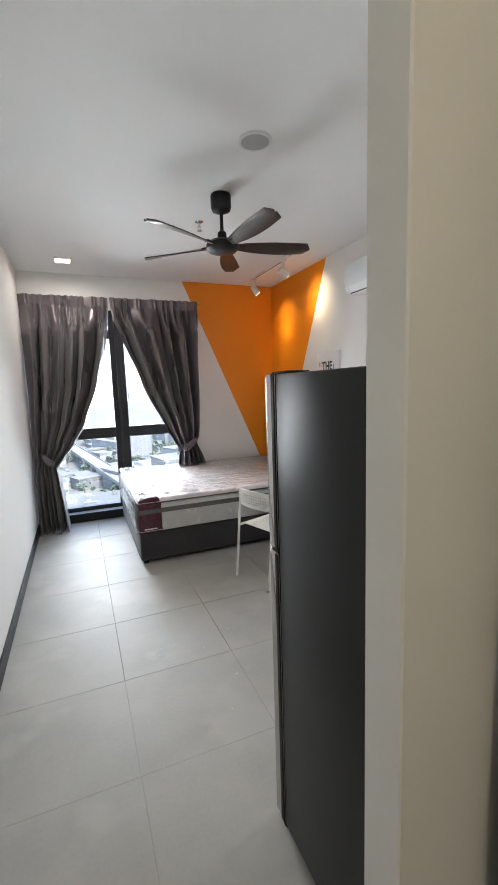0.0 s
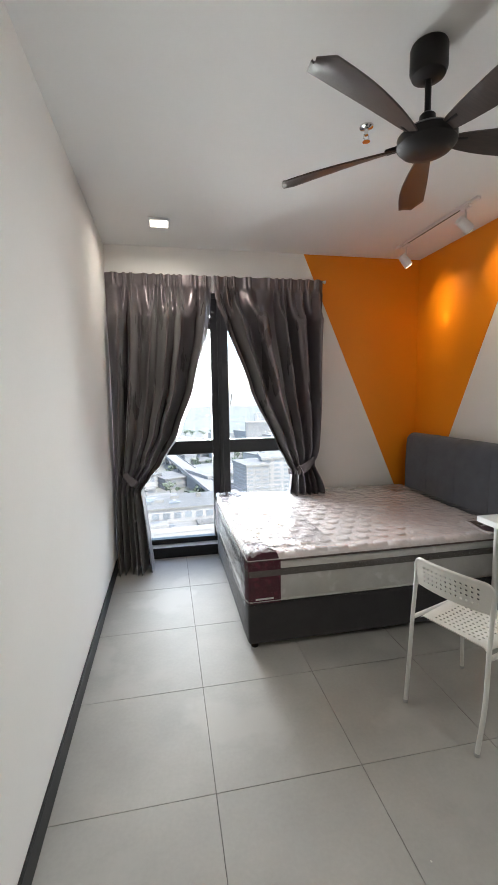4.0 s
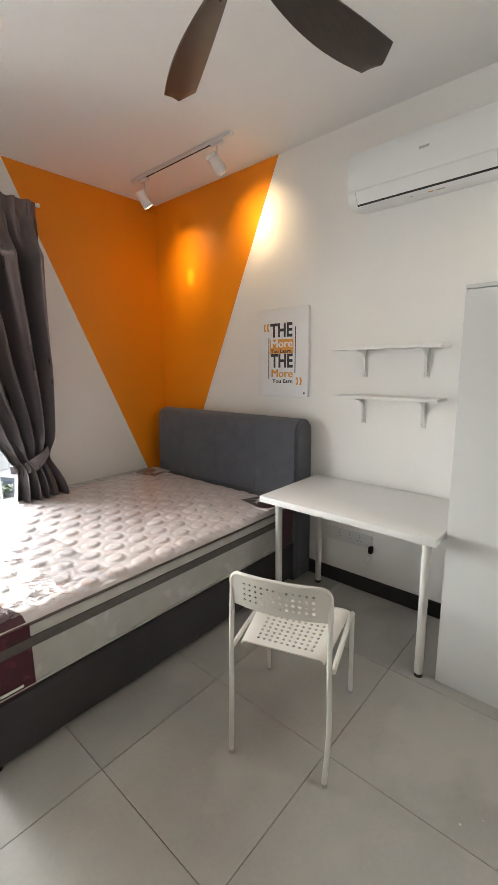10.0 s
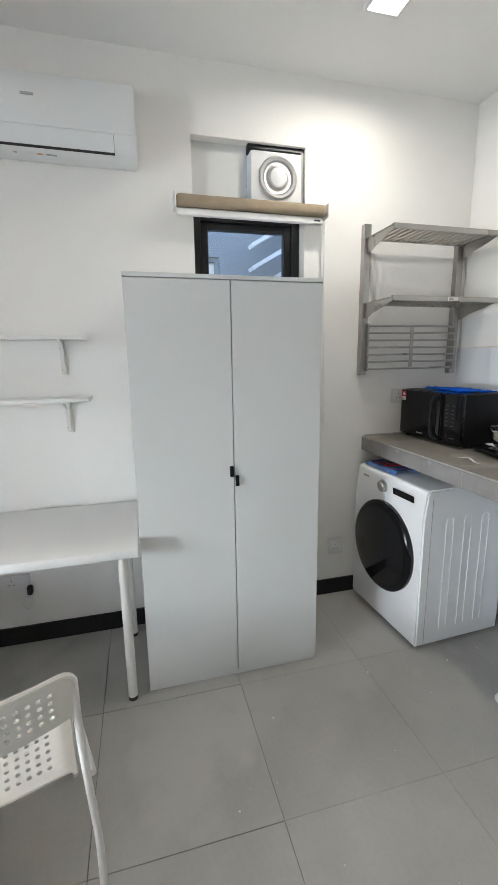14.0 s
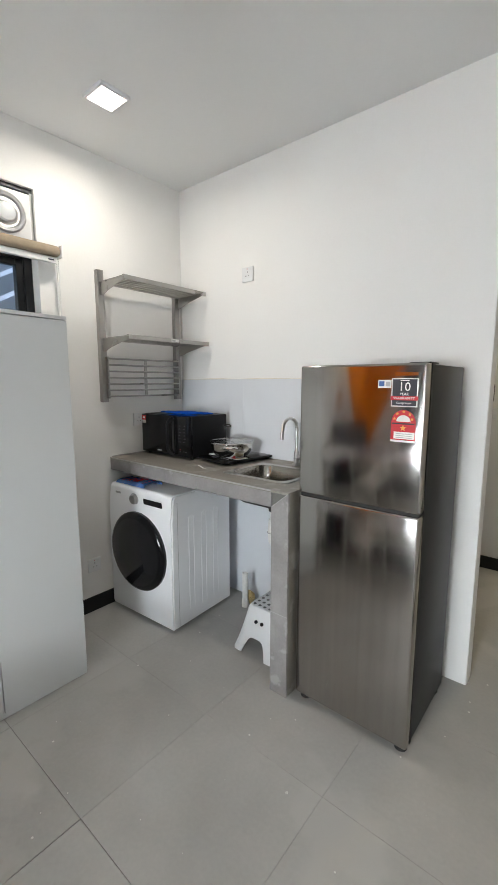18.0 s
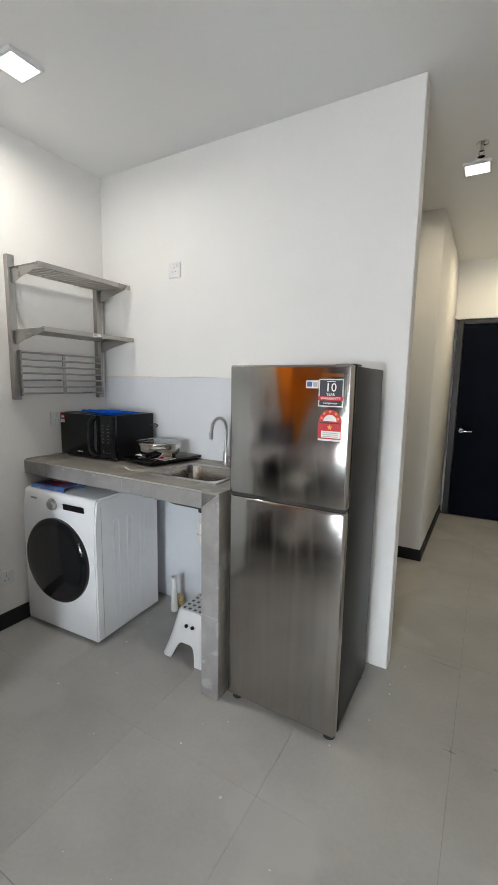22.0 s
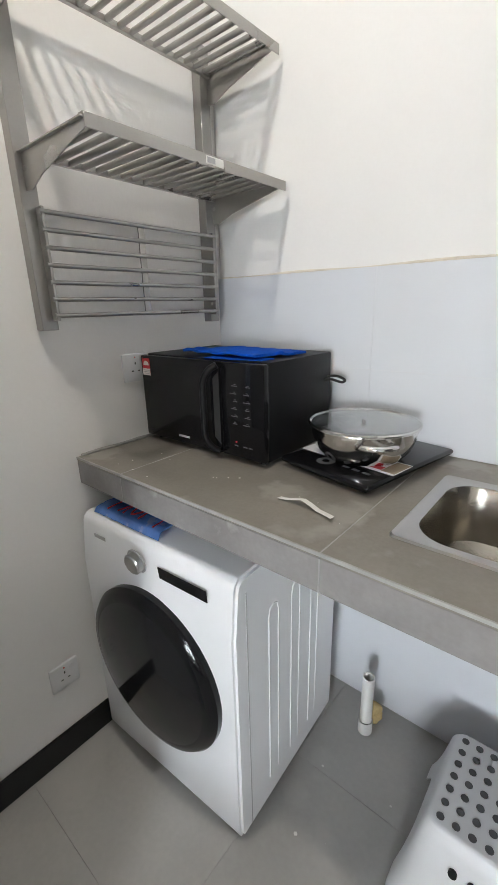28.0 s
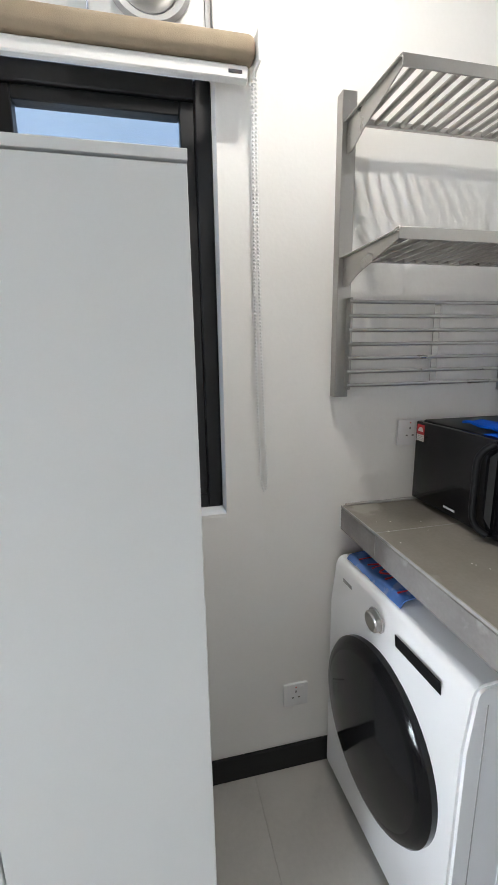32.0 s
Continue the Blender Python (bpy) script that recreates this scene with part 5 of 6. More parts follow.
part("rim", loft([rounded(SX0, SX1, SY0, SY1, 0.015, CZ + 0.0005), rounded(SX0 + 0.003, SX1 - 0.003, SY0 + 0.003, SY1 - 0.003, 0.014, CZ + 0.005),
                  rounded(SX0 + 0.012, SX1 - 0.012, SY0 + 0.012, SY1 - 0.012, 0.02, CZ + 0.002), rounded(SX0 + 0.030, SX1 - 0.030, SY0 + 0.030, SY1 - 0.025, 0.07, CZ + 0.003)], False), M_STEEL, sk)
bowl = loft([rounded(SX0 + 0.030, SX1 - 0.030, SY0 + 0.030, SY1 - 0.025, 0.07, CZ + 0.003), rounded(SX0 + 0.034, SX1 - 0.034, SY0 + 0.034, SY1 - 0.029, 0.07, CZ - 0.006),
             rounded(SX0 + 0.042, SX1 - 0.042, SY0 + 0.042, SY1 - 0.037, 0.07, CZ - 0.13), rounded(SX0 + 0.075, SX1 - 0.075, SY0 + 0.075, SY1 - 0.07, 0.05, CZ - 0.155)])
bmesh.ops.reverse_faces(bowl, faces=bowl.faces)
part("bowl", bowl, M_SINK, sk)
part("drain", capped(lathe([(0.042, 0.0), (0.038, 0.004), (0.020, 0.001), (0.003, 0.001)], (1.646, 1.160, CZ - 0.154), 28)), M_CHROME, sk)
b = loft([rounded(SX0 + 0.026, SX1 - 0.026, SY0 + 0.026, SY1 - 0.021, 0.07, CZ - 0.012), rounded(SX0 + 0.036, SX1 - 0.036, SY0 + 0.036, SY1 - 0.031, 0.07, CZ - 0.134), rounded(SX0 + 0.068, SX1 - 0.068, SY0 + 0.068, SY1 - 0.063, 0.05, CZ - 0.162)])
part("underside", b, M_BLACKMATT, sk, "dark sound-deadened underside")
tp = thing("tap", (1.612, 0.955, CZ), "brushed steel gooseneck tap with a side lever", "tap")
TX, TY = 1.665, 0.898
part("base", capped(lathe([(0.026, 0.0), (0.025, 0.006), (0.017, 0.012), (0.016, 0.075), (0.012, 0.085)], (TX, TY, CZ), 28)), M_STEEL, tp)
neck = [(TX, TY, CZ + 0.08), (TX, TY, CZ + 0.22)] + [(TX + (0.055 - 0.055 * math.cos(a)) * 0.20, TY + (0.055 - 0.055 * math.cos(a)) * 1.02, CZ + 0.225 + 0.055 * math.sin(a)) for a in (radians(18 * k) for k in range(1, 11))]
end = Vector(neck[-1])
part("spout", tube(neck + [end + Vector((0.003, 0.004, -0.03))], 0.0095, 12), M_STEEL, tp)
part("aerator", rod(end + Vector((0.003, 0.004, -0.025)), end + Vector((0.004, 0.005, -0.062)), 0.0125, 0.0115, 18), M_STEEL, tp)
b = rod((TX - 0.012, TY + 0.0, CZ + 0.045), (TX - 0.055, TY + 0.0, CZ + 0.045), 0.011, seg=16)
rod((TX - 0.048, TY, CZ + 0.045), (TX - 0.056, TY + 0.006, CZ + 0.115), 0.0055, 0.0045, bm=b)
part("lever", b, M_STEEL, tp)

# ---- waste pipes ----
wp = thing("sink_waste", (1.66, 1.10, 0.6), "white plastic sink waste with bottle trap under the worktop", "waste pipe")
part("tailpiece", rod((1.628, 1.205, CZ - 0.162), (1.628, 1.205, CZ - 0.20), 0.030, 0.026, seg=24), M_RUBBER, wp, "black strainer nut")
part("neck", capped(lathe([(0.018, -0.195), (0.018, -0.245), (0.026, -0.248), (0.026, -0.262), (0.014, -0.264)], (1.628, 1.205, CZ), 28)), M_PVC, wp)
part("trap", capped(lathe([(0.022, -0.262), (0.027, -0.268), (0.031, -0.315), (0.031, -0.322), (0.029, -0.328), (0.026, -0.375), (0.020, -0.388), (0.004, -0.392)], (1.628, 1.205, CZ), 32)), M_PVC, wp, "white bottle trap")
part("trap_ring", tube([(1.628 + 0.0335 * math.cos(k * 0.2618), 1.205 + 0.0335 * math.sin(k * 0.2618), CZ - 0.320) for k in range(24)], 0.0022, 6, closed=True), M_GREYPLASTIC, wp, "grey clamp ring")
part("outlet", tube(smooth_path([(1.628, 1.19, CZ - 0.285), (1.605, 1.16, CZ - 0.285), (1.565, 1.15, CZ - 0.30), (1.559, 1.15, CZ - 0.33)], 5), 0.015, 12), M_PVC, wp)
part("union", capped(lathe([(0.016, -0.325), (0.021, -0.330), (0.021, -0.355), (0.017, -0.362), (0.017, -0.385), (0.008, -0.388)], (1.559, 1.15, CZ), 24)), M_PVC, wp)
part("drain_pipe", tube(smooth_path([(1.559, 1.14, CZ - 0.345), (1.555, 1.05, CZ - 0.345), (1.55, SY + 0.008, CZ - 0.345)], 5), 0.014, 12), M_PVC, wp)
wp.matrix_basis = Matrix.Translation((1.656, 1.075, 0.592))
pp = thing("floor_pipe", (2.05, 0.96, 0.0), "open white plastic pipe stub rising from the floor beside the wall", "pipe")
b = bmesh.new()
for r0, r1, z0, z1 in ((0.024, 0.024, 0.0, 0.05), (0.020, 0.020, 0.05, 0.235)):
    rod((2.018, 0.955, z0), (2.018, 0.955, z1), r0, r1, 24, bm=b, caps=False)
lathe([(0.020, 0.235), (0.0165, 0.235), (0.0165, 0.12)], (2.018, 0.955, 0.0), 24, bm=b)
part("pipe", b, M_PVC, pp)
part("inner_disc", rod((2.018, 0.955, 0.12), (2.018, 0.955, 0.122), 0.0165, seg=20), M_FOAM, pp)
b = bmesh.new()
bmesh.ops.create_icosphere(b, subdivisions=3, radius=0.03, matrix=Matrix.Translation((2.006, 0.915, 0.05)) @ Matrix.Diagonal((1, 0.8, 1.5, 1)))
for v in b.verts:
    v.co += Vector((noise.noise(v.co * 40), noise.noise(v.co * 40 + Vector((5, 0, 0))), noise.noise(v.co * 40 + Vector((0, 5, 0))))) * 0.012
    v.co.z = max(v.co.z, 0.001)
part("sealant", b, M_FOAM, pp, "lump of yellowed sealing foam")

# ---- washing machine ----
WM = Vector((2.405, 1.25, 0.0))
wm = thing("washing_machine", WM, "white front-loading washing machine with a smoked black door", "washing machine")
X0, X1, Y0, Y1, Z0, Z1 = 2.122, 2.716, 0.985, 1.515, 0.018, 0.845
body = prism([(Y0, Z0), (Y1 - 0.006, Z0), (Y1, Z0 + 0.02), (Y1, 0.690), (Y1 - 0.0145, 0.818), (Y1 - 0.019, 0.832), (Y1 - 0.029, Z1 - 0.0035), (Y1 - 0.042, Z1), (Y0, Z1)], "x", X0, X1)
bmesh.ops.bevel(body, geom=[e for e in body.edges if abs(e.verts[0].co.x - e.verts[1].co.x) < 1e-5], offset=0.008, segments=4, affect="EDGES", clamp_overlap=True)
part("cabinet", body, M_APPL, wm)
part("front_seam", box(X0 - 0.0008, X0 + 0.004, Y1 - 0.050, Y1 - 0.0475, Z0 + 0.01, Z1 - 0.045), M_GREYPLASTIC, wm)
for sy, ht in ((1.355, 0.70), (1.245, 0.70), (1.135, 0.70)):
    rib = [(X0 + 0.0004, sy - 0.022, 0.10), (X0 - 0.001, sy - 0.022, ht - 0.03), (X0 - 0.001, sy - 0.016, ht - 0.008), (X0 - 0.001, sy, ht), (X0 - 0.001, sy + 0.016, ht - 0.008), (X0 - 0.001, sy + 0.022, ht - 0.03), (X0 - 0.001, sy + 0.022, 0.10)]
    part("pressed_rib", tube(rib, 0.0017, 8), M_APPL, wm)
DCX, DCZ, R = 2.420, 0.452, 0.250
turn = Matrix.Translation((DCX, Y1, DCZ)) @ Matrix.Rotation(radians(-90), 4, "X")
door = part("door", turned(capped(lathe([(R, -0.004), (R, 0.016), (R - 0.012, 0.030), (R - 0.035, 0.036)], (0, 0, 0), 64)), turn), M_BLACKGLOSS, wm, "round black door ring")
part("door_glass", turned(capped(lathe([(R - 0.034, 0.0355), (R - 0.06, 0.042), (0.10, 0.052), (0.03, 0.055), (0.004, 0.0555)], (0, 0, 0), 64)), turn), M_SMOKE, door, "smoked convex glass")
tiltp = pose(DCX, Y1 - 0.0086, 0.765, -6.5)
part("dial", turned(capped(lathe([(0.030, 0.0), (0.030, 0.018), (0.026, 0.022), (0.004, 0.0225)], (0, 0, 0), 36)), tiltp @ pose(0.034, 0.001, 0.014) @ Matrix.Rotation(radians(-90), 4, "X")), M_STEEL, wm, "silver programme dial")
part("dial_ring", turned(lathe([(0.036, 0.0005), (0.036, 0.003), (0.030, 0.003)], (0, 0, 0), 36), tiltp @ pose(0.034, 0.001, 0.014) @ Matrix.Rotation(radians(-90), 4, "X")), M_GREYPLASTIC, wm)
part("display", turned(box(-0.216, -0.050, 0.0, 0.0025, -0.006, 0.030, 0.001, 1), tiltp), M_BLACKMATT, wm, "black display window")
part("maker_mark", turned(box(0.170, 0.220, 0.0, 0.0018, 0.026, 0.038), tiltp), M_GREYPLASTIC, wm, "grey maker's mark as a plain bar")
part("drawer_seam", turned(box(0.12, 0.262, 0.0, 0.0014, -0.022, -0.020), tiltp), M_GREYPLASTIC, wm)
for k, c in enumerate((M_INK, M_GREYPLASTIC, M_INK)):
    part("badge", turned(box(0.210 + 0.025 * k, 0.232 + 0.025 * k, 0.0, 0.0015, -0.095, -0.072), tiltp), c, wm, "small feature badge")
for k in range(5):
    part("printed_line", turned(box(-0.075 - 0.03 * k, -0.055 - 0.03 * k, 0.0, 0.0012, -0.018, -0.015), tiltp), M_GREYPLASTIC, wm)
part("printed_line", turned(box(-0.265, -0.225, 0.0, 0.0012, -0.045, -0.042), tiltp), M_GREYPLASTIC, wm)
for lx in (X0 + 0.05, X1 - 0.05):
    for ly in (Y0 + 0.05, Y1 - 0.06):
        part("foot", rod((lx, ly, 0.0), (lx, ly, 0.02), 0.02), M_RUBBER, wm)
wm.matrix_basis = pose(2.430, 1.2252, 0.0, 0, 0, 3.0)

pk = thing("folded_plastic_packet", (2.58, 1.43, Z1), "folded blue printed plastic packet lying on the washing machine", "plastic packet")
def packet_top(u, v):
    roll = math.sqrt(max(0.0, 1 - (2 * v - 1) ** 4))
    return (2.405 + 0.283 * u, 1.316 + 0.142 * v + 0.012 * u, Z1 + 0.003 + 0.024 * roll * (1 - 0.25 * u) + 0.007 * abs(noise.noise(Vector((u * 6, v * 4, 2)))))


part("packet", sheet(30, 16, packet_top, 0.003), M_BLUEBAG, pk)
for k, stroke in enumerate((((0.36, 0.85), (0.40, 0.30), (0.36, 0.20), (0.32, 0.32)), ((0.46, 0.3), (0.44, 0.6), (0.50, 0.8), (0.55, 0.55), (0.51, 0.25), (0.46, 0.3)),
                            ((0.60, 0.85), (0.64, 0.5), (0.69, 0.85)), ((0.64, 0.5), (0.62, 0.15)), ((0.12, 0.9), (0.14, 0.15)), ((0.82, 0.9), (0.84, 0.2)))):
    pts = [Vector(packet_top(u, v)) + Vector((0, 0, 0.0015)) for u, v in stroke]
    part("print", tube(smooth_path(pts, 4), 0.0028, 6), M_RED, pk, "red printed stroke")

# ---- microwave ----
M_KEYPRINT = mat("dim_grey_print", (0.085, 0.085, 0.09), 0.5, var=0.05)
mw = thing("microwave", (2.43, 1.09, CZ), "black microwave oven with a vertical handle, on the worktop", "microwave")
U0, U1, V0, V1, T0, T1 = 2.242, 2.735, 0.884, 1.218, CZ + 0.012, 1.282
part("case", box(U0, U1, V0, V1 - 0.025, T0, T1, 0.006, 2), M_BLACKMATT, mw)
part("door", box(U0 + 0.152, U1, V1 - 0.024, V1, T0 + 0.004, T1 - 0.003, 0.005, 2), M_BLACKGLOSS, mw, "black glass door")
part("control_panel", box(U0, U0 + 0.150, V1 - 0.024, V1 - 0.001, T0 + 0.004, T1 - 0.003, 0.005, 2), M_BLACKGLOSS, mw)
hx = U0 + 0.190
# flat black patch paints the shade of the handle's recess
part("recess_shade_patch", prism([(U0 + 0.153, T1 - 0.030), (U0 + 0.176, T1 - 0.050), (U0 + 0.176, T0 + 0.050), (U0 + 0.153, T0 + 0.030)], "y", V1, V1 + 0.0008), M_RUBBER, mw, "flat black patch standing for the shaded recess behind the handle")
grip = tube(smooth_path([(U0 + 0.155, V1 + 0.004, T1 - 0.012), (U0 + 0.172, V1 + 0.018, T1 - 0.026), (hx - 0.004, V1 + 0.025, T1 - 0.050), (hx, V1 + 0.026, T1 - 0.075), (hx, V1 + 0.026, (T0 + T1) / 2), (hx, V1 + 0.026, T0 + 0.070), (hx - 0.004, V1 + 0.025, T0 + 0.046), (U0 + 0.172, V1 + 0.018, T0 + 0.024), (U0 + 0.155, V1 + 0.004, T0 + 0.012)], 5), 0.0095, 10)
part("handle", grip, M_BLACKMATT, mw, "black D-shaped door handle")
for r in range(6):
    for c in range(2):
        kx, kz = U0 + 0.045 + 0.044 * c + 0.003 * (r % 2), T0 + 0.200 - 0.0205 * r
        part("key_print", box(kx, kx + 0.015 + 0.004 * ((r + c) % 3), V1 - 0.001, V1 - 0.0004, kz, kz + 0.0022), M_KEYPRINT, mw)
        part("key_print", box(kx + 0.004, kx + 0.011, V1 - 0.001, V1 - 0.0004, kz + 0.0045, kz + 0.0062), M_KEYPRINT, mw)
part("key_print", box(U0 + 0.094, U0 + 0.099, V1 - 0.001, V1 - 0.0004, T0 + 0.046, T0 + 0.051), M_RED, mw)
for kx in (0.040, 0.058, 0.090):
    part("key_print", box(U0 + kx, U0 + kx + 0.013, V1 - 0.001, V1 - 0.0004, T0 + 0.036, T0 + 0.0395), M_KEYPRINT, mw)
part("maker_mark", box(U0 + 0.285, U0 + 0.333, V1, V1 + 0.0006, T0 + 0.023, T0 + 0.0295), M_GREYPLASTIC, mw, "pale maker's mark as a plain bar")
part("printed_line", box(U1 - 0.05, U1 - 0.02, V1, V1 + 0.0006, T0 + 0.025, T0 + 0.0265), M_KEYPRINT, mw)
part("sticker", box(U1 - 0.045, U1 - 0.008, V1, V1 + 0.0006, T1 - 0.065, T1 - 0.012), M_RED, mw, "red and white energy sticker")
part("sticker_panel", box(U1 - 0.045, U1 - 0.008, V1 + 0.0006, V1 + 0.001, T1 - 0.065, T1 - 0.044), M_PAPER, mw)
b = prism([(U1 - 0.0265 + 0.013 * math.cos(radians(k * 15)), T1 - 0.034 + 0.014 * math.sin(radians(k * 15))) for k in range(13)], "y", V1 + 0.0006, V1 + 0.001)
part("sticker_dial", b, M_PAPER, mw, "white half-round dial")
for k in range(3):
    part("sticker_line", box(U1 - 0.042, U1 - 0.013, V1 + 0.001, V1 + 0.0013, T1 - 0.060 + 0.005 * k, T1 - 0.0585 + 0.005 * k), M_GREYPLASTIC, mw)
part("lead", tube(smooth_path([(U0 + 0.002, 0.905, 1.21), (U0 - 0.03, 0.90, 1.212), (U0 - 0.06, 0.91, 1.205), (U0 - 0.058, 0.925, 1.20), (U0 - 0.02, 0.92, 1.205), (U0 + 0.004, 0.92, 1.20)], 5), 0.004, 8), M_RUBBER, mw, "looped black power lead")
for lx in (U0 + 0.03, U1 - 0.03):
    for ly in (V0 + 0.03, V1 - 0.04):
        part("foot", rod((lx, ly, CZ), (lx, ly, T0 + 0.002), 0.012), M_RUBBER, mw)
cl = thing("blue_cloth", (2.38, 1.12, T1), "folded bright blue cloth lying on the microwave", "cloth")
b = sheet(26, 20, lambda u, v: (2.262 + 0.30 * u + 0.03 * v, 0.995 + 0.19 * v - 0.02 * u, T1 + 0.012 + 0.006 * noise.noise(Vector((u * 5, v * 5, 1))) + 0.005 * (1 if v > 0.45 + 0.1 * u else 0) - 0.008 * max(0, abs(u - 0.5) * 2 - 0.85)), 0.007)
part("fold", b, M_BLUECLOTH, cl)
b = sheet(16, 10, lambda u, v: (2.272 + 0.19 * u, 1.130 + 0.055 * v + 0.02 * u, T1 + 0.0025 + 0.003 * abs(noise.noise(Vector((u * 6, v * 6, 8))))), 0.0022)
part("hem", b, M_BLUECLOTH, cl)

# ---- hob and pan ----
HB = Vector((2.053, 1.006, CZ))
hob = thing("induction_hob", HB, "black glass portable induction hob on the worktop", "hob")
b = box(HB.x - 0.140, HB.x + 0.140, HB.y - 0.192, HB.y + 0.192, CZ + 0.014, CZ + 0.030, 0.012, 3)
part("glass_top", b, M_BLACKGLOSS, hob)
part("base", box(HB.x - 0.125, HB.x + 0.125, HB.y - 0.175, HB.y + 0.175, CZ + 0.004, CZ + 0.0138, 0.004, 1), M_BLACKMATT, hob)
for lx in (-0.10, 0.10):
    for ly in (-0.13, 0.13):
        part("foot", rod((HB.x + lx, HB.y + ly, CZ), (HB.x + lx, HB.y + ly, CZ + 0.006), 0.012), M_RUBBER, hob)
part("dial_ring", lathe([(0.024, 0.0), (0.024, 0.0008), (0.010, 0.0008)], (HB.x + 0.03, HB.y + 0.135, CZ + 0.0301), 30), M_KEYPRINT, hob, "grey touch ring")
for k in range(3):
    part("panel_print", box(HB.x - 0.10 + 0.03 * k, HB.x - 0.08 + 0.03 * k, HB.y + 0.125, HB.y + 0.135, CZ + 0.030, CZ + 0.0306), M_KEYPRINT, hob)
part("leaflet", turned(box(-0.140, 0.142, -0.060, 0.028, 0.0, 0.0012), pose(HB.x, HB.y + 0.075, CZ + 0.0305, 0, 0, 2)), M_CANVAS, hob, "printed paper leaflet under the pan")
part("leaflet_print", turned(box(-0.10, 0.06, -0.004, 0.016, 0.0012, 0.0018), pose(HB.x, HB.y + 0.075, CZ + 0.0305, 0, 0, 2)), M_RED, hob)
part("leaflet_print", turned(box(-0.138, -0.102, -0.055, 0.020, 0.0012, 0.0018), pose(HB.x, HB.y + 0.075, CZ + 0.0305, 0, 0, 2)), M_TAN, hob)
hob.matrix_basis = pose(HB.x, HB.y, HB.z, 0, 0, -11.5)
M_PANSTEEL = mat("polished_pan_steel", (0.82, 0.81, 0.79), 0.15, 1.0, var=0.04, scale=5, bump=0.0)
M_LINING = mat("satin_pan_steel", (0.62, 0.61, 0.59), 0.45, 0.35, var=0.05, scale=8, bump=0.02)
PN = Vector((2.055, 1.040, CZ + 0.0325))
pan = thing("pan", PN, "stainless steel casserole with a film-wrapped glass lid, on the hob", "pan")
part("body", lathe([(0.004, 0.0), (0.082, 0.0), (0.098, 0.006), (0.116, 0.028), (0.127, 0.060), (0.130, 0.086), (0.136, 0.089), (0.134, 0.091), (0.130, 0.089)], PN, 56), M_PANSTEEL, pan)
part("lining", lathe([(0.130, 0.0885), (0.1245, 0.060), (0.113, 0.030), (0.096, 0.009), (0.080, 0.004), (0.004, 0.004)], PN, 56), M_LINING, pan, "satin steel inside")
part("lid", lathe([(0.131, 0.0925), (0.110, 0.097), (0.07, 0.101), (0.02, 0.103), (0.003, 0.103)], PN, 56), M_CLEARLID, pan, "domed clear glass lid")
part("lid_rim", capped(lathe([(0.134, 0.0912), (0.137, 0.094), (0.133, 0.097), (0.129, 0.093)], PN, 56)), M_CHROME, pan)
part("lid_knob", capped(lathe([(0.012, 0.060), (0.012, 0.066), (0.034, 0.070), (0.033, 0.076), (0.003, 0.077)], PN, 28)), M_BLACKMATT, pan, "black knob packed upside down under the lid")
part("knob_post", rod(PN + Vector((0, 0, 0.0765)), PN + Vector((0, 0, 0.1025)), 0.005), M_CHROME, pan)
wrap = sheet(60, 60, lambda u, v: (lambda q, a: (PN.x + q * math.cos(a), PN.y + q * math.sin(a), PN.z + 0.1075 - 0.009 * (q / 0.135) ** 2 + 0.006 * crease(1.3 * q * math.cos(a), 0.5 * q * math.sin(a) + 2.0)))(0.135 * (0.02 + 0.98 * u), 2 * math.pi * v))
fw = part("lid_film", wrap, M_CLEARLID, pan, "crinkled cling film over the lid", smooth=180)
fw.visible_shadow = False
for s in (-1, 1):
    part("handle", tube([PN + Vector(p) for p in smooth_path([(s * 0.122, -0.040, 0.066), (s * 0.150, -0.034, 0.072), (s * 0.166, 0.0, 0.073), (s * 0.150, 0.034, 0.072), (s * 0.122, 0.040, 0.066)], 5)], 0.0085, 10), M_CHROME, pan)
pan.matrix_basis = pose(PN.x, PN.y, PN.z, 0, 0, 128) @ Matrix.Diagonal((1.03, 1.03, 0.96, 1.0))
pa = thing("paper_strip", (1.99, 1.375, CZ), "torn strip of white paper on the worktop", "paper")
b = sheet(14, 2, lambda u, v: (2.112 - 0.144 * u, 1.331 + 0.020 * u ** 2.5 - 0.006 * math.sin(3 * u) + (v - 0.5) * 0.017, CZ + 0.0012 + (0.011 * max(0.0, 1 - abs(u - 0.42) / 0.30) if u < 0.72 else 0.004 * (u - 0.72) / 0.28) + 0.003 * v), 0.0006)
part("strip", b, M_PAPER, pa)

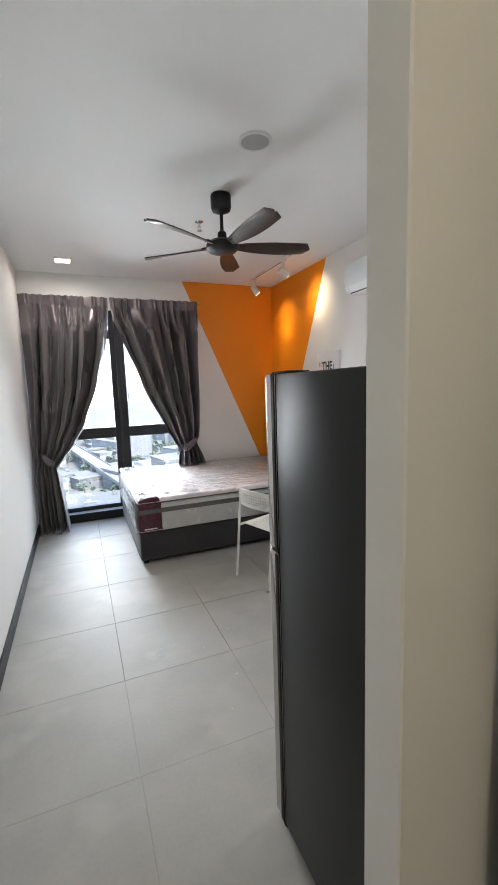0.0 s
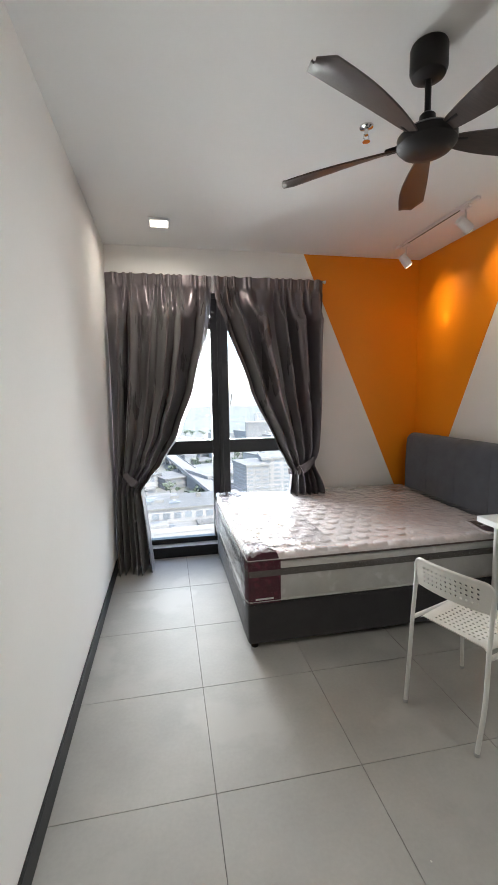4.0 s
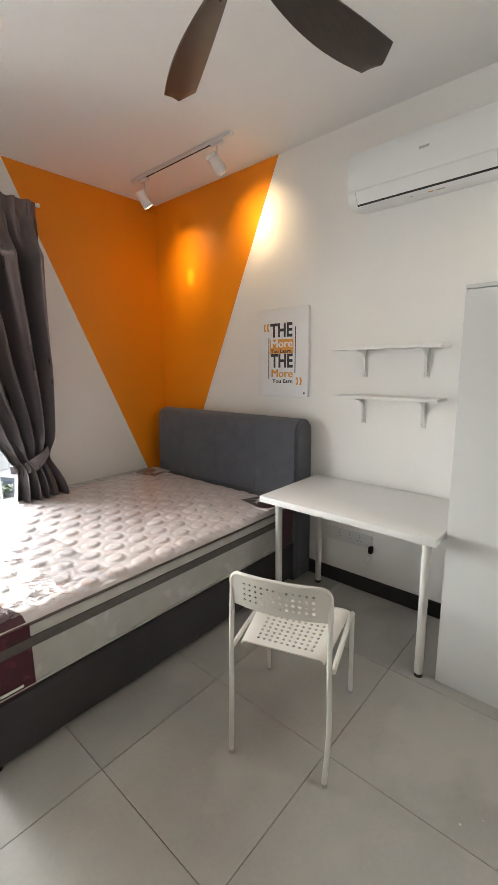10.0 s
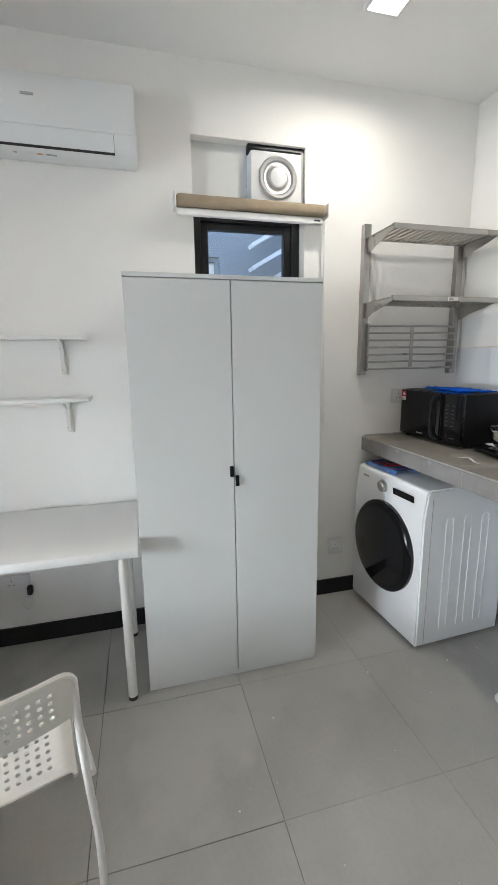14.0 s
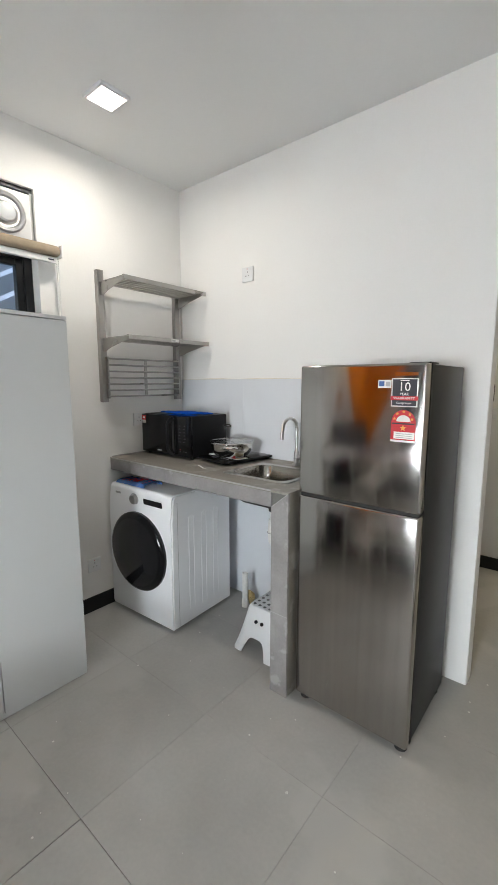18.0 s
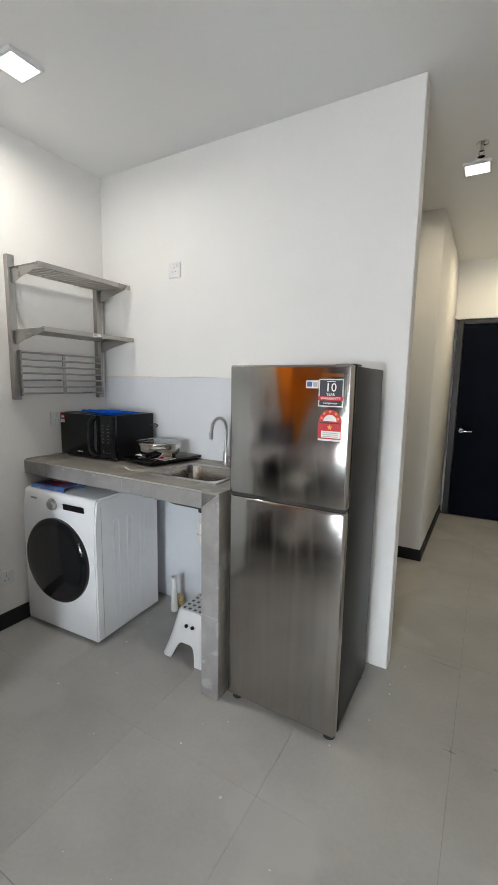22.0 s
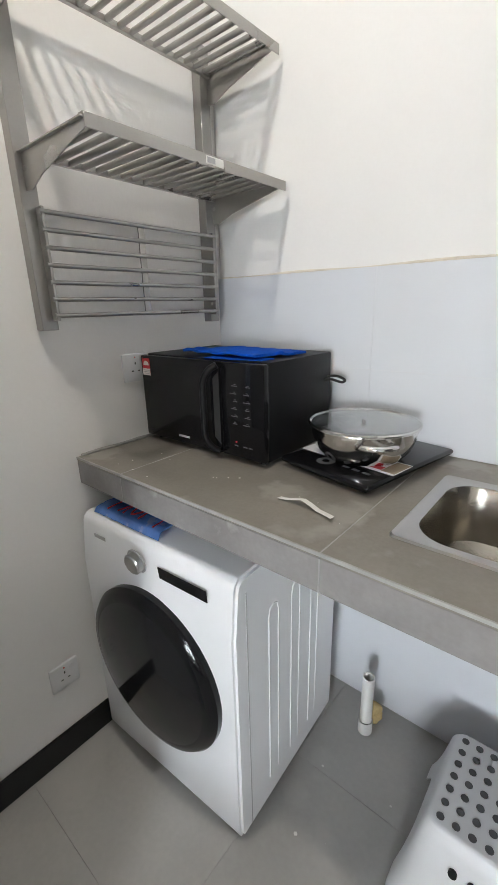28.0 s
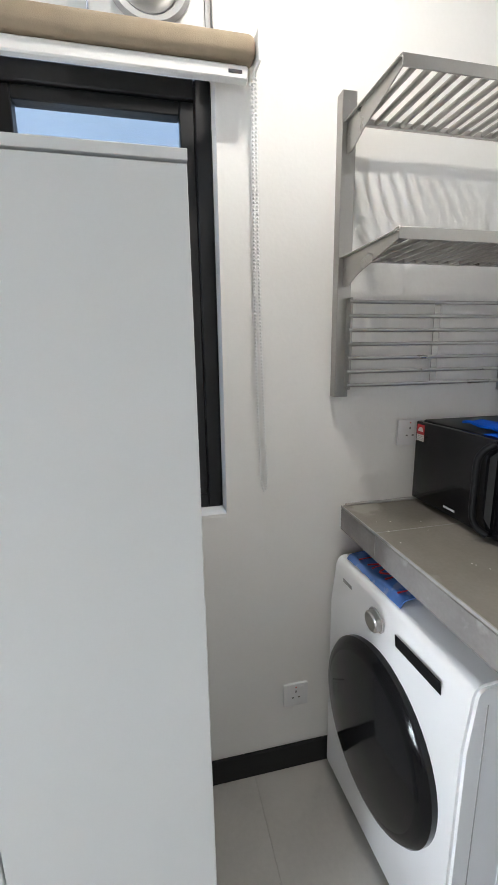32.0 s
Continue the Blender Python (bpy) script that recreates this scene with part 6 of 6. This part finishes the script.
# ---- wall rack ----
rk = thing("wall_rack", (2.69, 1.215, 1.38), "satin stainless wall rack with two slatted shelves and a rail grid", "rack")
RY0, RY1, RX = 0.892, 1.495, EX - 0.024
for yy in (RY1, RY0):
    b = box(RX - 0.012, EX - 0.001, yy - 0.021, yy + 0.021, 1.368, 2.172, 0.0015, 1)
    for zz in (1.40, 1.70, 2.15):
        rod((RX - 0.0135, yy, zz), (RX - 0.0115, yy, zz), 0.005, 0.004, 12, bm=b)
    part("upright", b, M_RACK, rk)
for sz, reach in ((2.0955, 0.266), (1.7585, 0.290)):
    for yy in (RY1 + 0.004, RY0 - 0.010):
        arm = prism([(RX - 0.012, sz - 0.075), (RX - 0.012, sz + 0.004), (RX - reach, sz + 0.004), (RX - reach, sz - 0.014), (RX - 0.10, sz - 0.055), (RX - 0.04, sz - 0.078)], "y", yy - 0.0015, yy + 0.0015)
        box(RX - reach, RX - 0.012, yy - 0.010, yy + 0.010, sz + 0.001, sz + 0.004, bm=arm)
        br = part("bracket", arm, M_RACK, rk)
        part("rivet", rod((RX - 0.022, yy - 0.003, sz - 0.030), (RX - 0.022, yy + 0.003, sz - 0.030), 0.006, seg=12), M_STEEL, br)
    rail = box(RX - reach - 0.003, RX - reach, RY0 - 0.040, RY1 + 0.008, sz - 0.016, sz + 0.010, 0.001, 1)
    box(RX - reach, RX - reach + 0.016, RY0 - 0.040, RY1 + 0.008, sz + 0.007, sz + 0.010, bm=rail)
    part("front_rail", rail, M_RACK, rk, "flat folded front edge")
    part("back_rail", box(RX - 0.032, RX - 0.020, RY0 - 0.006, RY1 + 0.002, sz - 0.010, sz + 0.004), M_RACK, rk)
    for k in range(16):
        yy = RY0 + 0.022 + 0.0366 * k
        part("slat", rod((RX - reach, yy, sz - 0.002), (RX - 0.030, yy, sz - 0.002), 0.0072, seg=14), M_RACK, rk)
part("price_tag", box(RX - 0.2942, RX - 0.2932, 1.125, 1.186, 1.747, 1.765), M_PAPER, rk, "small white and grey tag on the shelf edge")
part("tag_print", box(RX - 0.2949, RX - 0.2942, 1.155, 1.182, 1.750, 1.762), M_GREYPLASTIC, rk)
for yy in (RY1 - 0.012, RY0 + 0.020):
    part("grid_frame", box(RX - 0.040, RX - 0.012, yy - 0.004, yy + 0.004, 1.392, 1.652, 0.001, 1), M_RACK, rk)
for k in range(7):
    part("rod", rod((RX - 0.036, RY0 + 0.012, 1.404 + 0.0395 * k), (RX - 0.036, RY1 - 0.004, 1.404 + 0.0395 * k), 0.0058, seg=10), M_RACK, rk)
part("grid_brace", box(RX - 0.024, RX - 0.020, 1.182, 1.203, 1.398, 1.648), M_RACK, rk)

# ---- step stool ----
M_DOT = mat("dark_grey_rubber", (0.115, 0.115, 0.12), 0.6, var=0.1)
st = thing("step_stool", (1.66, 1.13, 0.0), "white plastic step stool with grey anti-slip dots", "step stool")
TOPZ = 0.245


def stool_loop(x0, x1, y0, y1, rad, z):
    """A rounded rectangle at one height, with points along its sides."""
    pts = []
    for cx, cy, a0, ex, ey in ((x1 - rad, y1 - rad, 0, x0 + rad, y1), (x0 + rad, y1 - rad, 90, x0, y0 + rad), (x0 + rad, y0 + rad, 180, x1 - rad, y0), (x1 - rad, y0 + rad, 270, x1, y1 - rad)):
        arc = [Vector((cx + rad * math.cos(radians(a0 + 15 * k)), cy + rad * math.sin(radians(a0 + 15 * k)), z)) for k in range(7)]
        pts += arc + [arc[-1].lerp(Vector((ex, ey, z)), k / 24) for k in range(1, 24)]
    return pts


def stool_level(w):
    """Footprint at a share w of the height, flaring towards the floor."""
    k = 1 - w
    e = 0.044 * k + 0.010 * k ** 4
    return (1.566 - e, 1.762 + e, 0.975 - 0.9 * e - 0.022 * k, 1.266 + 0.9 * e + 0.032 * k)


def stool_arch(i):
    """How far the opening between two feet rises at one point of the loop, as a share of the height."""
    d = abs((i % 30 - 6) / 24 - 0.5) / 0.36 if i % 30 > 6 else 2.0
    return 0.36 * (1 - d ** 5) ** 0.6 if d < 1 else 0.0


shell = bmesh.new()
rows = []
for w in (0.0, 0.03, 0.2, 0.4, 0.6, 0.8, 0.93):
    row = []
    for i in range(120):
        q = w + stool_arch(i) * (1 - w / 0.93)
        row.append(stool_loop(*stool_level(q), 0.045 - 0.011 * q, TOPZ * q)[i])
    rows.append(row)
x0, x1, y0, y1 = stool_level(1.0)
for k in range(1, 6):
    a = radians(18 * k)
    rows.append(stool_loop(x0 + 0.014 * (1 - math.cos(a)), x1 - 0.014 * (1 - math.cos(a)), y0 + 0.014 * (1 - math.cos(a)), y1 - 0.014 * (1 - math.cos(a)), 0.034 - 0.006 * (1 - math.cos(a)), TOPZ - 0.017 + 0.017 * math.sin(a)))
grid = [[shell.verts.new(p) for p in row] for row in rows]
n = len(grid[0])
for A, B in zip(grid, grid[1:]):
    for i in range(n):
        shell.faces.new((A[i], A[(i + 1) % n], B[(i + 1) % n], B[i]))
shell.faces.new(grid[-1])
bmesh.ops.recalc_face_normals(shell, faces=shell.faces)
bmesh.ops.solidify(shell, geom=list(shell.faces), thickness=0.004)
part("shell", shell, M_PLASTIC, st, smooth=50)
for i in range(5):
    for j in range(7):
        dx, dy = 1.590 + 0.035 * i, 1.006 + 0.0385 * j
        part("anti_slip_dot", rod((dx, dy, TOPZ - 0.001), (dx, dy, TOPZ + 0.0012), 0.0092, seg=14), M_DOT, st)
# black plugs stand in for the shade inside the finger holes
for dx in (-0.020, 0.020):
    part("finger_hole_plug", rod((1.66 + dx, 1.270, 0.168), (1.66 + dx, 1.2945, 0.176), 0.0095, seg=18), M_BLACKMATT, st, "black plug standing for the dark of a finger hole")
st.matrix_basis = Matrix.Translation((1.643, 1.120, 0.0))

# ---- fridge ----
fr = thing("fridge", (1.02, 1.19, 0.0), "two-door brushed steel fridge-freezer with dark sides and stickers", "fridge")
G0, G1, GF, GB, GT = 0.779, 1.305, 1.425, 0.912, 1.562
part("cabinet", box(G0 + 0.004, G1 - 0.004, GB, GF - 0.066, 0.025, GT - 0.004, 0.006, 2), M_FRIDGESIDE, fr, "charcoal textured cabinet")
part("top_cover", box(G0 + 0.006, G0 + 0.080, GF - 0.14, GF - 0.040, GT - 0.003, GT + 0.004, 0.002, 1), M_BLACKMATT, fr, "black hinge cover")
for z0, z1 in ((0.030, 0.9965), (1.008, GT)):
    d = box(G0, G1, GF - 0.060, GF, z0, z1, 0.010, 4)
    dr = part("door", d, M_FRIDGE, fr, "brushed steel door")
    part("door_edge", box(G0 - 0.0006, G0 + 0.004, GF - 0.060, GF - 0.044, z0 + 0.002, z1 - 0.002), M_BLACKMATT, dr)
    part("gasket", box(G0 + 0.012, G1 - 0.012, GF - 0.067, GF - 0.0595, z0 + 0.01, z1 - 0.01), M_RUBBER, dr)
part("door_gap", box(G0 + 0.006, G1 - 0.006, GF - 0.05, GF - 0.012, 0.9925, 1.0085), M_RUBBER, fr)
part("plinth", box(G0 + 0.02, G1 - 0.02, GF - 0.08, GF - 0.055, 0.018, 0.04), M_BLACKMATT, fr)
for lx in (G0 + 0.035, G1 - 0.035):
    for ly in (GF - 0.045, GB + 0.05):
        part("foot", rod((lx, ly, 0.0), (lx, ly, 0.032), 0.026, 0.022, 18), M_RUBBER, fr)


def stuck(name, x0, x1, z0, z1, material, lb="", lift=0.0):
    return part(name, box(x0, x1, GF + lift, GF + lift + 0.0008, z0, z1), material, fr, lb)


stuck("maker_mark", 0.812, 0.896, 1.517, 1.529, M_CHROME, "chrome maker's mark as a plain bar")
stuck("warranty_sticker", 0.810, 0.906, 1.404, 1.508, M_PAPER, "white-edged warranty sticker")
stuck("sticker_field", 0.814, 0.902, 1.408, 1.504, M_INK, "", 0.0009)
stuck("sticker_ribbon", 0.808, 0.908, 1.428, 1.443, M_RED, "red ribbon", 0.0018)
front = lambda x, z, lift=0.0028: pose(x, GF + lift, z, 90, 0, 180)
words("lettering", "10", 0.046, front(0.858, 1.4755), M_PAPER, fr, "large white numerals 10")
words("lettering", "YEAR", 0.014, front(0.858, 1.450), M_PAPER, fr, "white word YEAR")
words("lettering", "WARRANTY", 0.013, front(0.858, 1.4355, 0.0032), M_PAPER, fr, "white word WARRANTY", 0.0, 0.078)
words("lettering", "Compressor", 0.011, front(0.858, 1.418), M_PAPER, fr, "white word Compressor")
stuck("small_mark", 0.842, 0.874, 1.4975, 1.5005, M_PAPER, "", 0.0018)
stuck("energy_label", 0.812, 0.902, 1.282, 1.345, M_RED, "red and white energy label")
b = prism([(0.857 + 0.045 * math.cos(radians(k * 12)), 1.345 + 0.048 * math.sin(radians(k * 12))) for k in range(16)], "y", GF, GF + 0.0008)
part("energy_label_arch", b, M_RED, fr, "red arch of the energy label")
b = prism([(0.857 + 0.026 * math.cos(radians(k * 12)), 1.350 + 0.024 * math.sin(radians(k * 12))) for k in range(16)], "y", GF + 0.0009, GF + 0.0016)
part("energy_label_dial", b, M_PAPER, fr)
stuck("label_line", 0.816, 0.898, 1.340, 1.345, M_INK, "", 0.0009)
stuck("label_panel", 0.814, 0.890, 1.286, 1.312, M_PAPER, "", 0.0009)
for k in range(3):
    stuck("label_line", 0.822, 0.882, 1.290 + 0.007 * k, 1.292 + 0.007 * k, M_GREYPLASTIC, "", 0.0018)
stuck("label_foot", 0.812, 0.902, 1.274, 1.281, M_PAPER)


def star(x, z, r):
    pts = [(x + (r if k % 2 == 0 else r * 0.42) * math.sin(radians(36 * k)), z + (r if k % 2 == 0 else r * 0.42) * math.cos(radians(36 * k))) for k in range(10)]
    part("star", prism(pts, "y", GF + 0.0009, GF + 0.0018), M_GOLD, fr, "yellow star")


for x, z in ((0.857, 1.386), (0.834, 1.378), (0.880, 1.378), (0.890, 1.360), (0.826, 1.360)):
    star(x, z, 0.007)
star(0.857, 1.326, 0.012)
stuck("smart_tag", 0.908, 0.958, 1.472, 1.502, M_PAPER, "small white data tag")
stuck("tag_patch", 0.934, 0.954, 1.478, 1.497, mat("tag_blue", (0.05, 0.12, 0.30), 0.4), "", 0.0009)
stuck("tag_patch", 0.912, 0.929, 1.478, 1.495, M_GREYPLASTIC, "", 0.0009)

# ---- crumbs on the worktop ----
rnd = random.Random(4)
b = bmesh.new()
for _ in range(13):
    x, y, r = rnd.uniform(1.9, 2.66), rnd.uniform(1.28, 1.46), abs(rnd.gauss(0, 0.0012)) + 0.0008
    rod((x, y, CZ + 0.0002), (x, y, CZ + 0.0012), r, r * 0.6, 6, bm=b)
crumbs = link("worktop_crumbs", b, M_SPECK)
tagged(crumbs, "white plaster crumbs on the grey worktop", "crumbs", "", "stuff")

# ---- city beyond the window ----
GZ = -58.0
structure("ground", box(-4000, 4000, 8, 4500, GZ - 1, GZ), M_EARTH, "hazy city ground far below", "ground")
b = turned(box(-5.0, 5.0, -60, 300, 0, 1.0), pose(24, 225, GZ + 9, 0, 0, 9))
for px in (-5.0, 4.6):
    turned_rail = turned(box(px, px + 0.4, -60, 300, 1.0, 1.9), pose(24, 225, GZ + 9, 0, 0, 9))
    me = bpy.data.meshes.new("parapet")
    turned_rail.to_mesh(me)
    turned_rail.free()
    b.from_mesh(me)
    bpy.data.meshes.remove(me)
for k in range(12):
    box(-1.2, 1.2, -1.0, 1.0, 0, 9, bm=b)
    bmesh.ops.transform(b, matrix=pose(24, 225, GZ, 0, 0, 9) @ Matrix.Translation((0, -50 + 30 * k, 0)), verts=list(b.verts)[-8:])
structure("highway", b, M_ROAD, "pale elevated road with parapets on piers", "road")
rnd = random.Random(5)


def house(x, y, w, d, h, turn, floors, lab, roof=True):
    t = thing("town_building", (x, y, GZ), lab, "building", "city buildings")
    m = pose(x, y, GZ, 0, 0, turn)
    wall = part("wall", turned(box(-w / 2, w / 2, -d / 2, d / 2, 0, h), m), M_TOWN, t, smooth=0)
    part("roof", turned(box(-w / 2 - 0.5, w / 2 + 0.5, -d / 2 - 0.5, d / 2 + 0.5, h, h + 0.9), m), M_ROOF, t, smooth=0)
    if roof:
        part("roof_box", turned(box(-w / 6, w / 6, -d / 6, d / 6, h + 0.9, h + 3.4), m), M_TOWN, t, smooth=0)
    b = bmesh.new()
    step = h / floors
    cols = max(2, int(w / 3.6))
    for k in range(floors):
        z = step * (k + 0.35)
        for c in range(cols):
            cx = -w / 2 + w * (c + 0.5) / cols
            box(cx - w / cols * 0.33, cx + w / cols * 0.33, -d / 2 - 0.12, -d / 2 + 0.1, z, z + step * 0.45, bm=b)
    for k in range(floors):
        z = step * (k + 0.35)
        box(-w / 2 - 0.12, -w / 2 + 0.1, -d * 0.4, d * 0.4, z, z + step * 0.45, bm=b)
    part("windows", turned(b, m), M_TOWNGLASS, t, smooth=0)
    return t


for k in range(190):
    y = 112 + 430 * rnd.random() ** 1.5
    x = y * rnd.uniform(-0.24, 0.50)
    if abs(x - 24 + (y - 225) * 0.158) < 12 or (-24 < x < 40 and y < 182) or (28 < x < 72 and 160 < y < 232):
        continue
    big = rnd.random() < 0.25
    w, d = (rnd.uniform(30, 56), rnd.uniform(18, 32)) if big else (rnd.uniform(9, 22), rnd.uniform(8, 18))
    house(x, y, w, d, rnd.uniform(6, 17) if big else rnd.uniform(4, 11), rnd.choice((22, 24, 26, 112)), rnd.choice((2, 3)), "pale low city building with a flat roof", big)
for x, y, w, h in ((38, 192, 11, 28), (51, 197, 14, 30), (64, 236, 16, 26), (48, 380, 20, 26), (92, 430, 22, 32), (-60, 620, 26, 32), (-120, 560, 24, 30), (130, 560, 24, 36)):
    house(x, y, w, 18, h, rnd.uniform(-12, 18), 15, "pale apartment tower with rows of windows", False)


# the long low mall in front
mall = thing("town_building", (5, 150, GZ), "long low white shopping mall with a coloured sign band", "building", "city buildings")
MALL = pose(5, 137, GZ, 0, 0, 4)
M_MALL = mat("white_cladding", (0.22, 0.224, 0.23), 0.7, var=0.06, scale=0.08, bump=0.0)
part("wall", turned(box(-28, 30, 0, 36, 0, 15.5), MALL), M_MALL, mall, smooth=0)
for q in ((-28, 30, -0.3, 0.5, 15.5, 17.0), (-28, 30, 35.5, 36.3, 15.5, 17.0), (-28.3, -27.5, 0.5, 35.5, 15.5, 17.0), (29.5, 30.3, 0.5, 35.5, 15.5, 17.0)):
    part("parapet", turned(box(*q), MALL), M_MALL, mall, smooth=0)
part("roof_deck", turned(box(-27.5, 29.5, 0.5, 35.5, 15.5, 15.9), MALL), M_ROOF, mall, smooth=0)
part("upper_wall", turned(box(-12, 24, 10, 30, 15.9, 20.5), MALL), M_MALL, mall, smooth=0)
part("upper_roof", turned(box(-12.6, 24.6, 9.4, 30.6, 20.5, 21.2), MALL), M_ROOF, mall, smooth=0)
for k in range(9):
    part("bay_window", turned(box(-10.5 + 3.8 * k, -8.0 + 3.8 * k, 9.8, 10.2, 17.2, 19.4), MALL), M_TOWNGLASS, mall, smooth=0)
for k in range(7):
    part("canopy_beam", turned(box(-27.5 + 8 * k, -21.5 + 8 * k, 2.0, 7.5, 15.9, 16.5 + 0.5 * (k % 3)), MALL), M_ROOF, mall, smooth=0)
part("sign_patch", turned(box(6.0, 9.0, -0.5, -0.3, 8.0, 12.0), MALL), mat("yellow_sign", (0.40, 0.30, 0.10), 0.6), mall, "yellow sign patch", smooth=0)
for k in range(3):
    part("sign_bar", turned(box(14.0 + 0.8 * k, 21.0 - 1.1 * k, -0.5, -0.3, 8.6 + 1.5 * k, 9.5 + 1.5 * k), MALL), mat("blue_sign", (0.10, 0.20, 0.36), 0.6), mall, "blue sign bar", smooth=0)
for k in range(46):
    rx, ry = rnd.uniform(-26, 28), rnd.choice((rnd.uniform(1, 8.5), rnd.uniform(31, 35), rnd.uniform(11, 29)))
    base = 21.2 if -12 < rx < 23 and 10 < ry < 29 else 15.9
    rw, rh = rnd.uniform(0.6, 2.2), rnd.uniform(0.6, 1.8)
    part("roof_unit", turned(box(rx - rw, rx + rw, ry - rw * 0.5, ry + rw * 0.5, base, base + rh), MALL), rnd.choice((M_MALL, M_ROOF, M_TOWNGLASS)), mall, smooth=0)
# ridge behind the city, its haze painted in as a pale bluish colour
b = sheet(90, 6, lambda u, v: (-200 + 2600 * u, 2600 + 260 * v, GZ + (30 + 85 * math.sin(math.pi * u) ** 1.5 + 26 * noise.noise(Vector((u * 7, 0, 4)))) * math.sin(math.pi * v)))
structure("far_ridge", b, mat("hazy_ridge", (0.30, 0.34, 0.36), 0.9, var=0.1, scale=0.004, bump=0.0), "hazy wooded ridge on the horizon", "hill")


def grove(x, y, n, spread):
    t = thing("tree_belt", (x, y, GZ), "belt of green trees between the city buildings", "trees", kind="stuff")
    b = bmesh.new()
    for _ in range(n):
        cx, cy, r = x + rnd.gauss(0, spread), y + rnd.gauss(0, spread * 0.35), rnd.uniform(2.0, 4.2)
        rod((cx, cy, GZ), (cx, cy, GZ + r * 1.2), 0.35, 0.2, 5, bm=b)
        for _ in range(16):
            m = Matrix.Translation((cx + rnd.gauss(0, r * 0.5), cy + rnd.gauss(0, r * 0.5), GZ + r * rnd.uniform(1.0, 2.1))) @ Matrix.Diagonal((1, 1, rnd.uniform(0.6, 0.95), 1))
            bmesh.ops.create_icosphere(b, subdivisions=1, radius=r * rnd.uniform(0.18, 0.36), matrix=m)
    for v in b.verts:
        v.co += Vector((noise.noise(v.co * 0.7), noise.noise(v.co * 0.7 + Vector((9, 0, 0))), noise.noise(v.co * 0.7 + Vector((0, 9, 0))))) * 1.2
    part("foliage", b, M_LEAF, t)


for x, y, n, s in ((45, 340, 26, 22), (15, 240, 12, 14), (-70, 260, 10, 18), (60, 290, 18, 16), (54, 212, 26, 9), (75, 240, 20, 12), (30, 400, 24, 26), (95, 420, 26, 30), (-20, 520, 22, 50), (90, 640, 22, 60)):
    grove(x, y, n, s)

# ---- floor tiles ----
XS = [WX] + [0.352 + 0.602 * k for k in range(0, 4)] + [EX]
YS = [DOOR_Y] + [2.978 + 0.602 * k for k in range(-8, 5)] + [NY]
floor = bpy.data.objects["floor"]
meshes = {}
for i in range(len(XS) - 1):
    for j in range(len(YS) - 1):
        a, c, d, e = XS[i], XS[i + 1], YS[j], YS[j + 1]
        if a >= BLOCK - 0.05 and e < BLOCK_N - 0.3:
            continue
        g = 0.0013 if d > 2.2 else 0.0004
        key = (round(c - a, 3), round(e - d, 3), g)
        if key not in meshes:
            b = box(g, c - a - g, g, e - d - g, -0.02, 0.0, g * 0.6, 1)
            me = bpy.data.meshes.new("floor_tile")
            b.to_mesh(me)
            b.free()
            me.materials.append(M_TILE)
            meshes[key] = me
        ob = new("floor_tile", meshes[key])
        ob.parent = floor
        ob.location = (a, d, 0.0)

# ---- plaster specks on the floor ----
b = bmesh.new()
rnd = random.Random(11)
for _ in range(60):
    x, y, r = rnd.uniform(0.5, 2.1), rnd.uniform(0.2, 2.6), abs(rnd.gauss(0.0, 0.0025)) + 0.0012
    rod((x, y, 0.0002), (x, y, 0.0012), r, r * 0.7, 6, bm=b)
crumbs = link("plaster_specks", b, M_SPECK)
tagged(crumbs, "scattered white plaster specks on the grey floor", "specks", "", "stuff")

# ---- scuffs on the floor ----
b = bmesh.new()
for p, q in (((0.202, 1.202), (0.05, 1.200)), ((0.335, 1.2025), (0.38, 1.2015)), ((0.355, 1.175), (0.3555, 1.228)), ((0.36, 0.62), (0.50, 0.618))):
    rod((p[0], p[1], 0.0001), (q[0], q[1], 0.0001), 0.0010, 0.0004, 5, bm=b)
scuffs = link("floor_scuffs", b, M_GROUT)
tagged(scuffs, "thin dark scuff lines on the grey floor", "scuffs", "", "stuff")
